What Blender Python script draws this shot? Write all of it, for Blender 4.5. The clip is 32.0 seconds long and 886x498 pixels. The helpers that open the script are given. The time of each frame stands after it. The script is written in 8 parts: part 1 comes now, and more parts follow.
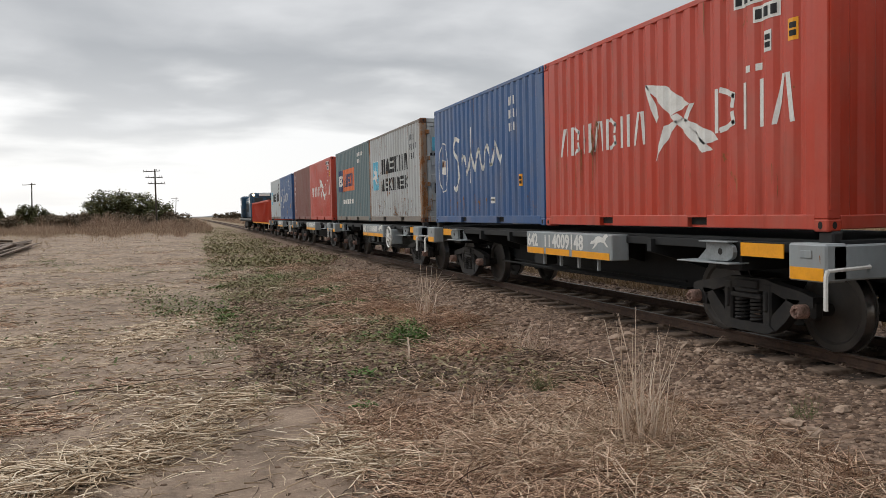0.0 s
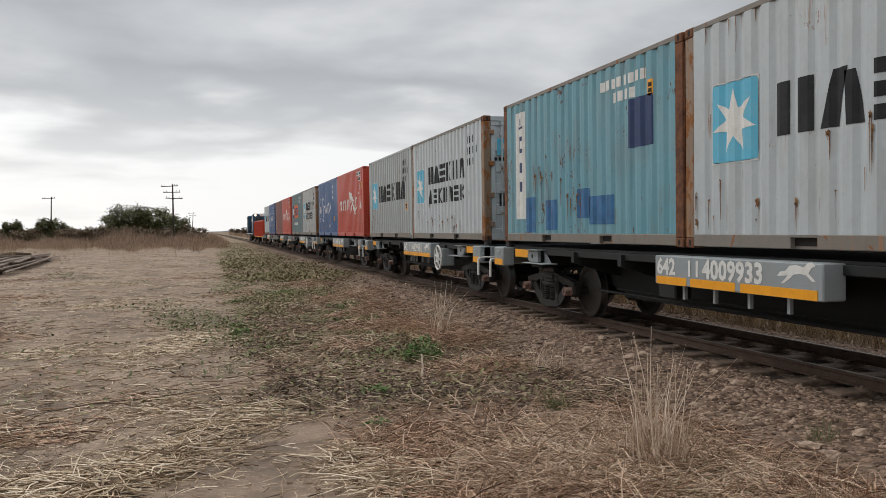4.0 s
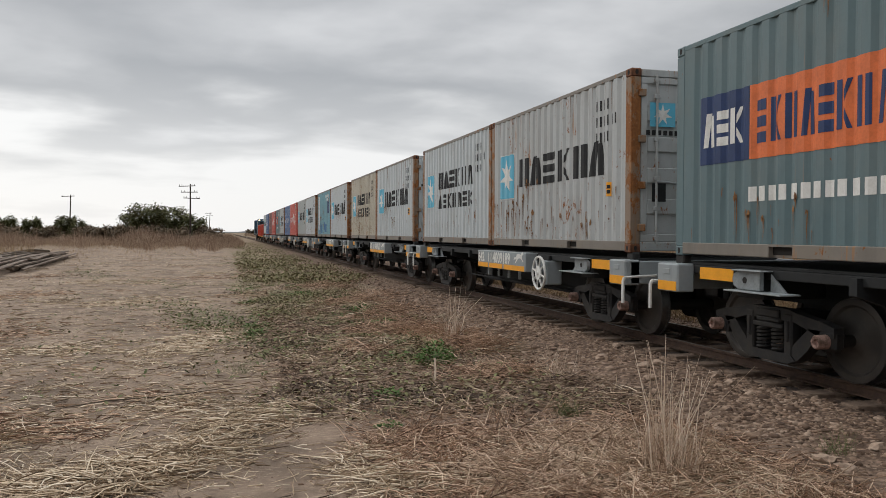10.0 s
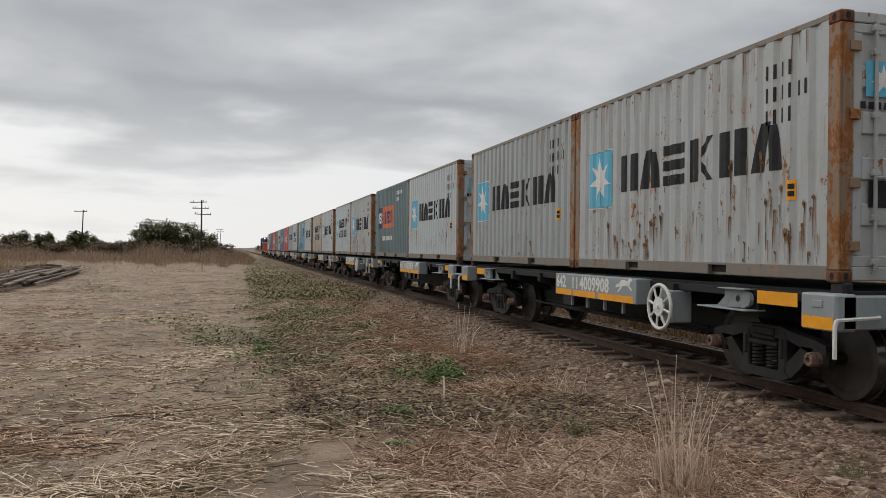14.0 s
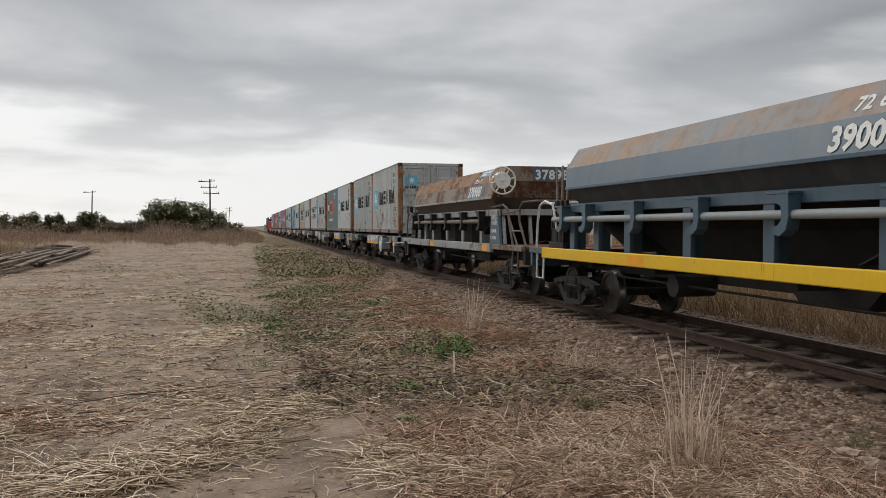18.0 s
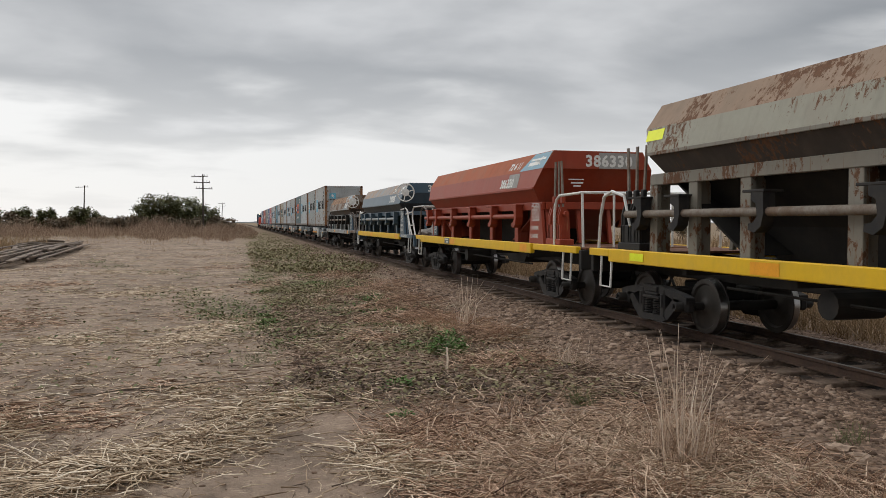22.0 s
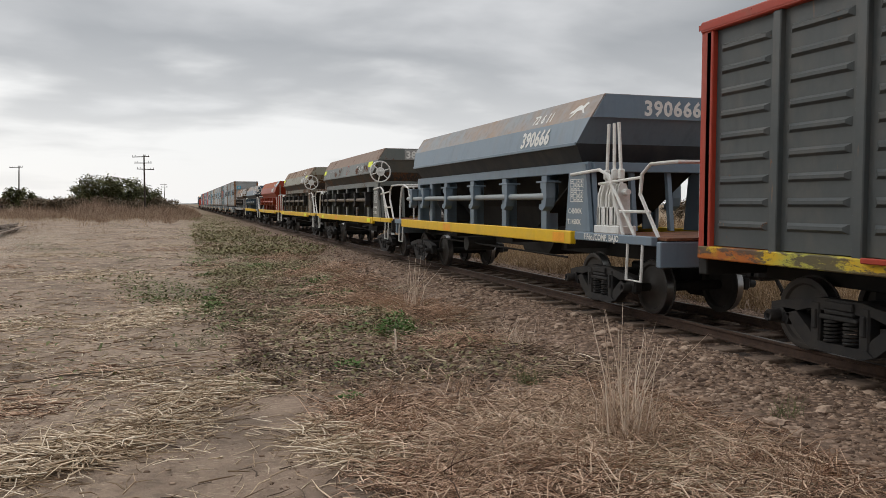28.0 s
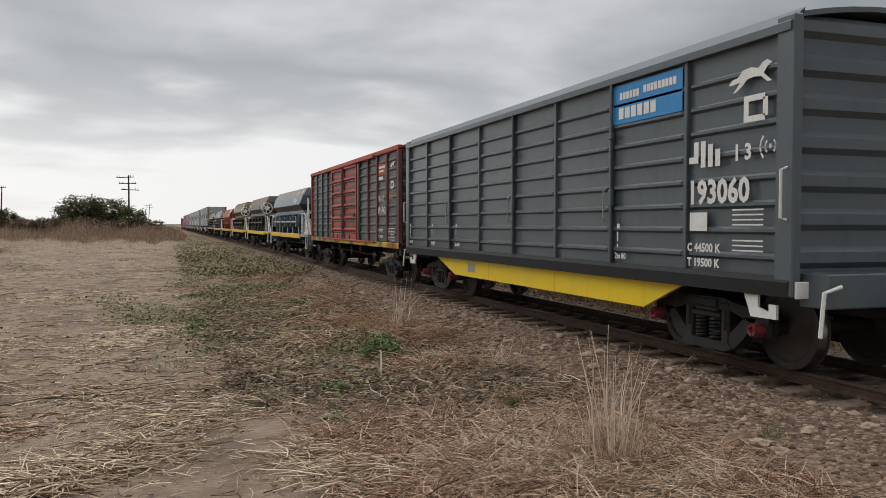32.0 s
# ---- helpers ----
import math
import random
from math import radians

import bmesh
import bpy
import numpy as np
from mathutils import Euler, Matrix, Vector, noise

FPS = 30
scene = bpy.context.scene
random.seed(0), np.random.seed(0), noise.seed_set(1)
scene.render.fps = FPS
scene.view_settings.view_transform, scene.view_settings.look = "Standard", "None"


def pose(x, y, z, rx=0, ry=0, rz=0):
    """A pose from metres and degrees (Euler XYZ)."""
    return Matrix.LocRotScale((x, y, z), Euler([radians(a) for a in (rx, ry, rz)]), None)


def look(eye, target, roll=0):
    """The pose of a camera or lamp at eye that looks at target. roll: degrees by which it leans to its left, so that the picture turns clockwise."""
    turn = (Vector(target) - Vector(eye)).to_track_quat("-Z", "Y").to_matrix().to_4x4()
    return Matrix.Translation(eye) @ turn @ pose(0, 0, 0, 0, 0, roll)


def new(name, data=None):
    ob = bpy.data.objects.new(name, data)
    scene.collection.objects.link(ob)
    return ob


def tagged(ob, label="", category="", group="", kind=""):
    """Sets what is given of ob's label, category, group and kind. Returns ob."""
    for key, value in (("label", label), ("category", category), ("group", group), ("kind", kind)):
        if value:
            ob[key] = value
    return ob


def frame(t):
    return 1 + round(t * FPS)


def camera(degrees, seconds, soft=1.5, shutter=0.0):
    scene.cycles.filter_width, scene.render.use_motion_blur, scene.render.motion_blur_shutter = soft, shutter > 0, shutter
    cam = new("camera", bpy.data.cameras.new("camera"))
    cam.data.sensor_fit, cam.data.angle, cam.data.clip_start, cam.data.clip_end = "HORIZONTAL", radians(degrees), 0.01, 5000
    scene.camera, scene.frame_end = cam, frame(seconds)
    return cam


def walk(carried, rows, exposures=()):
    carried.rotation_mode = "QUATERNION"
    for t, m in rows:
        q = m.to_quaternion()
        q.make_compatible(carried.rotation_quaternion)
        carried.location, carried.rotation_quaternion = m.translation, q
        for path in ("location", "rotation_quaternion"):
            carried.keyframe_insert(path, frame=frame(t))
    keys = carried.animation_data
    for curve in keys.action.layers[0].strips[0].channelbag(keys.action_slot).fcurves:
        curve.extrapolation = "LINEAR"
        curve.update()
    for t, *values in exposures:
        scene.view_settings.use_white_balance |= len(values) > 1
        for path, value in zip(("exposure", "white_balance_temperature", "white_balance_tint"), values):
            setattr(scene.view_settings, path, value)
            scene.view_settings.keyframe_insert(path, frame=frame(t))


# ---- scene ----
EYE = 1.68  # the camera stands still, held by hand
cam = camera(57.69, 32.0, 0.35)


def held(yaw, pitch, roll):
    return pose(0, 0, EYE, 90 + pitch, roll, yaw)


walk(cam, [
    (0.0, held(-17.45, -2.68, 1.27)),
    (0.5, held(-17.47, -2.48, 1.11)),
    (1.0, held(-17.27, -2.43, 1.10)),
    (1.5, held(-17.04, -2.07, 0.94)),
    (2.0, held(-16.56, -1.79, 0.85)),
    (2.5, held(-16.36, -1.68, 0.95)),
    (3.0, held(-16.24, -1.58, 0.96)),
    (3.5, held(-16.32, -1.50, 0.89)),
    (5.5, held(-16.25, -1.30, 0.38)),
    (6.0, held(-16.20, -1.08, 0.38)),
    (6.5, held(-15.90, -0.91, 0.30)),
    (7.0, held(-15.86, -0.94, 0.29)),
    (7.5, held(-15.82, -1.18, 0.05)),
    (8.0, held(-15.76, -1.22, 0.04)),
    (8.5, held(-15.58, -1.20, -0.01)),
    (9.0, held(-15.40, -1.18, -0.15)),
    (9.5, held(-15.51, -1.26, -0.14)),
    (10.0, held(-15.29, -1.15, -0.24)),
    (10.5, held(-15.23, -1.03, -0.46)),
    (11.0, held(-14.62, -1.06, -0.61)),
    (11.5, held(-14.73, -0.85, -0.62)),
    (12.0, held(-14.85, -0.42, -0.78)),
    (12.5, held(-14.56, -0.20, -0.73)),
    (13.0, held(-14.63, -0.10, -0.68)),
    (13.5, held(-14.68, 0.22, -0.75)),
    (15.5, held(-14.16, -0.66, 0.05)),
    (16.0, held(-14.31, -0.76, -0.08)),
    (16.5, held(-13.89, -1.16, -0.08)),
    (17.0, held(-13.87, -1.32, 0.14)),
    (17.5, held(-14.03, -1.37, 0.26)),
    (18.0, held(-13.99, -1.61, 0.08)),
    (18.5, held(-14.12, -1.79, 0.03)),
    (19.0, held(-14.10, -1.85, 0.10)),
    (19.5, held(-14.14, -1.76, -0.01)),
    (20.0, held(-14.21, -1.89, -0.00)),
    (20.5, held(-14.24, -1.98, -0.10)),
    (21.0, held(-14.17, -1.98, -0.11)),
    (21.5, held(-14.52, -1.83, 0.02)),
    (22.0, held(-14.45, -1.90, -0.06)),
    (22.5, held(-15.05, -2.09, -0.08)),
    (23.0, held(-15.09, -2.46, 0.10)),
    (23.5, held(-15.48, -2.54, 0.34)),
    (24.0, held(-15.98, -2.35, 0.38)),
    (24.5, held(-16.15, -2.61, 0.38)),
    (25.0, held(-16.27, -2.86, 0.35)),
    (25.5, held(-17.27, -3.02, 0.30)),
    (26.0, held(-17.60, -3.25, 0.29)),
    (26.5, held(-18.33, -3.40, 0.20)),
    (28.5, held(-18.17, -3.01, -0.11)),
    (29.0, held(-18.52, -2.59, -0.07)),
    (29.5, held(-18.28, -2.24, -0.16)),
    (30.0, held(-18.27, -2.07, -0.31)),
    (30.5, held(-18.36, -1.84, -0.19)),
    (31.0, held(-18.75, -1.56, -0.16)),
    (31.5, held(-18.76, -1.62, -0.16)),
    (32.0, held(-19.17, -1.72, -0.12)),
], exposures=[(0.0, 0.22), (6.0, 0.14), (11.0, 0.09), (13.0, -0.02), (19.0, 0.04), (24.0, 0.05), (26.0, 0.12), (32.0, 0.07)])

# the way that the train has run, in metres, by seconds
RUN = [
    (0.0, -0.00),
    (1.0, 5.78),
    (2.0, 11.62),
    (3.0, 17.39),
    (3.5, 20.26),
    (5.5, 31.70),
    (6.0, 34.57),
    (7.0, 40.33),
    (8.0, 46.06),
    (9.0, 51.82),
    (10.0, 57.60),
    (11.0, 63.34),
    (12.0, 69.04),
    (13.0, 74.75),
    (13.5, 77.61),
    (15.5, 88.89),
    (16.0, 91.69),
    (17.0, 97.28),
    (18.0, 102.91),
    (19.0, 108.59),
    (20.0, 114.30),
    (21.0, 119.97),
    (22.0, 125.65),
    (23.0, 131.35),
    (24.0, 137.08),
    (25.0, 142.90),
    (26.0, 148.72),
    (26.5, 151.64),
    (28.5, 163.50),
    (29.0, 166.50),
    (30.0, 172.49),
    (31.0, 178.45),
    (32.0, 184.42),
]

XC, ZR = 6.732, 0.18     # the track's centre line and the top of its rails

# ---------------------------------------------------------------- sky and sun
SUN = Vector((-0.50, 0.75, 0.55)).normalized()


def make_world():
    w = bpy.data.worlds.new("overcast")
    w.use_nodes = True
    scene.world = w
    nt = w.node_tree
    n, l = nt.nodes, nt.links
    n.clear()

    def math_(op, a, b=None, c=None, clamp=False):
        m = n.new("ShaderNodeMath")
        m.operation, m.use_clamp = op, clamp
        for k, v in enumerate((a, b, c)):
            if v is None:
                continue
            if isinstance(v, (int, float)):
                m.inputs[k].default_value = v
            else:
                l.new(v, m.inputs[k])
        return m.outputs[0]

    co = n.new("ShaderNodeTexCoord")
    sep = n.new("ShaderNodeSeparateXYZ")
    l.new(co.outputs["Generated"], sep.inputs[0])
    up = math_("MAXIMUM", sep.outputs[2], 0.0)
    # the clouds lie in a sheet overhead
    flat = math_("ADD", up, 0.14)
    px, py = math_("DIVIDE", sep.outputs[0], flat), math_("DIVIDE", sep.outputs[1], flat)
    at = n.new("ShaderNodeCombineXYZ")
    l.new(px, at.inputs[0]), l.new(py, at.inputs[1])

    def cloud(scale, detail, rough, off):
        mp = n.new("ShaderNodeMapping")
        mp.inputs["Location"].default_value = off
        mp.inputs["Scale"].default_value = (1.0, 1.15, 1.0)
        mp.inputs["Rotation"].default_value = (0, 0, -0.15)
        l.new(at.outputs[0], mp.inputs[0])
        t = n.new("ShaderNodeTexNoise")
        t.inputs["Scale"].default_value, t.inputs["Detail"].default_value = scale, detail
        t.inputs["Roughness"].default_value, t.inputs["Distortion"].default_value = rough, 0.25
        l.new(mp.outputs[0], t.inputs[0])
        return t.outputs[0]

    big, small = cloud(CLOUD[0], 5, 0.44, CLOUD[1]), cloud(2.3, 7, 0.55, (4.0, 9.0, 0))
    body = math_("ADD", math_("MULTIPLY", big, 0.86), math_("MULTIPLY", small, 0.14))
    ramp = n.new("ShaderNodeValToRGB")
    e = ramp.color_ramp.elements
    e[0].position, e[0].color = 0.30, (0.30, 0.315, 0.335, 1)
    e[1].position, e[1].color = 0.62, (0.72, 0.725, 0.735, 1)
    k = e.new(0.45)
    k.color = (0.46, 0.47, 0.485, 1)
    # the thick cloud base some way above the horizon
    thick = n.new("ShaderNodeMapRange")
    thick.interpolation_type = "SMOOTHSTEP"
    thick.inputs["From Min"].default_value, thick.inputs["From Max"].default_value = 0.36, 0.16
    thick.inputs["To Max"].default_value = 0.07
    l.new(up, thick.inputs["Value"])
    l.new(math_("SUBTRACT", body, thick.outputs[0]), ramp.inputs[0])
    # thin bright cloud low down, most of all under the hidden sun
    dot = n.new("ShaderNodeVectorMath")
    dot.operation = "DOT_PRODUCT"
    dot.inputs[1].default_value = Vector((SUN.x * 0.55, SUN.y, 0.1)).normalized()
    l.new(co.outputs["Generated"], dot.inputs[0])
    side = math_("MULTIPLY_ADD", dot.outputs["Value"], 0.30, 0.70, clamp=True)
    low = n.new("ShaderNodeMapRange")
    low.interpolation_type = "SMOOTHSTEP"
    low.inputs["From Min"].default_value, low.inputs["From Max"].default_value = 0.165, 0.055
    wob = math_("ADD", up, math_("MULTIPLY", math_("SUBTRACT", body, 0.5), 0.50))
    l.new(wob, low.inputs["Value"])
    glow = math_("MULTIPLY", low.outputs[0], side)
    mix = n.new("ShaderNodeMix")
    mix.data_type = "RGBA"
    l.new(glow, mix.inputs["Factor"])
    l.new(ramp.outputs[0], mix.inputs[6])
    mix.inputs[7].default_value = (0.83, 0.83, 0.83, 1)
    # an overcast sky is brightest high up
    lift = n.new("ShaderNodeMapRange")
    lift.inputs["From Min"].default_value, lift.inputs["From Max"].default_value = 0.34, 0.85
    lift.inputs["To Min"].default_value, lift.inputs["To Max"].default_value = 1.0, ZENITH
    lift.interpolation_type = "SMOOTHSTEP"
    l.new(up, lift.inputs["Value"])
    sheet = n.new("ShaderNodeBackground")
    l.new(mix.outputs[2], sheet.inputs[0])
    l.new(math_("MULTIPLY", lift.outputs[0], math_("MULTIPLY_ADD", dot.outputs["Value"], 0.15, 0.91)), sheet.inputs[1])
    sky = n.new("ShaderNodeTexSky")
    sky.sky_type, sky.sun_disc = "NISHITA", False
    sky.sun_elevation = math.asin(SUN.z)
    sky.sun_rotation = math.atan2(SUN.x, SUN.y)
    clear = n.new("ShaderNodeBackground")
    clear.inputs[1].default_value = 0.10
    l.new(sky.outputs[0], clear.inputs[0])
    both = n.new("ShaderNodeMixShader")
    both.inputs[0].default_value = 0.95
    l.new(clear.outputs[0], both.inputs[1]), l.new(sheet.outputs[0], both.inputs[2])
    out = n.new("ShaderNodeOutputWorld")
    l.new(both.outputs[0], out.inputs[0])


CLOUD = (0.85, (0.4, 2.2, 0.0))
ZENITH = 2.5
make_world()
sun = new("sun", bpy.data.lights.new("sun", "SUN"))
sun.data.energy, sun.data.angle, sun.data.color = 0.7, radians(25), (1.0, 0.96, 0.9)
sun.matrix_world = look(SUN * 50, (0, 0, 0))
scene.view_settings.exposure = 0.0


# ---------------------------------------------------------------- materials
class Nodes:
    """A material with its node tree and short calls to fill it."""

    def __init__(self, name, rough=0.7, metal=0.0, spec=0.35):
        self.mat = bpy.data.materials.new(name)
        self.mat.use_nodes = True
        self.t = self.mat.node_tree
        self.n, self.l = self.t.nodes, self.t.links
        self.b = self.n["Principled BSDF"]
        self.b.inputs["Roughness"].default_value = rough
        self.b.inputs["Metallic"].default_value = metal
        self.b.inputs["Specular IOR Level"].default_value = spec
        self.co = self.n.new("ShaderNodeTexCoord").outputs["Object"]

    def noise(self, scale, detail=4, rough=0.55, stretch=(1, 1, 1), shift=0.0, co=None, dist=0.0):
        mp = self.n.new("ShaderNodeMapping")
        mp.inputs["Scale"].default_value = stretch
        self.l.new(co or self.co, mp.inputs[0])
        if isinstance(shift, float):
            mp.inputs["Location"].default_value = (shift, shift * 1.7, shift * 0.6)
        else:
            self.l.new(shift, mp.inputs["Location"])
        t = self.n.new("ShaderNodeTexNoise")
        t.inputs["Scale"].default_value, t.inputs["Detail"].default_value = scale, detail
        t.inputs["Roughness"].default_value, t.inputs["Distortion"].default_value = rough, dist
        self.l.new(mp.outputs[0], t.inputs[0])
        return t.outputs[0]

    def step(self, value, lo, hi, a=0.0, b=1.0):
        m = self.n.new("ShaderNodeMapRange")
        m.interpolation_type = "SMOOTHSTEP"
        for key, v in (("From Min", lo), ("From Max", hi), ("To Min", a), ("To Max", b)):
            m.inputs[key].default_value = v
        self.l.new(value, m.inputs["Value"])
        return m.outputs[0]

    def op(self, kind, a, b, clamp=False):
        m = self.n.new("ShaderNodeMath")
        m.operation, m.use_clamp = kind, clamp
        for k, v in enumerate((a, b)):
            if isinstance(v, (int, float)):
                m.inputs[k].default_value = v
            else:
                self.l.new(v, m.inputs[k])
        return m.outputs[0]

    def mix(self, f, a, b, blend="MIX"):
        m = self.n.new("ShaderNodeMix")
        m.data_type, m.blend_type = "RGBA", blend
        for slot, v in ((0, f), (6, a), (7, b)):
            if isinstance(v, (int, float)):
                m.inputs[slot].default_value = v
            elif isinstance(v, tuple):
                m.inputs[slot].default_value = (*v, 1)
            else:
                self.l.new(v, m.inputs[slot])
        return m.outputs[2]

    def chance(self):
        return self.n.new("ShaderNodeObjectInfo").outputs["Random"]

    def island(self):
        return self.n.new("ShaderNodeNewGeometry").outputs["Random Per Island"]

    def split(self, co=None):
        s = self.n.new("ShaderNodeSeparateXYZ")
        self.l.new(co or self.co, s.inputs[0])
        return s.outputs

    def bump(self, value, strength=0.3, dist=0.01):
        m = self.n.new("ShaderNodeBump")
        m.inputs["Strength"].default_value, m.inputs["Distance"].default_value = strength, dist
        self.l.new(value, m.inputs["Height"])
        self.l.new(m.outputs[0], self.b.inputs["Normal"])

    def done(self, colour, rough=None):
        if isinstance(colour, tuple):
            self.b.inputs["Base Color"].default_value = (*colour, 1)
        else:
            self.l.new(colour, self.b.inputs["Base Color"])
        if rough is not None:
            self.l.new(rough, self.b.inputs["Roughness"])
        return self.mat


def paint(name, colour, rust=0.3, fade=0.25, dirt=0.3, rough=0.55, streak=1.0, seed=0.0, speck=7.0, old=False):
    """Painted steel: faded, dusty, with rust that breaks out and runs down."""
    m = Nodes(name, rough)
    chance = m.op("ADD", m.op("MULTIPLY", m.chance(), 37.0), seed)
    off = m.n.new("ShaderNodeCombineXYZ")
    for k in range(3):
        m.l.new(chance, off.inputs[k])
    sh = off.outputs[0]
    big = m.noise(0.55, 5, 0.6, (1, 1, 1), sh)
    fine = m.noise(14.0, 5, 0.65, (1, 1, 1), sh)
    run = m.noise(5.0, 4, 0.6, (1, 1, 0.10), sh)
    pale = tuple(min(1.0, c * 0.86 + 0.075) for c in colour)
    deep = tuple(c * 0.72 for c in colour)
    c = m.mix(m.step(big, 0.35, 0.68, 0, fade * 1.6), colour, pale)
    c = m.mix(m.step(run, 0.50, 0.74, 0, 0.55 * streak), c, deep)
    c = m.mix(m.step(fine, 0.35, 0.75, 0, 0.22), c, deep)
    dust = m.noise(2.2, 6, 0.62, (1, 1, 0.5), sh)
    c = m.mix(m.step(dust, 0.42, 0.75, 0, dirt), c, (0.20, 0.165, 0.125))
    # rust: speckled cores with runs beneath
    core = m.noise(speck, 9, 0.74, (1, 1, 0.6), sh, dist=0.3)
    runs = m.noise(15.0, 7, 0.64, (1, 1, 0.06), sh)
    where = m.noise(1.2, 4, 0.55, (1, 1, 0.8), sh)
    edge = 0.74 - 0.22 * rust
    k = m.step(m.op("ADD", core, m.op("MULTIPLY", m.op("SUBTRACT", where, 0.5), 0.9 if old else 0.45)), edge, edge + 0.05)
    k2 = m.step(m.op("ADD", runs, m.op("MULTIPLY", m.op("SUBTRACT", where, 0.5), 0.6)), edge + 0.0, edge + 0.12, 0, 0.75)
    rc = m.mix(m.noise(22.0, 4, 0.6, (1, 1, 1), sh), (0.055, 0.028, 0.017) if old else (0.10, 0.035, 0.015), (0.20, 0.098, 0.05) if old else (0.36, 0.15, 0.045))
    c = m.mix(k2, c, (0.17, 0.10, 0.06) if old else (0.33, 0.17, 0.075))
    c = m.mix(k, c, rc)
    m.bump(m.op("ADD", m.op("MULTIPLY", big, 1.0), m.op("MULTIPLY", fine, 0.15)), 0.35, 0.02)
    return m.done(c, m.step(m.op("MAXIMUM", k, k2), 0, 1, rough, 0.9))


def plain(name, colour, rough=0.7, metal=0.0, var=0.25, scale=6.0, other=None, bump=0.2):
    m = Nodes(name, rough, metal)
    a = m.noise(scale, 6, 0.62)
    b = m.noise(scale * 7, 4, 0.6)
    o = other or tuple(c * 0.5 for c in colour)
    c = m.mix(m.step(a, 0.35, 0.7, 0, min(1, var * 2)), colour, o)
    c = m.mix(m.step(b, 0.4, 0.75, 0, var), c, tuple(x * 0.6 for x in o))
    m.bump(b, bump, 0.005)
    return m.done(c)


M_RED = paint("red container paint", (0.46, 0.042, 0.016), 0.30, 0.22, 0.22, 0.42, 1.3)
M_BLUE = paint("blue container paint", (0.018, 0.080, 0.225), 0.34, 0.26, 0.24, 0.42, 1.3)
M_DULLGREY = paint("dull dirty grey container paint", (0.315, 0.342, 0.342), 0.38, 0.2, 0.34, 0.42, 1.2)
M_GREY = paint("grey container paint", (0.45, 0.492, 0.508), 0.36, 0.25, 0.26, 0.42, 0.9)
M_BEIGE = paint("beige-grey container paint", (0.42, 0.38, 0.295), 0.62, 0.25, 0.34, 0.45)
M_WORN = paint("worn rusty grey container paint", (0.40, 0.42, 0.42), 0.60, 0.25, 0.32, 0.45)
M_TEAL = paint("dark teal-grey container paint", (0.098, 0.155, 0.168), 0.28, 0.2, 0.2)
M_SKY = paint("light blue container paint", (0.125, 0.305, 0.37), 0.30, 0.35, 0.3, 0.55, 1.6, 0.0, 12.0, True)
M_BROWN = paint("brown-red container paint", (0.17, 0.05, 0.038), 0.2, 0.3, 0.3)
M_RUST = plain("rusted steel", (0.20, 0.085, 0.04), 0.88, 0, 0.5, 5.0, (0.075, 0.03, 0.018))
M_RUSTPOST = paint("rusting post paint", (0.22, 0.15, 0.10), 1.1, 0.3, 0.5)
M_LOWRAIL = paint("dusty stained rail paint", (0.19, 0.17, 0.145), 0.55, 0.2, 0.6, 0.7)
M_TOPRAIL = paint("rust-stained top rail paint", (0.21, 0.195, 0.175), 0.62, 0.2, 0.5, 0.7)
M_REDCAP = plain("dull red axle cap", (0.24, 0.03, 0.035), 0.6, 0, 0.4, 14.0, (0.10, 0.02, 0.02))
M_STREAK = plain("orange-brown rust runs", (0.30, 0.155, 0.062), 0.9, 0, 0.7, 9.0, (0.13, 0.058, 0.026))
# for dark running gear, and for the shade painted into the hopper outlets
M_DARK = plain("near-black steel", (0.012, 0.011, 0.010), 0.8, 0, 0.4, 4.0, (0.024, 0.020, 0.016))
M_BOGIE = plain("dusty black cast steel", (0.011, 0.011, 0.012), 0.7, 0, 0.5, 5.0, (0.029, 0.025, 0.021))
M_WHEEL = plain("brown wheel steel", (0.046, 0.041, 0.037), 0.55, 0.2, 0.4, 2.5, (0.080, 0.070, 0.060), 0.1)
M_TREAD = plain("bright wheel tread", (0.42, 0.41, 0.40), 0.28, 1.0, 0.2, 9.0)
M_RAILTOP = plain("polished rail steel", (0.17, 0.145, 0.125), 0.45, 0.7, 0.3, 9.0)
M_FRAME = paint("grey wagon paint", (0.27, 0.30, 0.31), 0.06, 0.2, 0.25)
M_UNDER = plain("dark grey underframe paint", (0.015, 0.017, 0.018), 0.75, 0, 0.4, 3.0, (0.012, 0.012, 0.012))
M_YELLOW = paint("yellow sill paint", (0.74, 0.455, 0.006), 0.24, 0.05, 0.12, 0.5, 0.5)
M_AMBER = plain("reflective amber", (0.85, 0.36, 0.01), 0.45, 0, 0.12, 5.0)
M_LIME = plain("reflective yellow-green", (0.85, 0.92, 0.02), 0.5, 0, 0.08, 5.0)
M_WHITE = plain("white stencil paint", (0.72, 0.72, 0.69), 0.6, 0, 0.22, 9.0, (0.52, 0.50, 0.45))
M_BLACK = plain("black stencil paint", (0.010, 0.011, 0.013), 0.8, 0, 0.3, 6.0, (0.032, 0.032, 0.032))
M_STARBLUE = plain("light blue sign paint", (0.09, 0.42, 0.60), 0.55, 0, 0.2, 5.0, (0.2, 0.45, 0.55))
M_SIGNBLUE = plain("blue sign paint", (0.01, 0.22, 0.52), 0.45, 0, 0.1, 5.0)
M_ORANGE = plain("orange sign paint", (0.72, 0.17, 0.05), 0.6, 0, 0.2, 6.0)
M_NAVY = plain("navy patch paint", (0.012, 0.035, 0.12), 0.55, 0, 0.25, 4.0)
M_MIDBLUE = plain("mid-blue patch paint", (0.035, 0.15, 0.33), 0.55, 0, 0.3, 4.0)
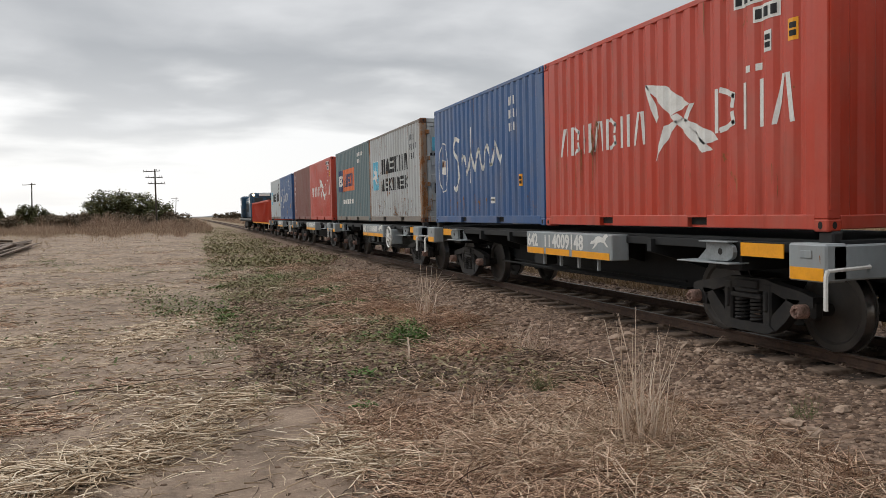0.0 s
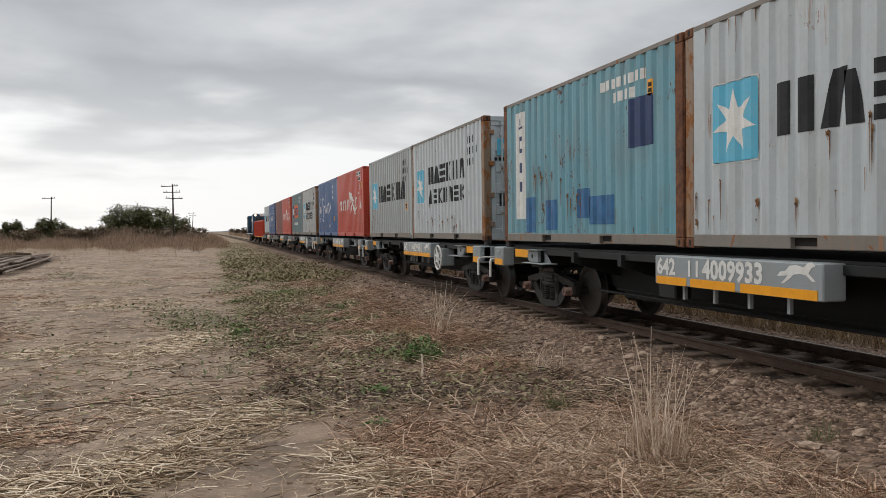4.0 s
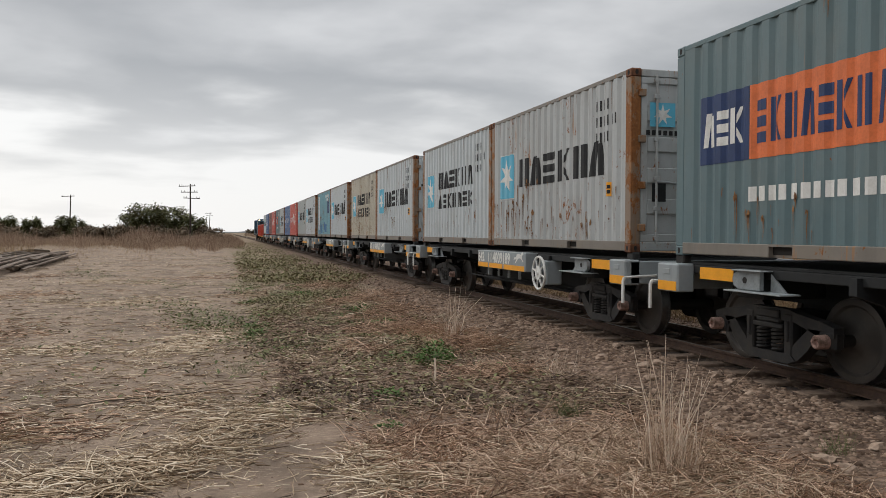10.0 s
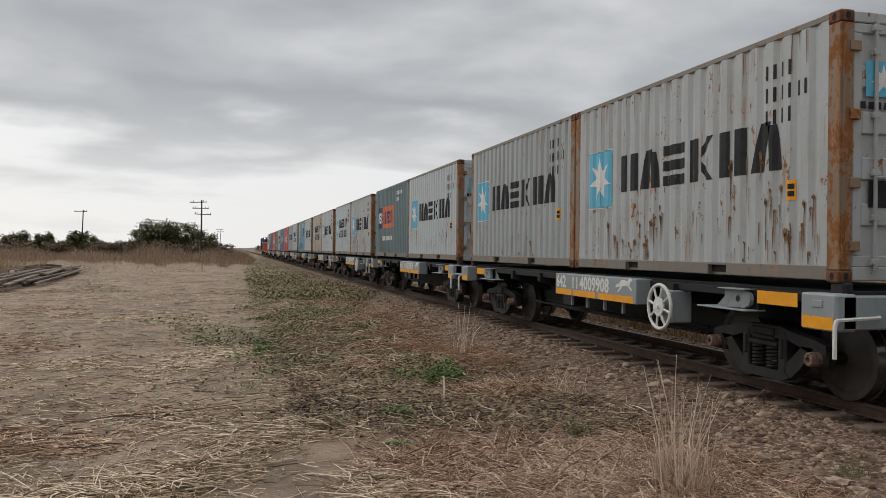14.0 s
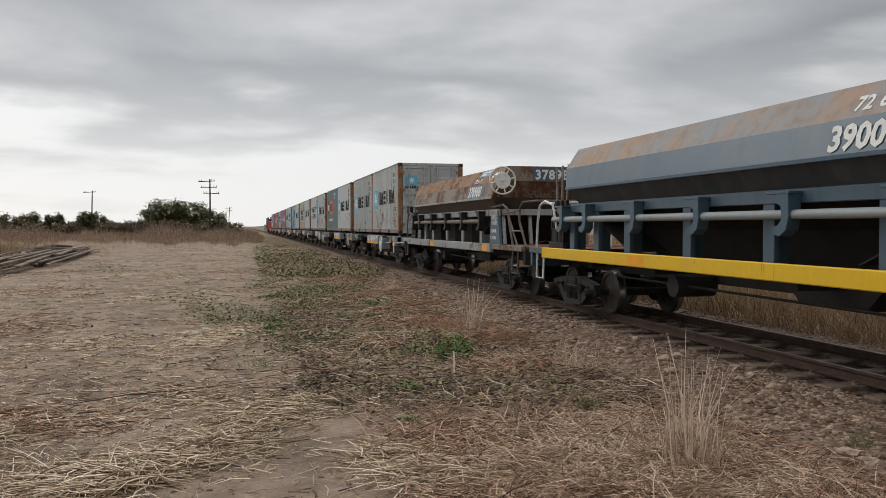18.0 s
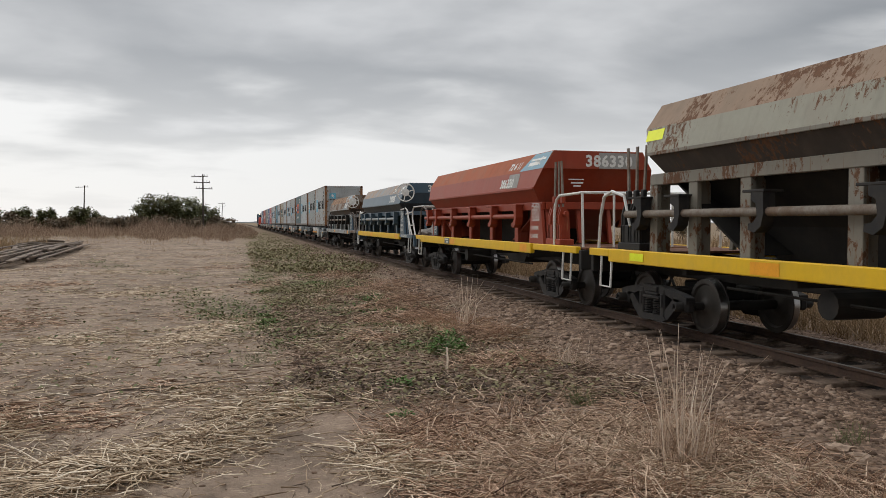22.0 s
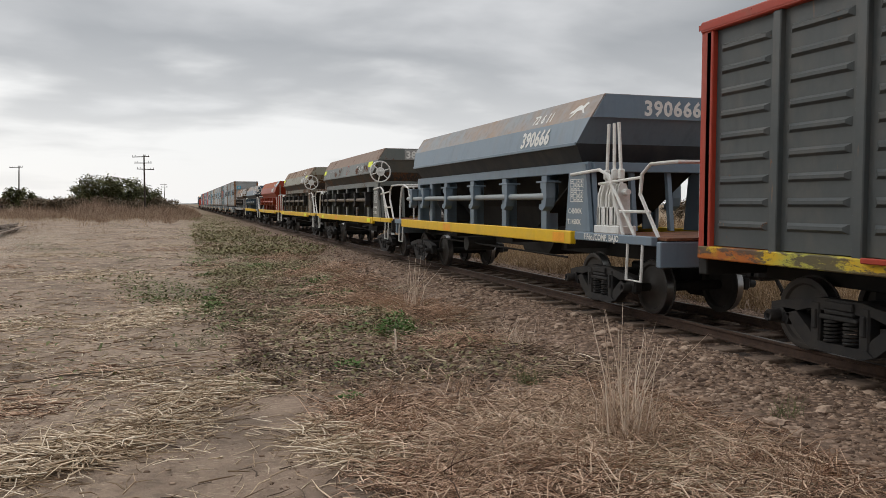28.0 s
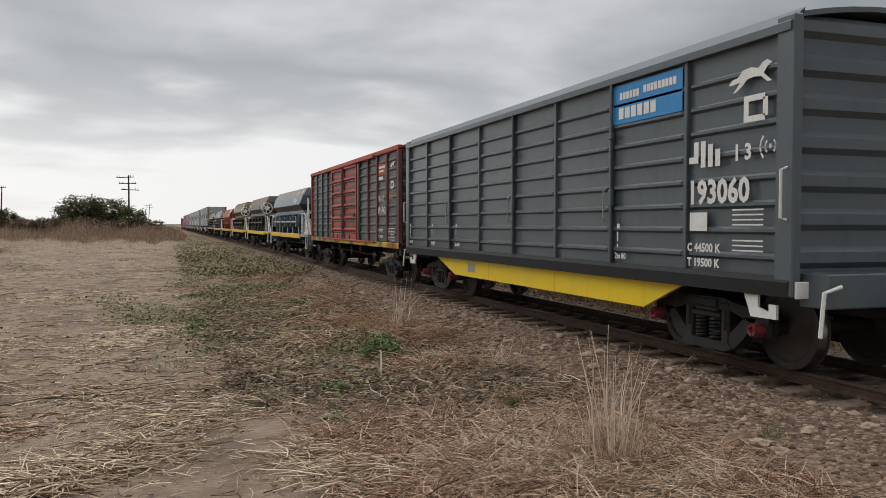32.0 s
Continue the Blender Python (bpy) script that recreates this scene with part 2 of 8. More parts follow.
M_RAIL = plain("rusty rail steel", (0.085, 0.050, 0.034), 0.85, 0.1, 0.4, 7.0, (0.045, 0.028, 0.021))
M_SLEEPER = plain("weathered sleeper wood", (0.225, 0.158, 0.114), 0.9, 0, 0.5, 3.5, (0.10, 0.070, 0.052), 0.8)
M_CAP = plain("rusty axle cap", (0.34, 0.215, 0.175), 0.7, 0.1, 0.5, 14.0, (0.10, 0.06, 0.042))
M_LUG = plain("dull grey lug paint", (0.24, 0.26, 0.265), 0.65, 0, 0.3, 6.0)
M_PIPE = plain("dusty brown-grey pipe", (0.21, 0.185, 0.155), 0.75, 0, 0.45, 4.0, (0.13, 0.085, 0.055))


# ---------------------------------------------------------------- mesh building
class Geo:
    """Gathers corners and faces of one mesh."""

    def __init__(self):
        self.v, self.f = [], []

    def add(self, vs, fs):
        k = len(self.v)
        self.v += [tuple(v) for v in vs]
        self.f += [tuple(i + k for i in f) for f in fs]
        return self

    def box(self, x0, x1, y0, y1, z0, z1, c=0.0):
        x0, x1 = min(x0, x1), max(x0, x1)
        y0, y1 = min(y0, y1), max(y0, y1)
        z0, z1 = min(z0, z1), max(z0, z1)
        if c <= 0:
            vs = [(x, y, z) for x in (x0, x1) for y in (y0, y1) for z in (z0, z1)]
            return self.add(vs, [(0, 1, 3, 2), (4, 6, 7, 5), (0, 4, 5, 1), (2, 3, 7, 6), (0, 2, 6, 4), (1, 5, 7, 3)])
        c = min(c, (x1 - x0) * 0.45, (y1 - y0) * 0.45, (z1 - z0) * 0.45)
        lo, hi, vs, at = (x0, y0, z0), (x1, y1, z1), [], {}
        for s in [(a, b, d) for a in (0, 1) for b in (0, 1) for d in (0, 1)]:
            for axis in range(3):
                p = [(hi[k] if s[k] else lo[k]) + (0 if k == axis else (-c if s[k] else c)) for k in range(3)]
                at[s, axis] = len(vs)
                vs.append(p)
        fs = []
        for axis in range(3):
            a, b = [k for k in range(3) if k != axis]
            for side in (0, 1):
                loop = []
                for p, q in ((0, 0), (1, 0), (1, 1), (0, 1)):
                    s = [0, 0, 0]
                    s[axis], s[a], s[b] = side, p, q
                    loop.append(at[tuple(s), axis])
                fs.append(loop)
            for p in (0, 1):
                for q in (0, 1):
                    s, t = [0, 0, 0], [0, 0, 0]
                    s[a], s[b], t[a], t[b] = p, q, p, q
                    t[axis] = 1
                    fs.append([at[tuple(s), a], at[tuple(t), a], at[tuple(t), b], at[tuple(s), b]])
        for s in [(a, b, d) for a in (0, 1) for b in (0, 1) for d in (0, 1)]:
            fs.append([at[s, 0], at[s, 1], at[s, 2]])
        return self.add(vs, fs)

    def prism(self, outline, axis, a, b):
        """An outline in the other two axes (in order x, y, z), drawn out from a to b."""
        n, vs = len(outline), []
        for h in (a, b):
            for p in outline:
                q = list(p)
                q.insert(axis, h)
                vs.append(q)
        fs = [(k, (k + 1) % n, n + (k + 1) % n, n + k) for k in range(n)]
        return self.add(vs, fs + [tuple(range(n)), tuple(range(2 * n - 1, n - 1, -1))])

    def tube(self, points, r, n=8, caps=True):
        pts = [Vector(p) for p in points]
        rings, vs, fs = len(pts), [], []
        for k, p in enumerate(pts):
            d = (pts[min(k + 1, rings - 1)] - pts[max(k - 1, 0)]).normalized()
            a = d.orthogonal().normalized() if k == 0 else (a - d * a.dot(d)).normalized()
            b = d.cross(a)
            rr = r[k] if isinstance(r, (list, tuple)) else r
            for j in range(n):
                t = 2 * math.pi * j / n
                vs.append(p + (a * math.cos(t) + b * math.sin(t)) * rr)
        for k in range(rings - 1):
            for j in range(n):
                i = (j + 1) % n
                fs.append((k * n + j, k * n + i, (k + 1) * n + i, (k + 1) * n + j))
        if caps:
            fs += [tuple(range(n - 1, -1, -1)), tuple(range((rings - 1) * n, rings * n))]
        return self.add(vs, fs)

    def lathe(self, profile, centre, n=20):
        """A profile of (x, radius), turned about an axle along x."""
        vs, fs, m = [], [], len(profile)
        for j in range(n):
            t = 2 * math.pi * j / n
            for h, r in profile:
                vs.append((centre[0] + h, centre[1] + r * math.cos(t), centre[2] + r * math.sin(t)))
        for j in range(n):
            i = (j + 1) % n
            for k in range(m - 1):
                fs.append((j * m + k, i * m + k, i * m + k + 1, j * m + k + 1))
        return self.add(vs, fs)

    def mesh(self, name, smooth=False):
        me = bpy.data.meshes.new(name)
        me.from_pydata(self.v, [], self.f)
        bm = bmesh.new()
        bm.from_mesh(me)
        bmesh.ops.remove_doubles(bm, verts=bm.verts, dist=1e-5)
        bmesh.ops.recalc_face_normals(bm, faces=bm.faces)
        bm.to_mesh(me)
        bm.free()
        if smooth:
            me.polygons.foreach_set("use_smooth", [True] * len(me.polygons))
            me.set_sharp_from_angle(angle=radians(40))
        return me


def np_mesh(name, V, F):
    me = bpy.data.meshes.new(name)
    V, F = np.asarray(V, np.float32), np.asarray(F, np.int32)
    k = F.shape[1]
    me.vertices.add(len(V))
    me.vertices.foreach_set("co", V.ravel())
    me.loops.add(F.size)
    me.loops.foreach_set("vertex_index", F.ravel())
    me.polygons.add(len(F))
    me.polygons.foreach_set("loop_start", np.arange(len(F), dtype=np.int32) * k)
    me.polygons.foreach_set("loop_total", np.full(len(F), k, np.int32))
    me.update(calc_edges=True)
    me.validate()
    return me


def part(name, geo, material, parent=None, label="", smooth=False):
    """One mesh object from a Geo or a ready mesh, under a thing or a part. A shared mesh keeps its material by object."""
    me = geo.mesh(name, smooth) if isinstance(geo, Geo) else geo
    if not me.materials:
        me.materials.append(None)
    ob = new(name, me)
    ob.material_slots[0].link = "OBJECT"
    ob.material_slots[0].material = material
    if parent is not None:
        ob.parent = parent
    return tagged(ob, label)


def thing(name, label, category, group="", kind="", at=(0, 0, 0)):
    e = new(name)
    e.empty_display_size = 0.3
    e.location = at
    return tagged(e, label, category, group, kind)


# ---------------------------------------------------------------- ground and track
def smooth(a, b, v):
    t = np.clip((v - a) / (b - a), 0, 1)
    return t * t * (3 - 2 * t)


def waves(x, y, seed, size):
    """Cheap uneven ground: a few crossed waves."""
    r = np.random.RandomState(seed)
    h = 0
    for k in range(7):
        a, w = r.uniform(0, 6.28), size / (1.45 ** k)
        h = h + np.sin((x * np.cos(a) + y * np.sin(a)) / w + r.uniform(0, 6.28)) * 0.62 ** k
    return h / 2.4


def height(x, y):
    """The lie of the land: flat, with a low stony bed under the track."""
    x, y = np.asarray(x, float), np.asarray(y, float)
    d = np.abs(x - XC)
    h = 0.0018 * np.clip(np.hypot(x, y), 0, 100) * smooth(2.5, -6, x)
    soft = smooth(1.15, 1.9, d)
    h = h + soft * (waves(x, y, 3, 1.6) * 0.030 + waves(x, y, 5, 0.35) * 0.012)
    h = h + soft * smooth(0.2, 2.2, x) * smooth(6.0, 3.2, x) * waves(x, y, 9, 0.6) * 0.022
    h = h + soft * (0.006 + 0.010 * smooth(0.8, 2.4, x)) * smooth(60, 25, y) * waves(x, y, 15, 0.085) + soft * smooth(2.8, 3.8, x) * smooth(6.2, 5.2, x) * waves(x, y, 19, 0.22) * 0.026
    rut = smooth(0.55, 0.0, np.abs(x - 0.15 - 0.25 * np.sin(y / 9))) + smooth(0.55, 0.0, np.abs(x + 1.45 - 0.25 * np.sin(y / 9)))
    h = h - 0.03 * rut
    bed = 0.034 * smooth(2.3, 1.3, d) - 0.032 * smooth(1.02, 0.84, d)
    h = h + bed + smooth(1.3, 3.0, d) * smooth(6.0, 3.0, d) * (-0.05)
    return h - 0.12 * smooth(12, 40, x) * smooth(400, 60, x)


def graded(lo, hi, fine_lo, fine_hi, step, grow=1.13):
    a, v, s = [fine_lo], fine_lo, step
    while v < fine_hi:
        v += step
        a.append(v)
    while v < hi:
        s *= grow
        v += s
        a.append(min(v, hi))
    v, s = fine_lo, step
    while v > lo:
        s *= grow
        v -= s
        a.insert(0, max(v, lo))
    return np.array(a)


def make_ground():
    xs, ys = graded(-3500, 3500, -5.5, 6.2, 0.055), graded(-600, 4500, 3.2, 20, 0.065)
    X, Y = np.meshgrid(xs, ys)
    V = np.stack([X, Y, height(X, Y)], 2).reshape(-1, 3)
    w, q = len(xs), np.arange(len(ys) - 1)[:, None] * len(xs) + np.arange(len(xs) - 1)[None]
    F = np.stack([q, q + 1, q + 1 + w, q + w], 2).reshape(-1, 4)
    me = np_mesh("ground", V, F)
    me.polygons.foreach_set("use_smooth", [True] * len(me.polygons))
    m = Nodes("dry trodden earth", 0.95, 0, 0.2)
    big, mid, fine, grit = m.noise(0.35, 5, 0.6), m.noise(1.7, 7, 0.65), m.noise(9, 6, 0.7), m.noise(60, 4, 0.65)
    c = m.mix(m.step(mid, 0.32, 0.7), (0.200, 0.143, 0.105), (0.375, 0.280, 0.205))
    c = m.mix(m.step(big, 0.42, 0.66, 0, 0.55), c, (0.44, 0.336, 0.248))
    c = m.mix(m.step(m.noise(0.9, 6, 0.7, (1, 0.6, 1), 5.0), 0.47, 0.62, 0, 0.6), c, (0.165, 0.124, 0.092))
    c = m.mix(m.step(fine, 0.42, 0.70, 0, 0.65), c, (0.125, 0.093, 0.072))
    x, y, z = m.split()
    # straw trodden into the soil
    fl = m.noise(24, 4, 0.7, (0.35, 1.6, 1), 3.0, None, 1.6)
    c = m.mix(m.op("MULTIPLY", m.step(fl, 0.55, 0.64, 0, 0.8), m.step(mid, 0.40, 0.56)), c, (0.56, 0.45, 0.33))
    # weedy strip between the trodden way and the track
    weedy = m.op("MULTIPLY", m.step(m.op("ADD", x, m.op("ADD", m.op("MULTIPLY", m.op("SUBTRACT", mid, 0.5), 3.0), m.op("MULTIPLY", m.op("SUBTRACT", big, 0.5), 5.0))), -0.2, 2.2), m.step(x, 5.4, 4.6))
    wc = m.mix(m.step(fine, 0.35, 0.65), (0.13, 0.087, 0.065), (0.44, 0.312, 0.230))
    wc = m.mix(m.op("MULTIPLY", m.step(big, 0.42, 0.58, 0, 0.7), m.step(y, 9, 14)), wc, (0.145, 0.15, 0.065))
    c = m.mix(m.op("MULTIPLY", weedy, m.step(y, 5, 10, 0.75, 0.97)), c, wc)
    # the stony bed
    d = m.op("ABSOLUTE", m.op("SUBTRACT", x, XC), 0)
    vo = m.n.new("ShaderNodeTexVoronoi")
    vo.inputs["Scale"].default_value = 16
    m.l.new(m.co, vo.inputs["Vector"])
    sc = m.mix(m.step(vo.outputs["Distance"], 0.15, 0.6), (0.375, 0.255, 0.182), (0.118, 0.078, 0.056))
    sc = m.mix(m.step(fine, 0.4, 0.7, 0, 0.6), sc, (0.215, 0.148, 0.107))
    bed = m.step(m.op("ADD", d, m.op("MULTIPLY", m.op("SUBTRACT", mid, 0.5), 1.5)), 2.9, 1.9)
    c = m.mix(bed, c, sc)
    # oily ground between the rails, with the train's shade put into the colour
    oil_shade = m.step(d, 1.2, 0.7, 0, 0.95)
    c = m.mix(m.op("MULTIPLY", oil_shade, m.step(mid, 0.3, 0.6)), c, (0.035, 0.030, 0.027))
    # dry grass land far off
    edge_y = m.op("ADD", y, m.op("MULTIPLY", m.op("SUBTRACT", m.noise(0.12, 4), 0.5), 70))
    far = m.op("MAXIMUM", m.step(edge_y, 62, 112), m.op("MAXIMUM", m.step(x, 10.5, 13), m.step(x, -14, -20)))
    c = m.mix(far, c, m.mix(mid, (0.15, 0.105, 0.066), (0.29, 0.215, 0.14)))
    hgt = m.op("ADD", m.op("MULTIPLY", fine, 0.6), m.op("ADD", m.op("MULTIPLY", grit, 0.25), m.op("MULTIPLY", fl, 0.2)))
    m.bump(hgt, 1.0, 0.05)
    me.materials.append(m.done(c))
    return tagged(new("ground", me), "dry trodden brown earth strewn with straw beside the track", "ground", "", "structure")


ground = make_ground()

# rails on wooden sleepers, metre gauge
track = thing("railway_track", "rusty metre-gauge railway track on weathered wooden sleepers", "railway track", "", "structure", (XC, 0, ZR))


def make_track():
    prof = [(-0.055, -0.12), (0.055, -0.12), (0.055, -0.108), (0.010, -0.095), (0.010, -0.035), (0.032, -0.026),
            (0.032, -0.004), (0.026, 0.0), (-0.026, 0.0), (-0.032, -0.004), (-0.032, -0.026), (-0.010, -0.035), (-0.010, -0.095), (-0.055, -0.108)]
    for side in (-1, 1):
        cx = side * 0.532
        rail = part("rail", Geo().prism([(cx + p, q) for p, q in prof], 1, -120, 1500), M_RAIL, track, "rusty steel rail")
        part("running_surface", Geo().box(cx - 0.022, cx + 0.022, -120, 1500, 0.0, 0.003), M_RAILTOP, rail, "polished top of the rail")
    r = random.Random(4)
    shapes = []
    for k in range(6):
        g, a, b = Geo(), r.uniform(-0.05, 0.04), r.uniform(-0.04, 0.05)
        g.box(-0.96 + a, 0.96 + b, -0.115, 0.115, -0.15, 0.0, 0.012)
        for x in (-0.532, 0.532):
            g.box(x - 0.09, x + 0.09, -0.07, 0.07, 0.0, 0.012)
            for sx in (-0.06, 0.06):
                g.box(x + sx - 0.011, x + sx + 0.011, -0.012, 0.012, 0.012, 0.035)
        shapes.append(g.mesh("sleeper"))
    rest = Geo()
    for k in range(-25, 700):
        y = k * 0.64 + r.uniform(-0.05, 0.05)
        if 3 < y < 190:
            s = part("sleeper", shapes[k % 6], M_SLEEPER, track)
            s.location, s.rotation_euler = (r.uniform(-0.05, 0.05), y, -0.132 + r.uniform(-0.012, 0.004)), (0, 0, r.uniform(-0.02, 0.02))
        else:
            rest.box(-1.0, 1.0, y - 0.11, y + 0.11, -0.25, -0.132)
    tagged(part("far_sleepers", rest, M_SLEEPER, track), kind="stuff")


make_track()


# ---------------------------------------------------------------- lettering and plain sign shapes
def words(text, size, spread=1.0):
    """Filled letters of the built-in font as a flat mesh: u to the right, v up, starting at 0, 0."""
    cu = bpy.data.curves.new("letters", "FONT")
    cu.body, cu.size, cu.resolution_u, cu.space_character, cu.offset = text, size, 2, spread, size * 0.034
    ob = bpy.data.objects.new("letters", cu)
    scene.collection.objects.link(ob)
    me = bpy.data.meshes.new_from_object(ob.evaluated_get(bpy.context.evaluated_depsgraph_get()))
    bpy.data.objects.remove(ob)
    bpy.data.curves.remove(cu)
    polys = [[tuple(me.vertices[i].co[:2]) for i in p.vertices] for p in me.polygons]
    bpy.data.meshes.remove(me)
    return polys


def rects(*rs):
    return [[(a, b), (c, b), (c, d), (a, d)] for a, b, c, d in rs]


def ribbon(points, width):
    """A stroke of the brush along points."""
    out = []
    for (a, b), (c, d) in zip(points, points[1:]):
        n = math.hypot(c - a, d - b) or 1e-6
        ex, ey = (c - a) / n * width * 0.3, (d - b) / n * width * 0.3
        px, py = -(d - b) / n * width / 2, (c - a) / n * width / 2
        out.append([(a - ex + px, b - ey + py), (a - ex - px, b - ey - py), (c + ex - px, d + ey - py), (c + ex + px, d + ey + py)])
    return out


def moved(polys, u, v, su=1.0, sv=1.0):
    return [[(u + p * su, v + q * sv) for p, q in poly] for poly in polys]


def heavy_blocks(count, width, high, gap=0.16, seed=0):
    """Heavy plain shapes in a row for a painted trade mark: a list of cells, each a list of shapes."""
    out, cell = [], width / count
    for k in range(count):
        a, b = k * cell, (k + 1 - gap) * cell
        kind, t = (k + seed) % 4, (b - a) * 0.40
        if kind == 0:
            out.append(rects((a, 0, a + t, high), (b - t, 0, b, high)))
        elif kind == 1:
            out.append([[(a, 0), (a + t, 0), (a + t * 1.6, high), (a + t * 0.7, high)], [(b - t, 0), (b, 0), (b - t * 0.5, high * 0.92), (b - t * 1.1, high * 0.92)]])
        elif kind == 2:
            out.append(rects((a, 0, b, high * 0.25), (a, high * 0.37, b, high * 0.62), (a, high * 0.75, b, high)))
        else:
            out.append(rects((a, 0, a + t, high)) + [[(a + t * 1.25, high * 0.55), (b, high), (b - t * 0.7, high), (a + t * 1.25, high * 0.78)], [(a + t * 1.25, high * 0.45), (b, 0), (b - t * 0.7, 0), (a + t * 1.25, high * 0.22)]])
    return out


def thin_bars(count, width, high, stroke, seed=0):
    """Thin brush strokes in a row for a painted trade mark: a list of cells."""
    out, cell = [], width / count
    for k in range(count):
        a, b = k * cell, (k + 0.70) * cell
        kind = (k + seed) % 3
        if kind == 0:
            out.append(rects((a, 0, a + stroke, high), (b - stroke, 0, b, high)))
        elif kind == 1:
            out.append([[(a, 0), (a + stroke, 0), ((a + b) / 2 + stroke / 2, high), ((a + b) / 2 - stroke / 2, high)], [(b - stroke, 0), (b, 0), ((a + b) / 2 + stroke * 1.6, high), ((a + b) / 2 + stroke * 0.6, high)]])
        else:
            out.append(rects((a, 0, a + stroke, high)) + ribbon([(a + stroke * 1.6, high * 0.96), (b, high * 0.78), (b - stroke * 0.4, high * 0.55)], stroke) + ribbon([(a + stroke * 1.6, high * 0.06), (b, high * 0.18), (b - stroke * 0.4, high * 0.40)], stroke))
    return out


def flat(cells):
    return [poly for cell in cells for poly in cell]


def star(cu, cv, r, points=7, inner=0.42):
    pts = []
    for k in range(points * 2):
        a = math.pi / 2 + math.pi * k / points
        q = r if k % 2 == 0 else r * inner
        pts.append((cu + q * math.cos(a), cv + q * math.sin(a)))
    return [pts[i:i + 1] and [(cu, cv), pts[i], pts[(i + 1) % len(pts)]] for i in range(len(pts))]


def round_rect(a, b, c, d, r=0.08):
    pts = []
    for cx, cy, t0 in ((c - r, d - r, 0), (a + r, d - r, 90), (a + r, b + r, 180), (c - r, b + r, 270)):
        for k in range(4):
            t = radians(t0 + 30 * k)
            pts.append((cx + r * math.cos(t), cy + r * math.sin(t)))
    return [pts]


HOUND = [(0.0, 0.16), (0.08, 0.24), (0.22, 0.26), (0.34, 0.36), (0.52, 0.38), (0.70, 0.34), (0.80, 0.42), (0.90, 0.44), (1.0, 0.38), (0.90, 0.34),
         (0.82, 0.24), (0.92, 0.16), (1.0, 0.10), (0.90, 0.10), (0.76, 0.20), (0.60, 0.22), (0.44, 0.20), (0.34, 0.12), (0.20, 0.04), (0.10, 0.02),
         (0.20, 0.10), (0.28, 0.18), (0.12, 0.16)]


def sign(name, polys, material, parent, place, breaks=(), label=""):
    """Flat shapes (u, v) set on a face: place(u, v) gives the point. breaks: the u at which the face folds."""
    bm = bmesh.new()
    for poly in polys:
        vs = [bm.verts.new((p[0], p[1], 0)) for p in poly]
        try:
            bm.faces.new(vs)
        except ValueError:
            pass
    bmesh.ops.remove_doubles(bm, verts=bm.verts, dist=1e-5)
    if breaks:
        us = [v.co.x for v in bm.verts]
        lo, hi = min(us), max(us)
        for b in breaks:
            if lo < b < hi:
                bmesh.ops.bisect_plane(bm, geom=bm.verts[:] + bm.edges[:] + bm.faces[:], dist=1e-5, plane_co=(b, 0, 0), plane_no=(1, 0, 0))
    for v in bm.verts:
        v.co = place(v.co.x, v.co.y)
    me = bpy.data.meshes.new(name)
    bm.to_mesh(me)
    bm.free()
    ob = part(name, me, material, parent, label)
    if name in ("code_mark", "small_mark", "tag_print", "load_table", "load_mark", "size_mark", "sign_mark", "number"):
        tagged(ob, kind="stuff")
    return ob


# ---------------------------------------------------------------- containers
CL, CW, CH = 6.058, 2.438, 2.591
PITCH, OUTER, SLOPE = 0.2755, 0.110, 0.070     # of the folds in a side wall
FOLD = 0.025      # their depth
FOLD0 = -CL / 2 + 0.165
FOLDS = 20


def fold_profile():
    pts, y = [], FOLD0
    for k in range(FOLDS):
        inner = PITCH - OUTER - 2 * SLOPE
        pts += [(y, 0.0), (y + OUTER, 0.0), (y + OUTER + SLOPE, FOLD), (y + OUTER + SLOPE + inner, FOLD)]
        y += PITCH
    return pts + [(y, 0.0), (CL / 2 - 0.16, 0.0)]


PROFILE = fold_profile()
FOLD_U = [-y for y, _ in PROFILE]


def fold_depth(y):
    for (a, p), (b, q) in zip(PROFILE, PROFILE[1:]):
        if a <= y <= b:
            return p + (q - p) * (y - a) / max(b - a, 1e-9)
    return 0.0


def on_side(u, v):
    """A point on the near side wall; u from the middle of the wall."""
    return (-CW / 2 + fold_depth(-u) + 0.0 - 0.004 + 0.008, -u, v)


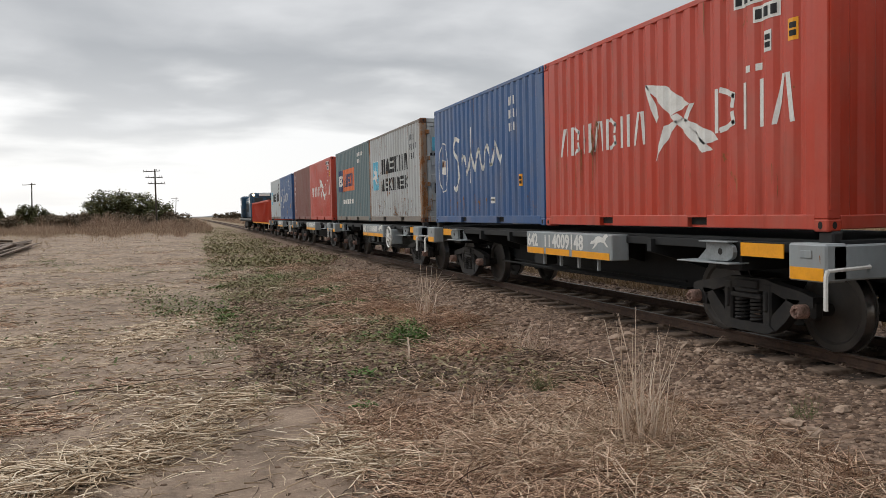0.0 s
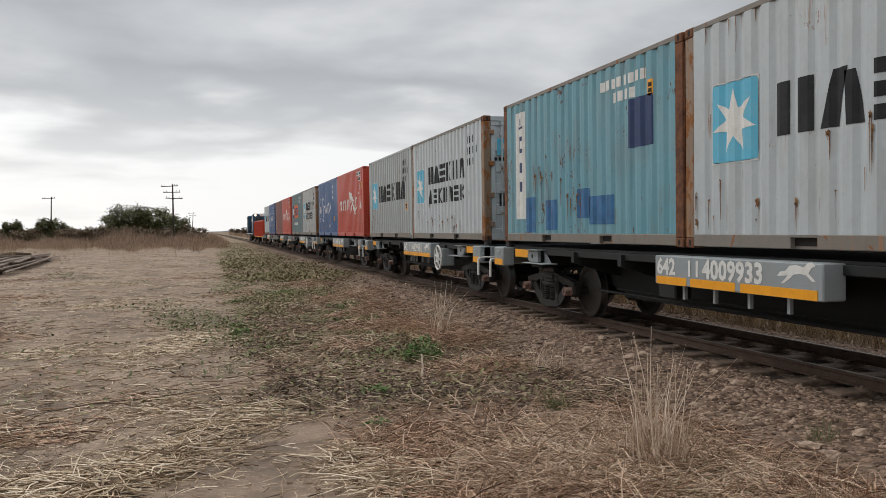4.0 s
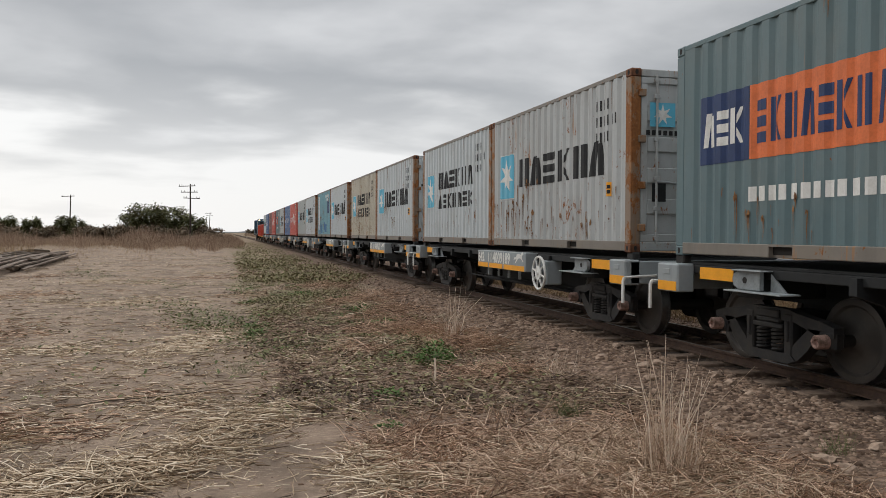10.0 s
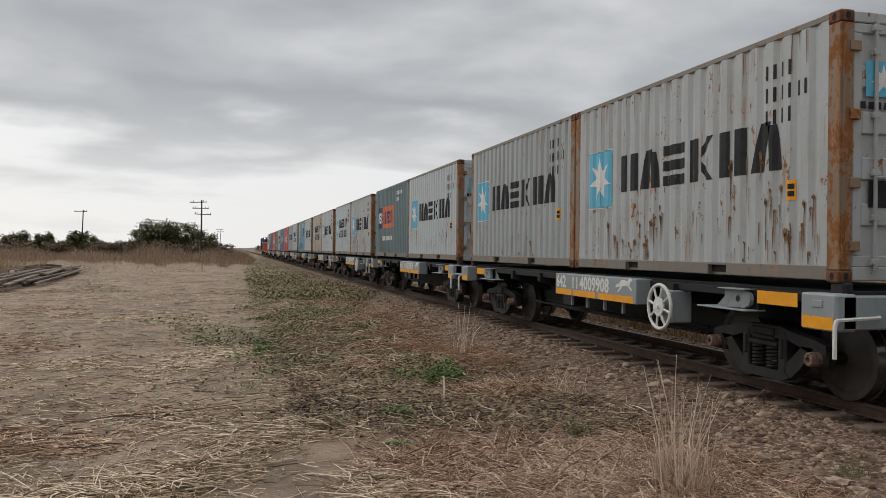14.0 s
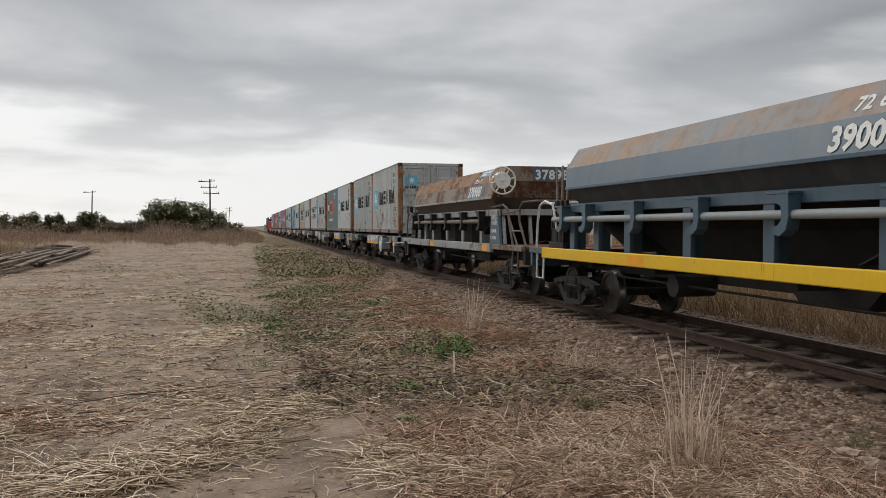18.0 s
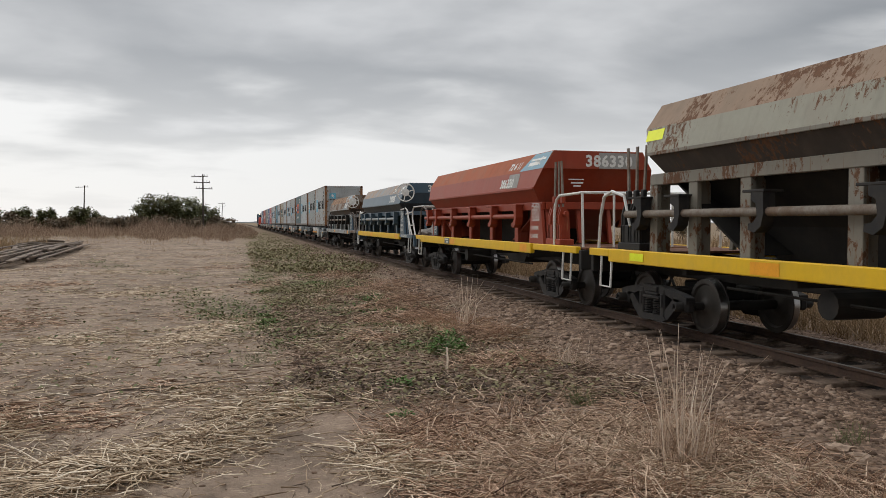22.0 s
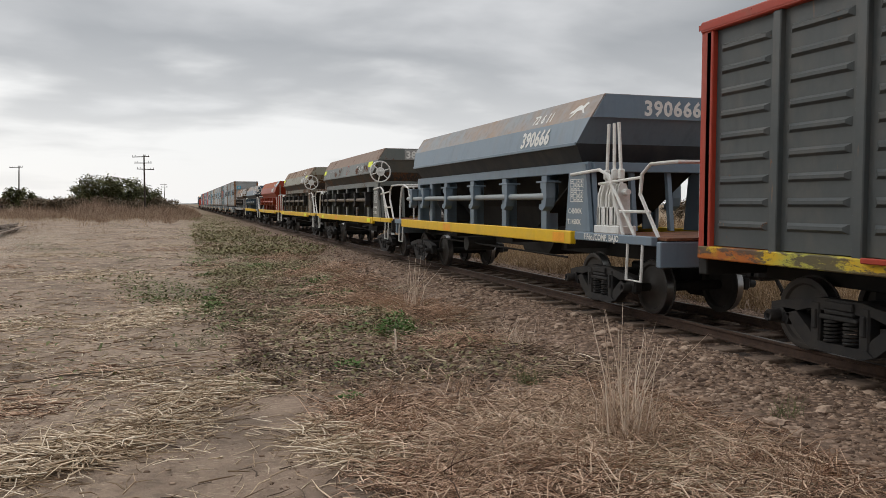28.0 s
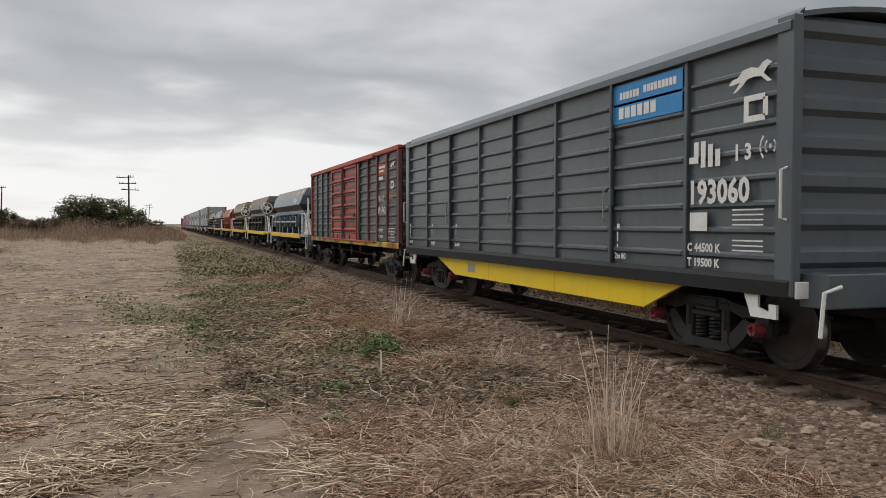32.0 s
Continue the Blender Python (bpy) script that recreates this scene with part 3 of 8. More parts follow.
def container_meshes():
    d = {}
    z0, z1 = 0.155, CH - 0.065
    for s, key in ((-1, "near"), (1, "far")):
        g = Geo()
        back = 0.05
        out = [(s * (CW / 2 - 0.008 - p), y) for y, p in PROFILE] + [(s * (CW / 2 - 0.008 - back), PROFILE[-1][0]), (s * (CW / 2 - 0.008 - back), PROFILE[0][0])]
        n = len(out)
        g.add([(x, y, z) for z in (z0, z1) for x, y in out], [(k, (k + 1) % n, n + (k + 1) % n, n + k) for k in range(n)])
        d["side_" + key] = g.mesh("side_panel")
    g = Geo()
    pts, x = [], -CW / 2 + 0.16
    while x < CW / 2 - 0.3:
        pts += [(x, 0.0), (x + 0.11, 0.0), (x + 0.16, 0.045), (x + 0.25, 0.045)]
        x += 0.30
    pts += [(CW / 2 - 0.16, 0.0)]
    out = [(px, -CL / 2 + 0.03 + q) for px, q in pts] + [(CW / 2 - 0.16, -CL / 2 + 0.1), (-CW / 2 + 0.16, -CL / 2 + 0.1)]
    n = len(out)
    g.add([(x, y, z) for z in (0.15, CH - 0.1) for x, y in out], [(k, (k + 1) % n, n + (k + 1) % n, n + k) for k in range(n)])
    d["end"] = g.mesh("end_panel")
    g = Geo()
    y = -CL / 2 + 0.18
    while y < CL / 2 - 0.2:
        g.box(-CW / 2 + 0.09, CW / 2 - 0.09, y, y + 0.15, CH - 0.035, CH - 0.012, 0.008)
        y += 0.21
    g.box(-CW / 2 + 0.06, CW / 2 - 0.06, -CL / 2 + 0.05, CL / 2 - 0.05, CH - 0.06, CH - 0.035)
    d["roof"] = g.mesh("roof")
    d["top_rail"] = Geo().box(-0.03, 0.03, -CL / 2 + 0.16, CL / 2 - 0.16, -0.066, 0.0, 0.008).mesh("top_rail")
    g = Geo()
    g.box(-0.045, 0.045, -CL / 2 + 0.16, -1.23, 0.02, 0.16, 0.008)
    g.box(-0.045, 0.045, -0.87, 0.87, 0.02, 0.16, 0.008)
    g.box(-0.045, 0.045, 1.23, CL / 2 - 0.16, 0.02, 0.16, 0.008)
    for a in (-1.05, 1.05):
        g.box(-0.045, 0.045, a - 0.18, a + 0.18, 0.135, 0.16)
        g.box(0.02, 0.04, a - 0.18, a + 0.18, 0.02, 0.135)
    d["bottom_rail"] = g.mesh("bottom_rail")
    d["floor"] = Geo().box(-CW / 2 + 0.06, CW / 2 - 0.06, -CL / 2 + 0.1, CL / 2 - 0.1, 0.05, 0.15).mesh("floor_frame")
    g = Geo()
    g.box(-0.075, 0.075, -0.085, 0.085, 0.118, CH - 0.118, 0.01)
    g.box(-0.055, -0.02, -0.10, -0.08, 0.2, CH - 0.2)
    d["post"] = g.mesh("corner_post")
    g = Geo().box(-0.081, 0.081, -0.089, 0.089, 0, 0.118, 0.014)
    d["cast"] = g.mesh("corner_casting")
    ring = [k * math.pi / 5 for k in range(10)]
    for sgn in (-1, 1):
        d["hole_x", sgn] = Geo().prism([(math.cos(t) * 0.028, 0.06 + math.sin(t) * 0.038) for t in ring], 0, sgn * 0.0815, sgn * 0.083).mesh("casting_hole")
        d["hole_y", sgn] = Geo().prism([(math.cos(t) * 0.026, 0.06 + math.sin(t) * 0.036) for t in ring], 1, sgn * 0.0895, sgn * 0.091).mesh("casting_hole")
    d["sill"] = Geo().box(-CW / 2 + 0.16, CW / 2 - 0.16, -CL / 2 + 0.015, -CL / 2 + 0.09, 0.02, 0.15, 0.01).mesh("end_sill")
    d["header"] = Geo().box(-CW / 2 + 0.16, CW / 2 - 0.16, -CL / 2 + 0.015, -CL / 2 + 0.09, CH - 0.11, CH - 0.005, 0.01).mesh("end_header")
    g = Geo()
    w = CW / 2 - 0.165
    g.box(0.008, w, -CL / 2 + 0.045, -CL / 2 + 0.09, 0.15, CH - 0.115)
    g.box(0.008, w, -CL / 2 + 0.02, -CL / 2 + 0.05, 0.15, 0.26, 0.01)
    g.box(0.008, w, -CL / 2 + 0.02, -CL / 2 + 0.05, CH - 0.21, CH - 0.115, 0.01)
    for a in (0.008, w - 0.1):
        g.box(a, a + 0.1, -CL / 2 + 0.02, -CL / 2 + 0.05, 0.26, CH - 0.21, 0.008)
    d["door"] = g.mesh("door")
    d["pressing"] = Geo().box(0.108, w - 0.1, -CL / 2 + 0.02, -CL / 2 + 0.05, -0.12, 0.10, 0.018).mesh("door_pressing")
    g = Geo()
    g.tube([(0, -CL / 2 - 0.012, 0.12), (0, -CL / 2 - 0.012, CH - 0.09)], 0.019, 8)
    for z in (0.2, 0.62, 1.05, 1.6, 2.2, CH - 0.16):
        g.box(-0.04, 0.04, -CL / 2 - 0.03, -CL / 2 + 0.02, z - 0.03, z + 0.03, 0.006)
    d["rod"] = g.mesh("locking_rod", True)
    g = Geo().tube([(0, -CL / 2 - 0.03, 1.0), (0.05, -CL / 2 - 0.055, 1.0), (0.38, -CL / 2 - 0.055, 0.97)], 0.016, 6)
    d["handle"] = g.mesh("door_handle", True)
    d["hinge"] = Geo().box(-0.07, 0.05, -CL / 2 - 0.02, -CL / 2 + 0.03, -0.05, 0.05, 0.008).mesh("hinge")
    return d


CM = container_meshes()


def make_container(label, mat, post, doors=True, group="containers on the flat wagons"):
    c = thing("shipping_container", label, "container", group)
    part("side_panel", CM["side_near"], mat, c, "folded steel wall")
    part("side_panel", CM["side_far"], mat, c, "folded steel wall")
    part("roof", CM["roof"], mat, c)
    part("floor_frame", CM["floor"], M_DARK, c)
    for s in (-1, 1):
        part("top_rail", CM["top_rail"], M_TOPRAIL if post in (M_RUSTPOST, M_RUST) else mat, c).location = (s * (CW / 2 - 0.035), 0, CH - 0.004)
        part("bottom_rail", CM["bottom_rail"], mat if mat in (M_RED, M_BROWN, M_BLUE) else M_LOWRAIL, c).location = (s * (CW / 2 - 0.046), 0, 0)
        for e in (-1, 1):
            p = part("corner_post", CM["post"], post, c)
            p.location = (s * (CW / 2 - 0.078), e * (CL / 2 - 0.088), 0)
            if s > 0:
                p.rotation_euler = (0, 0, math.pi)
            for z in (0, CH - 0.118):
                k = part("corner_casting", CM["cast"], M_RUST if post is M_RUSTPOST else post, c)
                k.location = (s * (CW / 2 - 0.081), e * (CL / 2 - 0.089), z)
                part("casting_hole", CM["hole_x", s], M_DARK, k)
                part("casting_hole", CM["hole_y", e], M_DARK, k)
    lead = part("end_panel", CM["end"], mat, c, "folded steel end wall")
    lead.rotation_euler = (0, 0, math.pi)
    for e in (0, math.pi):
        part("end_sill", CM["sill"], mat, c).rotation_euler = (0, 0, e)
        part("end_header", CM["header"], mat, c).rotation_euler = (0, 0, e)
    if doors:
        for s in (-1, 1):
            d = part("door", CM["door"], mat, c, "steel door with locking rods")
            if s < 0:
                d.location = (-(CW / 2 - 0.165) - 0.008, 0, 0)
            for z in (0.66, 1.10, 1.54, 1.98):
                part("door_pressing", CM["pressing"], mat, d).location = (0, 0, z)
            for x in (0.24, 0.80):
                part("locking_rod", CM["rod"], mat, d).location = (x, 0, 0)
                part("door_handle", CM["handle"], M_FRAME, d).location = (x, 0, 0)
            for z in (0.35, 0.95, 1.6, 2.25):
                part("hinge", CM["hinge"], post, d).location = ((CW / 2 - 0.18) if s > 0 else 0.02, 0, z)
    else:
        part("end_panel", CM["end"], mat, c, "folded steel end wall")
    return c


def side_sign(c, name, polys, u, v, material, label=""):
    """u: metres from the container's far left corner as one faces the near wall. Small code marks stay one part."""
    if name == "trade_mark" and polys and isinstance(polys[0], list) and polys[0] and isinstance(polys[0][0], list):
        for cell in polys:
            side_sign(c, "block_mark", cell, u, v, material, label)
        return None
    if name == "emblem" and len(polys) > 1:
        for poly in polys:
            side_sign(c, "emblem_shape", [poly], u, v, material, label)
        return None
    return sign(name, moved(polys, u - CL / 2, v), material, c, on_side, FOLD_U, label)


def star_mark(c, u, v, w, h):
    side_sign(c, "star_field", round_rect(0, 0, w, h, 0.07), u, v, M_STARBLUE, "light blue painted square")
    side_sign(c, "star_border", [r for r in ribbon([(0, 0), (w, 0), (w, h), (0, h), (0, 0)], 0.02)], u, v, M_WHITE)
    s = sign("star", moved(star(w * 0.5, h * 0.5, min(w, h) * 0.47), u - CL / 2, v), M_WHITE, c, lambda a, b: tuple(Vector(on_side(a, b)) - Vector((0.003, 0, 0))), FOLD_U, "white seven-pointed star")
    return s


def number_rows(c, rows, u, v, size, material, rng):
    """Code marks, drawn as plain bars."""
    polys = []
    for k, n in enumerate(rows):
        for j in range(n):
            w = size * 0.24
            a = j * size * 0.78
            polys += rects((a, -k * size * 1.55, a + w, -k * size * 1.55 + size))
    return side_sign(c, "code_mark", polys, u, v, material)


def small_tag(c, u, v, material, w=0.12, h=0.21):
    t = side_sign(c, "tag", rects((0, 0, w, h)), u, v, material)
    sign("tag_print", moved(rects((0.02, 0.04, w - 0.02, h * 0.45), (0.02, h * 0.55, w - 0.02, h - 0.04)), u - CL / 2, v), M_BLACK, t,
         lambda a, b: tuple(Vector(on_side(a, b)) - Vector((0.003, 0, 0))), FOLD_U)


def one_line(c, seed=0):
    star_mark(c, 0.52, 0.95, 0.78, 0.88)
    side_sign(c, "trade_mark", heavy_blocks(6, 3.75, 0.53, 0.17, seed), 1.58, 1.15, M_BLACK, "heavy black painted block shapes")
    number_rows(c, (4, 6, 4), 4.95, 2.12, 0.155, M_BLACK, seed)
    small_tag(c, 5.30, 0.82, M_AMBER)


def two_lines(c, seed=0):
    star_mark(c, 0.50, 0.95, 0.74, 0.88)
    side_sign(c, "trade_mark", heavy_blocks(6, 3.1, 0.44, 0.17, seed), 1.72, 1.40, M_BLACK, "heavy black painted block shapes")
    side_sign(c, "trade_mark", heavy_blocks(7, 3.1, 0.36, 0.26, seed + 1), 1.72, 0.90, M_BLACK, "heavy black painted block shapes")
    number_rows(c, (4, 6, 4), 4.95, 2.12, 0.155, M_BLACK, seed)


def flag_and_bars(c, full=True):
    side_sign(c, "trade_mark", thin_bars(7, 2.5, 0.42, 0.055, 1), 0.58, 1.06, M_WHITE, "thin white painted strokes")
    side_sign(c, "emblem", [[(2.98, 1.80), (3.45, 1.72), (3.95, 1.44), (3.55, 1.34)], [(2.98, 1.80), (3.06, 1.78), (3.32, 1.36), (3.22, 1.30)],
                            [(3.20, 0.82), (3.42, 1.24), (3.80, 1.30), (3.52, 1.10)], [(3.55, 1.34), (3.70, 1.36), (4.35, 0.88), (4.18, 0.86)],
                            [(3.80, 1.30), (4.20, 0.95), (4.48, 0.98), (4.40, 1.06)], [(3.95, 1.44), (4.02, 1.44), (3.90, 1.24), (3.80, 1.25)]], 0, 0, M_WHITE, "white painted flag emblem")
    side_sign(c, "trade_mark", [moved(q, 4.42, 1.05) for q in thin_bars(3, 1.35, 0.48, 0.06, 2)] + [rects((4.92, 1.62, 5.0, 1.69)), rects((5.08, 1.62, 5.16, 1.69))], 0, 0, M_WHITE, "thin white painted strokes")
    for u, v, n in ((4.75, 2.30, 6), (5.05, 2.10, 3)):
        side_sign(c, "code_plate", rects((0, 0, n * 0.115 + 0.03, 0.16)), u, v, M_WHITE)
        sign("code_mark", moved(rects(*[(0.03 + j * 0.115, 0.03, 0.105 + j * 0.115, 0.13) for j in range(n)]), u - CL / 2, v), M_BLACK, c,
             lambda a, b: tuple(Vector(on_side(a, b)) - Vector((0.003, 0, 0))), FOLD_U)
    small_tag(c, 5.20, 1.78, M_WHITE)
    small_tag(c, 5.55, 1.82, M_AMBER)


def script_mark(c):
    ring = [(math.cos(t) * 0.32 + 0.62, math.sin(t) * 0.55 + 1.25) for t in [k * math.pi / 10 for k in range(21)]]
    side_sign(c, "emblem", ribbon(ring, 0.028), 0, 0, M_WHITE, "thin white painted ring")
    side_sign(c, "emblem", [[(0.46, 1.12), (0.78, 1.08), (0.82, 1.38), (0.48, 1.46)]], 0, 0, M_WHITE)
    side_sign(c, "emblem", rects((0.56, 1.26, 0.74, 1.40)), 0, 0, M_ORANGE)
    pts = [(1.75, 1.76), (1.50, 1.82), (1.36, 1.60), (1.68, 1.28), (1.74, 0.98), (1.50, 0.72), (1.32, 0.80)]
    side_sign(c, "script_mark", ribbon(pts, 0.085), 0, 0, M_WHITE, "white painted brush stroke")
    pts = [(1.9 + k * 0.085, 1.22 + 0.22 * math.sin(k * 1.15) + k * 0.005) for k in range(28)]
    side_sign(c, "script_mark", ribbon(pts, 0.065), 0, 0, M_WHITE, "white painted brush stroke")
    side_sign(c, "script_mark", ribbon([(2.52, 1.95), (2.46, 1.4), (2.40, 0.85)], 0.05), 0, 0, M_WHITE)
    number_rows(c, (3, 4, 3), 4.55, 2.14, 0.15, M_WHITE, 3)
    small_tag(c, 5.0, 0.68, M_AMBER)
    small_tag(c, 3.62, 0.40, M_WHITE, 0.16, 0.12)


def two_squares(c):
    side_sign(c, "emblem", rects((0.50, 1.08, 1.45, 1.88)), 0, 0, M_NAVY, "navy painted square")
    side_sign(c, "emblem", rects((1.46, 1.08, 3.55, 1.88)), 0, 0, M_ORANGE, "orange painted square")
    front = lambda a, b: tuple(Vector(on_side(a, b)) - Vector((0.003, 0, 0)))
    for cell in heavy_blocks(3, 0.78, 0.40, 0.2, 1):
        sign("block_mark", moved(cell, 0.60 - CL / 2, 1.28), M_WHITE, c, front, FOLD_U, "white painted block shapes")
    for cell in heavy_blocks(8, 1.9, 0.46, 0.25, 2):
        sign("block_mark", moved(cell, 1.56 - CL / 2, 1.24), M_NAVY, c, front, FOLD_U, "navy painted block shapes")
    side_sign(c, "small_mark", rects(*[(1.45 + k * 0.165, 0.62, 1.56 + k * 0.165, 0.78) for k in range(12)]), 0, 0, M_WHITE)
    for k, n in enumerate((8, 4)):
        side_sign(c, "code_mark", rects(*[(4.05 + j * 0.13, 2.2 - k * 0.22, 4.14 + j * 0.13, 2.33 - k * 0.22) for j in range(n)]), 0, 0, M_WHITE)


def patched(c):
    side_sign(c, "upright_panel", rects((0.62, 0.42, 1.02, 2.36)), 0, 0, M_WHITE, "white painted upright panel")
    front = lambda a, b: tuple(Vector(on_side(a, b)) - Vector((0.003, 0, 0)))
    sign("small_mark", moved(rects((0.74, 1.62, 0.92, 1.70), (0.74, 1.70, 0.82, 1.84), (0.74, 1.84, 0.92, 1.92), (0.74, 1.26, 0.92, 1.44), (0.74, 0.92, 0.92, 1.10), (0.72, 2.06, 0.94, 2.10), (0.80, 2.12, 0.86, 2.24)), -CL / 2, 0), M_NAVY, c, front, FOLD_U)
    for a, b, w, h in ((1.05, 0.18, 0.45, 0.62), (1.95, 0.22, 0.42, 0.50), (3.15, 0.40, 0.45, 0.45), (3.55, 0.30, 0.75, 0.42), (4.75, 1.32, 0.62, 0.66)):
        side_sign(c, "paint_patch", rects((a, b, a + w, b + h)), 0, 0, M_NAVY if b > 1 else M_MIDBLUE, "patch of darker blue paint")
    side_sign(c, "code_mark", rects(*[(3.95 + j * 0.16, 2.20, 4.06 + j * 0.16, 2.34) for j in range(8)], *[(4.3 + j * 0.16, 2.0, 4.41 + j * 0.16, 2.14) for j in range(4)]), 0, 0, M_WHITE)
    small_tag(c, 5.25, 1.95, M_AMBER)


def upright_bars(c):
    side_sign(c, "small_mark", rects(*[(0.4, 0.35 + k * 0.3, 0.58, 0.55 + k * 0.3) for k in range(7)]), 0, 0, M_WHITE)


def door_sign(c):
    for k in (0,):
        sign("star_field", rects((-0.92, 1.78, -0.52, 2.12)), M_STARBLUE, c, lambda a, b: (a, -CL / 2 + 0.012, b))
        sign("star", star(-0.72, 1.95, 0.15), M_WHITE, c, lambda a, b: (a, -CL / 2 + 0.009, b))
        sign("small_mark", rects(*[(-0.98 + j * 0.09, 1.66, -0.92 + j * 0.09, 1.73) for j in range(6)]), M_BLACK, c, lambda a, b: (a, -CL / 2 + 0.012, b))
        sign("plate", rects((-0.88, 0.72, -0.66, 0.98)), M_UNDER, c, lambda a, b: (a, -CL / 2 + 0.012, b))


def rust_runs(c, n, seed):
    """Rust that has broken through the side wall and run down: a few patches with many runs, and lone scratches."""
    r, polys = random.Random(seed), []

    def blot(u, v, q, tall=1.6):
        pts = [k * math.pi / 5 for k in range(10)]
        polys.append([(u + q * r.uniform(0.35, 1.5) * math.cos(t), min(2.45, max(0.17, v + tall * q * r.uniform(0.35, 1.5) * math.sin(t)))) for t in pts])

    def run(u, v, long):
        w, low = r.uniform(0.002, 0.008), max(0.165, v - long)
        sway = r.uniform(-0.01, 0.01)
        polys.append([(u - w, v), (u + w, v), (u + w * 0.8 + sway, (v + low) / 2), (u + w * 0.3, low), (u - w * 0.3, low), (u - w * 0.7 + sway, (v + low) / 2)])

    for _ in range(max(1, n // 16)):
        cu, cv = r.uniform(0.6, CL - 0.6), r.choice((0.35, 0.5, 0.8, 1.2))
        wide = r.uniform(0.2, 0.6)
        for _ in range(9):
            u, v = min(CL - 0.22, max(0.22, r.gauss(cu, wide))), min(2.3, max(0.2, r.gauss(cv, 0.12)))
            blot(u, v, r.uniform(0.008, 0.035))
            for _ in range(2):
                run(u + r.uniform(-0.02, 0.02), v, r.uniform(0.05, 0.55))
    for _ in range(n // 2):
        u, v = r.uniform(0.22, CL - 0.22), 0.2 + abs(r.gauss(0, 0.5))
        if v < 2.3:
            run(u, v, r.uniform(0.03, 0.3))
            if r.random() < 0.5:
                blot(u, v, r.uniform(0.004, 0.013), 1.2)
    # runs from under the top rail
    for _ in range(n // 5):
        run(r.uniform(0.22, CL - 0.22), CH - 0.075, r.uniform(0.08, 0.5))
    out = lambda a, b: tuple(Vector(on_side(a, b)) - Vector((0.0055, 0, 0)))
    tagged(sign("rust_streak", moved(polys, -CL / 2, 0), M_STREAK, c, out, FOLD_U, "orange-brown rust runs"), kind="stuff")


# wagon by wagon from the head of the train: the two containers on it, as (kind, mark)
MOVING = []      # (thing, its place along the train, its height over the rail)


def place_on_train(ob, y, z=0.0):
    MOVING.append((ob, y, z))
    return ob


LOADS = [
    (-3, ("grey", M_GREY, M_GREY, one_line), ("blue", M_BLUE, M_BLUE, script_mark)),
    (-2, ("brown-red", M_BROWN, M_BROWN, upright_bars), ("red", M_RED, M_RED, flag_and_bars)),
    (-1, ("dark teal-grey", M_TEAL, M_TEAL, two_squares), ("worn rusty grey", M_WORN, M_RUSTPOST, two_lines)),
    (0, ("blue", M_BLUE, M_BLUE, script_mark), ("red", M_RED, M_RED, flag_and_bars)),
    (1, ("dull grey", M_DULLGREY, M_DULLGREY, one_line), ("grey", M_GREY, M_RUSTPOST, two_lines)),
    (2, ("faded light blue", M_SKY, M_RUST, patched), ("grey", M_GREY, M_RUSTPOST, one_line)),
    (3, ("beige rust-streaked", M_BEIGE, M_RUSTPOST, two_lines), ("grey", M_GREY, M_RUSTPOST, one_line)),
    (4, ("grey", M_GREY, M_RUSTPOST, two_lines), ("worn rusty grey", M_WORN, M_RUSTPOST, one_line)),
    (5, ("dark teal-grey", M_TEAL, M_TEAL, two_squares), ("grey", M_GREY, M_RUSTPOST, one_line)),
    (6, ("dull grey", M_DULLGREY, M_RUSTPOST, one_line), ("worn rusty grey", M_WORN, M_RUSTPOST, one_line)),
]
MARKS = {one_line: "star and one black row", two_lines: "star and two black rows", flag_and_bars: "a white flag emblem and thin strokes",
         script_mark: "white brushed script strokes", two_squares: "navy and orange squares", patched: "navy patches and white panel", upright_bars: "small white bars"}


def joint(k):
    return 12.0 - 13.33 * k


def make_containers():
    for k, *pair in LOADS:
        for side, (colour, mat, post, mark) in zip((1, -1), pair):
            doors = side < 0 and colour != "red"
            c = make_container(f"{colour} shipping container with {MARKS[mark]}", mat, post, doors)
            mark(c)
            if mat in (M_GREY, M_DULLGREY, M_WORN, M_BEIGE, M_SKY, M_TEAL, M_RED, M_BLUE):
                rust_runs(c, {M_GREY: 34, M_DULLGREY: 30, M_WORN: 110, M_BEIGE: 90, M_SKY: 46, M_TEAL: 22, M_RED: 20, M_BLUE: 24}[mat], 40 + k * 2 + side)
            if doors:
                door_sign(c)
            place_on_train(c, joint(k) + side * (CL / 2 + 0.025), 1.234)


make_containers()


# ---------------------------------------------------------------- bogies and flat wagons
R = 0.43     # wheel radius
WHEELSETS = []


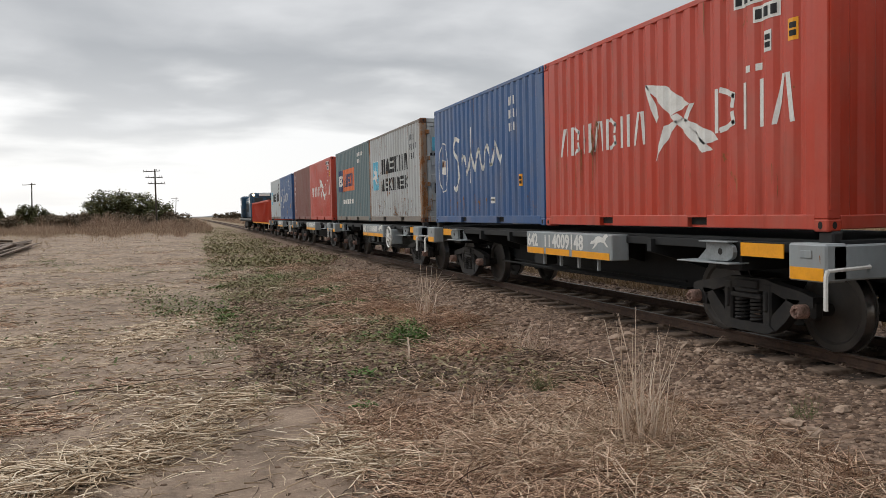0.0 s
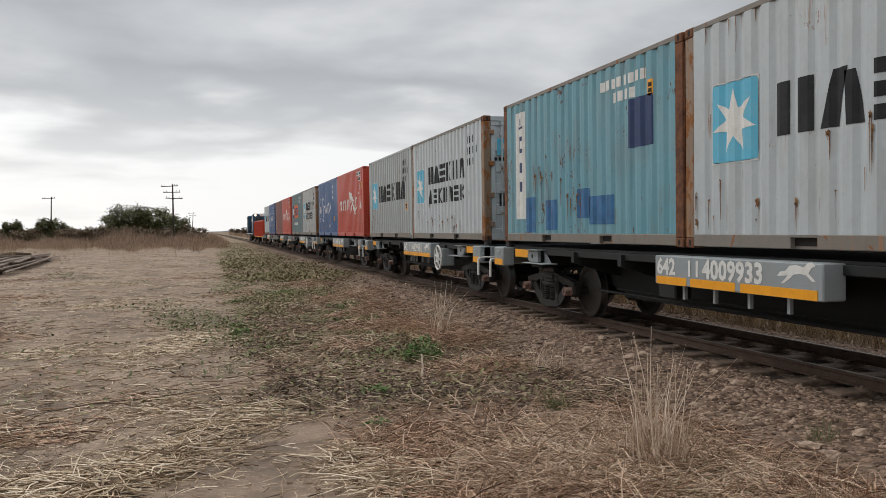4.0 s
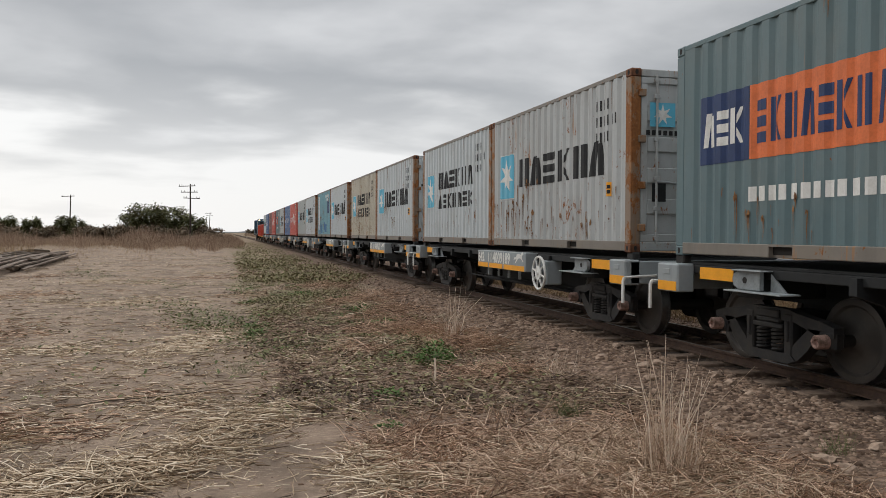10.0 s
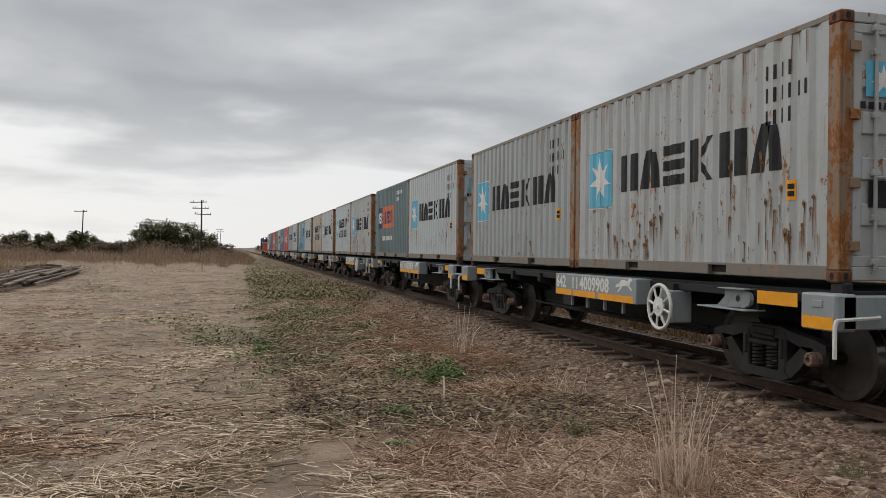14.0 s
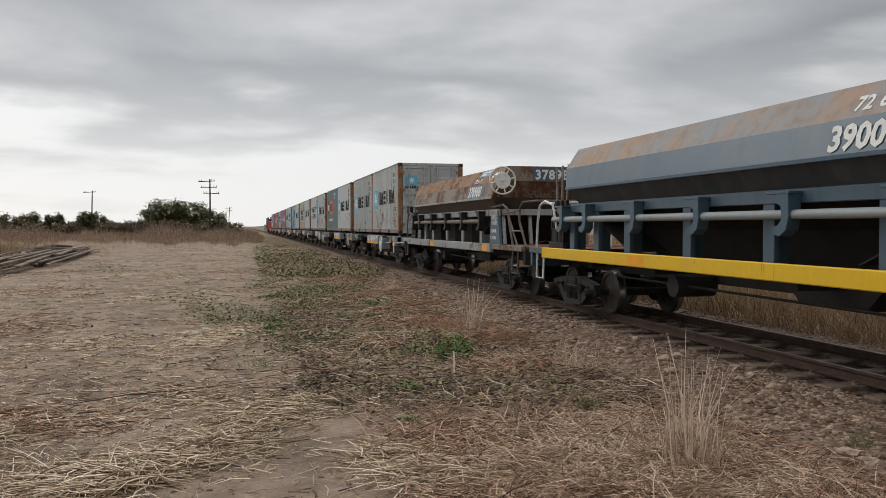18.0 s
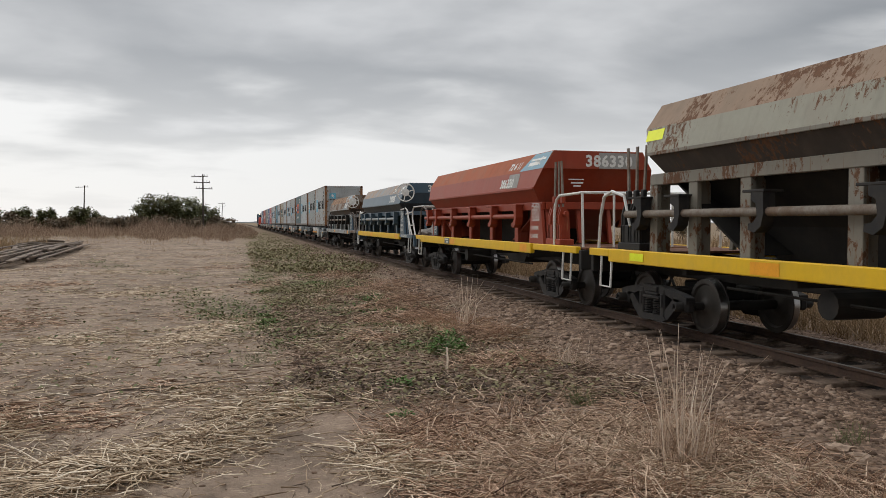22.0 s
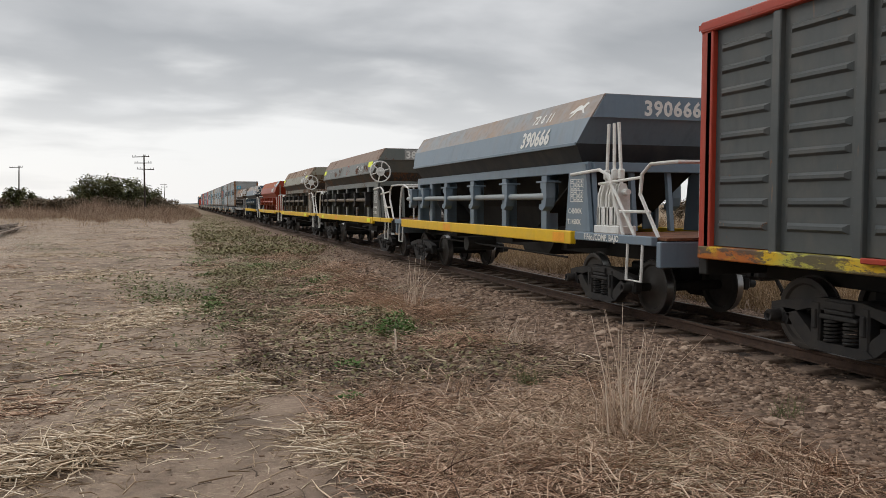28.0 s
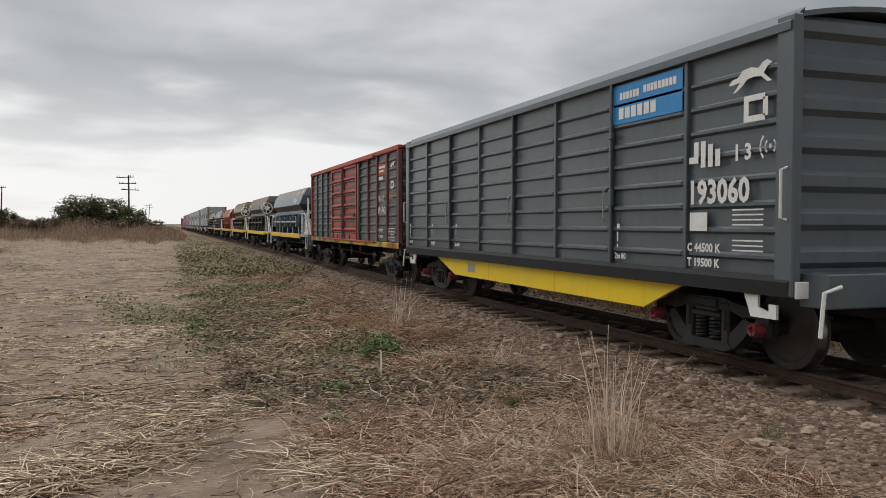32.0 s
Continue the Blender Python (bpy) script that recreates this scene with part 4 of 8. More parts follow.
def running_gear():
    d = {}
    g = Geo()
    g.lathe([(0.085, 0.0), (0.085, 0.07), (0.06, 0.10), (0.042, 0.16), (0.028, 0.26), (0.03, 0.335), (0.055, 0.36), (0.055, 0.42), (0.05, R),
             (-0.055, R + 0.008), (-0.055, R + 0.028), (-0.075, R + 0.022), (-0.075, 0.375), (-0.03, 0.35), (-0.02, 0.20), (-0.055, 0.12), (-0.075, 0.06)], (0, 0, 0), 28)
    d["wheel"] = g.mesh("wheel", True)
    d["tread"] = Geo().lathe([(-0.054, R + 0.009), (0.051, R + 0.001)], (0, 0, 0), 28).mesh("tread", True)
    d["axle"] = Geo().lathe([(-1.02, 0.0), (-1.02, 0.065), (-0.6, 0.065), (-0.45, 0.08), (0.45, 0.08), (0.6, 0.065), (1.02, 0.065), (1.02, 0.0)], (0, 0, 0), 12).mesh("axle", True)
    g = Geo()
    g.lathe([(-0.005, 0.0), (-0.005, 0.030), (-0.03, 0.034), (-0.035, 0.060), (-0.02, 0.072), (0.10, 0.074)], (0, 0, 0), 16)
    for t in range(3):
        a = t * 2.094
        g.lathe([(-0.012, 0.0), (-0.012, 0.010), (0.01, 0.010)], (-0.03, 0.048 * math.cos(a), 0.048 * math.sin(a)), 6)
    d["cap"] = g.mesh("axle_cap", True)
    g = Geo()
    x0, x1 = -0.065, 0.065
    g.prism([(-0.98, 0.575), (-0.80, 0.62), (-0.44, 0.67), (-0.30, 0.705), (0.30, 0.705), (0.44, 0.67), (0.80, 0.62), (0.98, 0.575), (0.98, 0.47), (0.76, 0.47), (0.40, 0.575), (-0.40, 0.575), (-0.76, 0.47), (-0.98, 0.47)], 0, x0, x1)
    for e in (-1, 1):
        g.prism([(e * 0.80, 0.53), (e * 0.62, 0.53), (e * 0.40, 0.335), (e * 0.33, 0.20), (e * 0.36, 0.15), (e * 0.46, 0.175), (e * 0.60, 0.29)], 0, x0, x1)
        g.box(x0 - 0.012, x1, e * 0.25, e * 0.385, 0.17, 0.66, 0.018)
        g.box(x0 - 0.004, x1 + 0.01, e * 0.875 - 0.115, e * 0.875 + 0.115, 0.335, 0.55, 0.035)
        g.prism([(e * 0.70, 0.47), (e * 0.765, 0.47), (e * 0.765, 0.34), (e * 0.73, 0.34)], 0, x0, x1)
        g.box(x0 - 0.03, x0 + 0.01, e * 0.315 - 0.03, e * 0.315 + 0.03, 0.36, 0.58, 0.012)
    g.prism([(-0.44, 0.17), (-0.33, 0.125), (0.33, 0.125), (0.44, 0.17), (0.36, 0.23), (-0.36, 0.23)], 0, x0 - 0.015, x1 + 0.015)
    g.box(x0 - 0.028, x0 + 0.01, -0.19, 0.19, 0.595, 0.685, 0.012)
    d["frame"] = g.mesh("side_frame")
    g = Geo()
    for y in (-0.125, 0.125):
        n = 54
        g.tube([(-0.01 + math.cos(k * 0.7) * 0.082, y + math.sin(k * 0.7) * 0.082, 0.235 + k * 0.0046) for k in range(n)], 0.017, 5)
    g.box(-0.09, 0.08, -0.25, 0.25, 0.48, 0.535, 0.012)
    g.box(-0.085, 0.06, -0.20, 0.20, 0.535, 0.60, 0.02)
    d["spring"] = g.mesh("spring", True)
    g = Geo().box(-0.86, 0.86, -0.2, 0.2, 0.44, 0.66, 0.03)
    g.box(-0.28, 0.28, -0.28, 0.28, 0.60, 0.76, 0.03)
    d["bolster"] = g.mesh("bolster")
    g = Geo()
    for e in (-1, 1):
        g.box(-0.75, 0.75, e * 0.36 - 0.05, e * 0.36 + 0.05, 0.30, 0.40, 0.015)
        for s in (-1, 1):
            g.box(s * 0.53 - 0.05, s * 0.53 + 0.05, e * 0.42 - 0.05, e * 0.42 + 0.05, 0.26, 0.56, 0.015)
    d["brake"] = g.mesh("brake_beam")
    return d


RG = running_gear()


def add_bogie(w, y, cap=M_CAP, k=1.0, half=0.875):
    """k: the size of wheels and frames against those of the flat wagons; half: half the wheelbase."""
    b = part("bogie", RG["bolster"], M_DARK, w, "dusty black cast-steel bogie")
    b.location, b.scale = (0, y, 0), (1, half / 0.875, k)
    for s in (-1, 1):
        f = part("side_frame", RG["frame"], M_BOGIE, b)
        f.location = (s * 0.88, 0, 0)
        if s > 0:
            f.rotation_euler = (0, 0, math.pi)
        part("spring", RG["spring"], M_BOGIE, b).location = (s * 0.88, 0, 0)
    part("brake_beam", RG["brake"], M_DARK, b)
    for e in (-1, 1):
        ax = part("wheelset", RG["axle"], M_DARK, w, "brown steel wheels on an axle")
        ax.location, ax.scale = (0, y + e * half, R * k), (1, k, k)
        for s in (-1, 1):
            wh = part("wheel", RG["wheel"], M_WHEEL, ax)
            wh.location = (s * 0.555, 0, 0)
            if s < 0:
                wh.rotation_euler = (0, 0, math.pi)
            tr = part("tread", RG["tread"], M_TREAD, ax, "bright worn tread")
            tr.location, tr.rotation_euler = wh.location, wh.rotation_euler
            cp = part("axle_cap", RG["cap"], cap, ax, "rusty axle cap")
            cp.location = (s * 1.04, 0, 0)
            if s > 0:
                cp.rotation_euler = (0, 0, math.pi)
        WHEELSETS.append((ax, y + e * half, R * k))


def coupler(w, y, e):
    g = Geo()
    g.box(-0.10, 0.10, min(y, y + e * 0.35), max(y, y + e * 0.35), 0.62, 0.82, 0.02)
    g.box(-0.16, 0.16, min(y + e * 0.35, y + e * 0.58), max(y + e * 0.35, y + e * 0.58), 0.58, 0.88, 0.05)
    part("coupler", g, M_BOGIE, w, "black knuckle coupler")
    h = Geo().tube([(0.35, y, 0.7), (0.36, y + e * 0.2, 0.6), (0.36, y + e * 0.35, 0.42), (0.34, y + e * 0.5, 0.38)], 0.025, 6)
    part("brake_hose", h, M_DARK, w, smooth=True)


def hand_wheel(r=0.285, rim=0.022, depth=0.02, spokes=8, hub=0.13):
    """A cast brake wheel in the y-z plane, its hub towards -x."""
    n = 32
    rim_ = Geo().tube([(0, r * math.cos(2 * math.pi * k / n), r * math.sin(2 * math.pi * k / n)) for k in range(n + 1)], rim, 8)
    boss = Geo().lathe([(0.02, 0.0), (0.02, 0.10), (-0.012, hub), (-0.024, hub - 0.008), (-0.024, 0.035), (-0.05, 0.03), (-0.05, 0.0)], (0, 0, 0), 24)
    out = [("brake_wheel", rim_), ("hub", boss)]
    for k in range(spokes):
        a = 2 * math.pi * (k + 0.3) / spokes
        out.append(("spoke", Geo().tube([(-depth * 0.6, 0.06 * math.cos(a), 0.06 * math.sin(a)), (0, r * math.cos(a), r * math.sin(a))], 0.017, 5)))
    return out


def fit_wheel(w, pieces, at):
    """Sets a brake wheel on its wagon: the rim as the part, hub and spokes under it. at: maps its corners to the wagon."""
    top_ = None
    for name, g in pieces:
        g.v = [at(v) for v in g.v]
        p = part(name, g, M_WHITE, top_ or w, "white cast brake wheel" if top_ is None else "", True)
        top_ = top_ or p
    return top_


def greyhound(w, name, u, v, size, place, mat=M_WHITE):
    return sign(name, moved([HOUND], u, v, size, size), mat, w, place, label="white leaping animal emblem")


def make_flat(k, number):
    w = thing("flat_wagon", "grey steel container flat wagon with yellow-edged plates" + (" and white brake wheel" if k in (-1, 1, 4, 6) else ""), "rail wagon", "flat wagons of the train")
    # deep middle sill, cross bearers and deck
    g = Geo()
    for s in (-1, 1):
        g.prism([(-6.1, 0.72), (-4.2, 0.72), (-2.8, 0.42), (2.8, 0.42), (4.2, 0.72), (6.1, 0.72), (6.1, 1.08), (-6.1, 1.08)], 0, s * 0.36 - 0.03, s * 0.36 + 0.03)
        g.box(s * 0.36 - 0.11, s * 0.36 + 0.11, -6.1, 6.1, 1.08, 1.12)
        g.box(s * 0.36 - 0.11, s * 0.36 + 0.11, -2.8, 2.8, 0.39, 0.42)
    part("middle_sill", g, M_UNDER, w, "deep dark middle sill")
    g = Geo()
    for y in (-3.1, -1.6, 0.0, 1.6, 3.1):
        part("cross_bearer", Geo().prism([(-1.22, 0.94), (-0.4, 0.70), (0.4, 0.70), (1.22, 0.94), (1.22, 1.10), (-1.22, 1.10)], 1, y - 0.05, y + 0.05), M_UNDER, w)
    part("deck", Geo().box(-1.12, 1.12, -6.15, 6.15, 1.12, 1.155, 0.004), M_UNDER, w)
    for s in (-1, 1):
        part("side_sill", Geo().box(s * 1.10, s * 1.16, -5.75, 5.75, 1.02, 1.12, 0.008), M_UNDER, w)
    for e in (-1, 1):
        # bolster with yellow face and end plates
        g = Geo().box(-1.19, 1.19, e * 4.62 - 0.22, e * 4.62 + 0.22, 0.80, 1.12, 0.015)
        part("body_bolster", g, M_UNDER, w)
        for s in (-1, 1):
            for a in (-0.62, 0.62) if s < 0 else ():
                pass
            b = part("jacking_bracket", Geo().prism([(4.35 * e, 0.90), (4.72 * e, 0.90), (4.80 * e, 0.94), (4.82 * e, 1.0), (4.80 * e, 1.06), (4.72 * e, 1.10), (4.35 * e, 1.10)], 0, s * 1.22, s * 1.27), M_LUG, w, "grey lug with a round eye")
            part("bracket_foot", Geo().box(s * 1.10, s * 1.36, e * 3.92, e * 4.86, 0.872, 0.888, 0.004), M_FRAME, b)
            part("bracket_top", Geo().box(s * 1.12, s * 1.32, e * 4.28, e * 4.78, 1.10, 1.112, 0.003), M_FRAME, b)
            part("bracket_rib", Geo().prism([(e * 4.30, 0.888), (e * 4.05, 0.888), (e * 4.30, 1.08)], 0, s * 1.15, s * 1.17), M_LUG, b)
            part("bracket_eye", Geo().tube([(s * 1.274, e * 4.60, 1.0), (s * 1.268, e * 4.60, 1.0)], 0.036, 12), M_DARK, b)
            part("yellow_mark", Geo().box(s * 1.215, s * 1.226, e * 4.88, e * 5.52, 0.965, 1.105), M_AMBER, w, "amber-yellow reflective strip")
            p = part("end_plate", Geo().box(s * 1.14, s * 1.38, e * 5.76, e * 6.24, 0.785, 1.135, 0.02), M_FRAME, w, "grey plate with a yellow foot")
            part("yellow_foot", Geo().box(s * 1.378, s * 1.385, e * 5.79, e * 6.21, 0.80, 0.915), M_AMBER, p)
            part("plate_mark", Geo().box(s * 1.378, s * 1.39, e * 5.93, e * 6.07, 1.0, 1.07, 0.004), M_FRAME, p)
            part("twist_lock", Geo().box(s * 1.07, s * 1.19, e * 5.93, e * 6.12, 1.12, 1.24, 0.02), M_BOGIE, w)
        part("head_stock", Geo().box(-1.3, 1.3, e * 6.06, e * 6.24, 0.80, 1.12, 0.015), M_FRAME, w, "grey head stock")
        coupler(w, e * 6.2, e)
        g = Geo().tube([(-1.42, e * 6.30, 0.90), (-0.95, e * 6.30, 0.92), (-0.9, e * 6.24, 0.92)], 0.018, 6)
        g.tube([(-1.42, e * 6.30, 0.90), (-1.44, e * 6.30, 0.85), (-1.44, e * 6.30, 0.55)], 0.022, 6)
        part("grab_bar", g, M_WHITE, w, "white bent grab bar", True)
        add_bogie(w, e * 4.62)
    # plate with the wagon's number
    p = part("number_plate", Geo().box(-1.12, -1.38, 0.40, -2.45, 0.785, 1.135, 0.012), M_FRAME, w, "long grey plate with a white number and yellow foot")
    for a, b in ((0.36, -0.28), (-0.36, -1.18), (-1.27, -2.38)):
        part("yellow_foot", Geo().box(-1.378, -1.385, a, b, 0.79, 0.885), M_AMBER, p)
    face = lambda u, v: (-1.384, 0.38 - u, v)
    sign("number", moved(words("642", 0.27, 1.0), 0.03, 0.915) + moved(words("11", 0.25, 1.2), 0.66, 0.915) + (moved(words(number, 0.295, 1.0), 0.98, 0.905) if number else rects(*[(1.0 + j * 0.155, 0.93, 1.11 + j * 0.155, 1.1) for j in range(7)])), M_WHITE, p, face, label="white stencilled number")
    greyhound(p, "emblem", 2.22, 0.915, 0.52, face)
    for y in (-0.1, -0.7, -1.3, -1.9):
        part("plate_stay", Geo().box(-1.30, -1.26, y - 0.02, y + 0.02, 0.62, 0.79), M_FRAME, p)
    # brake gear below the deck
    g = Geo().lathe([(-0.35, 0.0), (-0.35, 0.17), (0.35, 0.17), (0.35, 0.0)], (0.2, 0.4, 0.62), 14)
    part("air_tank", g, M_UNDER, w, smooth=True)
    g = Geo()
    g.tube([(-0.6, -3.0, 0.52), (-0.6, 2.8, 0.52)], 0.016, 6)
    g.tube([(-0.7, -3.0, 0.45), (-0.7, 3.2, 0.48)], 0.02, 6)
    g.box(-1.0, -0.75, 0.55, 0.95, 0.55, 0.80, 0.02)
    part("brake_rigging", g, M_UNDER, w)
    if k in (-1, 1, 4, 6):
        hw = fit_wheel(w, hand_wheel(), lambda v: (v[0] - 1.36, v[1] - 3.05, v[2] + 0.80))
        part("wheel_stand", Geo().box(-1.30, -1.0, -3.25, -2.95, 0.60, 1.02, 0.02).tube([(-1.38, -3.05, 0.8), (-1.0, -3.05, 0.8)], 0.03, 8), M_FRAME, hw)
    return place_on_train(w, joint(k))


NUMBERS = {-3: "", -2: "", -1: "", 0: "4009148", 1: "4009981", 2: "4009933", 3: "4009627", 4: "4009189", 5: "4009809", 6: "4009908"}
for wagon_no, wagon_text in NUMBERS.items():
    make_flat(wagon_no, wagon_text)


# ---------------------------------------------------------------- hopper wagons
P_RUSTY = paint("rust-brown hopper paint", (0.20, 0.165, 0.13), 1.05, 0.2, 0.5, 0.6, 1.2, 0.0, 13.0, True)
P_SLATE = paint("slate-blue hopper paint", (0.055, 0.098, 0.135), 0.05, 0.12, 0.14, 0.38)
P_RED = paint("orange-red hopper paint", (0.275, 0.037, 0.012), 0.22, 0.05, 0.12, 0.5)
P_PALE = paint("pale grey rust-stained hopper paint", (0.27, 0.262, 0.205), 0.74, 0.2, 0.40, 0.6, 1.2, 0.0, 15.0, True)
P_MID = paint("dark grey rust-stained hopper paint", (0.125, 0.138, 0.130), 0.45, 0.15, 0.3, 0.45, 1.2, 0.0, 13.0, True)
P_BLUE = paint("blue-grey hopper paint", (0.145, 0.200, 0.250), 0.06, 0.15, 0.16, 0.38)
M_RUSTTOP = paint("rust-dusted top paint", (0.30, 0.175, 0.10), 1.0, 0.2, 0.5, 0.9, 1.0, 0.0, 12.0, True)
M_RUSTGREY = paint("grey rust-dusted top paint", (0.29, 0.205, 0.145), 0.85, 0.2, 0.5, 0.9, 1.0, 0.0, 12.0, True)
M_REDTOP = paint("brown-dusted top paint", (0.27, 0.195, 0.155), 0.55, 0.3, 0.45, 0.9, 1.0, 0.0, 12.0, True)
M_ORANGETOP = paint("dusty orange-red top paint", (0.36, 0.105, 0.050), 0.30, 0.2, 0.35, 0.9)
M_SLATETOP = plain("dusty slate top paint", (0.24, 0.27, 0.285), 0.7, 0, 0.6, 0.9, (0.37, 0.235, 0.15))
M_BLUETOP = plain("dusty blue-grey top paint", (0.28, 0.305, 0.32), 0.8, 0, 0.42, 1.1, (0.36, 0.255, 0.185))
P_WORNSILL = paint("rust-spotted pale grey sill paint", (0.29, 0.305, 0.30), 0.62, 0.2, 0.3, 0.6, 1.0, 0.0, 9.0, True)
M_RAILING = plain("white railing paint", (0.68, 0.68, 0.65), 0.55, 0, 0.2, 8.0, (0.45, 0.40, 0.33))
M_OLDRAIL = plain("dull rusted railing", (0.105, 0.075, 0.058), 0.8, 0, 0.5, 7.0, (0.17, 0.15, 0.13))
P_OLDPOST = paint("rust-eaten grey post paint", (0.20, 0.185, 0.15), 0.92, 0.2, 0.4, 0.6, 1.2, 0.0, 11.0, True)
M_RAGS = plain("grey canvas sacks", (0.32, 0.29, 0.26), 0.95, 0, 0.4, 7.0, (0.14, 0.13, 0.12), 0.8)


P_SKIRT = paint("bright yellow skirt paint", (0.80, 0.56, 0.008), 0.10, 0.04, 0.10, 0.5, 0.5)
P_COVER = paint("dark grey covered-wagon paint", (0.076, 0.096, 0.108), 0.04, 0.16, 0.10, 0.30, 0.9)
P_PANEL = paint("worn dark grey panel paint", (0.060, 0.069, 0.070), 0.24, 0.15, 0.2, 0.42)
P_MAROON = paint("dull maroon worn paint", (0.13, 0.040, 0.032), 0.4, 0.2, 0.4, 0.5)
P_REDBOX = paint("worn red wagon paint", (0.36, 0.034, 0.013), 0.34, 0.10, 0.2)
# belly paints: the undercut's shade is put into both colours, rust into the second
M_BELLYSHADE = paint("belly paint with shade in the colour", (0.030, 0.034, 0.038), 0.1, 0.1, 0.2)
M_SHADERUST = paint("rusted belly paint with shade in the colour", (0.050, 0.040, 0.033), 0.8, 0.05, 0.2, 0.7, 1.0, 0.0, 11.0, True)
M_FADED = plain("faded whitish field", (0.34, 0.34, 0.33), 0.8, 0, 0.3, 8.0, (0.25, 0.23, 0.2))
M_PALEBLUE = plain("faded light blue field", (0.20, 0.36, 0.45), 0.7, 0, 0.25, 5.0, (0.30, 0.32, 0.32))


def layers(levels, cap_top=True, cap_low=True):
    """A bin of stacked oblong rings: (half width, back y, front y, z)."""
    g, vs, fs = Geo(), [], []
    for w, a, b, z in levels:
        vs += [(-w, a, z), (w, a, z), (w, b, z), (-w, b, z)]
    for k in range(len(levels) - 1):
        for j in range(4):
            i = (j + 1) % 4
            fs.append((k * 4 + j, k * 4 + i, k * 4 + 4 + i, k * 4 + 4 + j))
    if cap_low:
        fs.append((3, 2, 1, 0))
    if cap_top:
        n = len(levels) * 4
        fs.append((n - 4, n - 3, n - 2, n - 1))
    return g.add(vs, fs)


def make_hopper(label, y, body, top_mat, top, number, sill=M_YELLOW, rail=M_RAILING, wheel=True, levers_back=False, levers_front=False, limes=False, blue_patch=False, load="", under=None, belly=None):
    w = thing("hopper_wagon", label, "hopper wagon", "hopper wagons of the train")
    under = under or body
    # the bin: dusty sloping shoulders, belly, and the outlets below
    bin_ = part("bin", layers([(1.23, -4.10, 4.42, top - 0.70), (1.13, -4.33, 4.63, top - 0.34)], False, False), body, w, "steel bin with sloping sides")
    # save on the red wagon, the belly colour holds the shade under the bin
    part("bin_belly", layers([(1.02, -3.92, 4.24, top - 1.00), (1.23, -4.10, 4.42, top - 0.70)], False), belly or M_BELLYSHADE, bin_, "undercut belly of the bin")
    g = layers([(1.13, -4.33, 4.63, top - 0.34), (0.92, -4.36, 4.58, top), (0.86, -4.30, 4.52, top), (0.84, -4.2, 4.4, top - 0.25)], True, False)
    part("bin_shoulder", g, top_mat, bin_, "dust-covered sloping shoulder")
    rim = Geo()
    for s in (-1, 1):
        rim.box(s * 1.225, s * 1.245, -4.09, 4.41, top - 0.73, top - 0.68, 0.005)
        rim.box(s * 1.0, s * 1.07, -4.16, 4.60, top - 1.12, top - 0.965, 0.008)
    for y0 in (-4.16, 4.60):
        rim.box(-0.998, 0.998, y0 - 0.05, y0 + 0.05, top - 1.11, top - 0.97, 0.008)
    part("bin_edge", rim, body if body not in (P_PALE, P_RUSTY) else under, bin_)
    part("bin_end", Geo().prism([(-0.90, top - 0.01), (0.90, top - 0.01), (1.11, top - 0.34), (-1.11, top - 0.34)], 1, -4.345, -4.368), body, bin_)
    z = top - 1.0
    # the recess's shade is put into the chute's near-black colour
    g = layers([(0.25, -2.3, 2.6, 0.78), (0.42, -2.9, 3.2, 1.45), (0.90, -3.85, 4.15, z)], True, True)
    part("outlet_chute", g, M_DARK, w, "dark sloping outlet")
    for s in (-1, 1):
        post = [4.55, 3.55, 2.45, 0.75, -0.95, -2.65]
        for k, py in enumerate(post):
            p = part("side_post", Geo().box(s * 0.985, s * 1.055, py - 0.10, py + 0.10, 1.08, z + 0.02, 0.006), under, w)
            part("post_web", Geo().box(s * 0.80, s * 0.985, py - 0.012, py + 0.012, 1.08, z + 0.02), under, p)
        part("sill", Geo().box(s * 1.14, s * 1.23, -3.95, 5.60, 0.905, 1.10, 0.012), sill, w, "long side sill")
        # pipe of the outlet gear, in brackets
        pipe = part("gear_pipe", Geo().tube([(s * 1.16, 5.15, 1.62), (s * 1.16, -2.95, 1.62)], 0.052, 10), under if body is P_RED else (M_PIPE if body in (P_PALE, P_MID, P_RUSTY) else M_FRAME), w, "long pipe of the outlet gear", True)
        for by in (4.75, 3.75, 2.05, 0.35, -1.35, -2.95):
            hook = [(by - 0.16, 1.84), (by + 0.05, 1.84), (by + 0.05, 1.75), (by - 0.04, 1.71), (by - 0.06, 1.57), (by + 0.01, 1.50), (by + 0.09, 1.49), (by + 0.10, 1.42), (by - 0.02, 1.39), (by - 0.13, 1.46), (by - 0.17, 1.60)]
            part("pipe_bracket", Geo().prism(hook, 0, s * 1.08, s * 1.235).box(s * 0.98, s * 1.24, by - 0.18, by + 0.20, 1.835, 1.865, 0.005), under if body in (P_RED, P_BLUE, P_SLATE) else M_BOGIE, pipe)
        panel = part("end_panel", Geo().prism([(-3.62, z), (-4.12, z), (-4.28, 1.08), (-3.50, 1.08)], 0, s * 1.03, s * 1.09), (P_SLATE if s < 0 else P_OLDPOST) if body is P_RUSTY else under, w, "side plate with load marks")
        for e, y0 in ((1, 4.6), (-1, -4.12)):
            part("end_post", Geo().prism([(y0, z), (y0 - e * 0.10, z), (y0 + e * 0.05, 1.1), (y0 + e * 0.15, 1.1)], 0, s * 0.92, s * 1.0), under, w)
            part("end_post", Geo().prism([(y0, z), (y0 - e * 0.08, z), (y0 + e * 0.05, 1.1), (y0 + e * 0.13, 1.1)], 0, s * 0.28, s * 0.35), under, w)
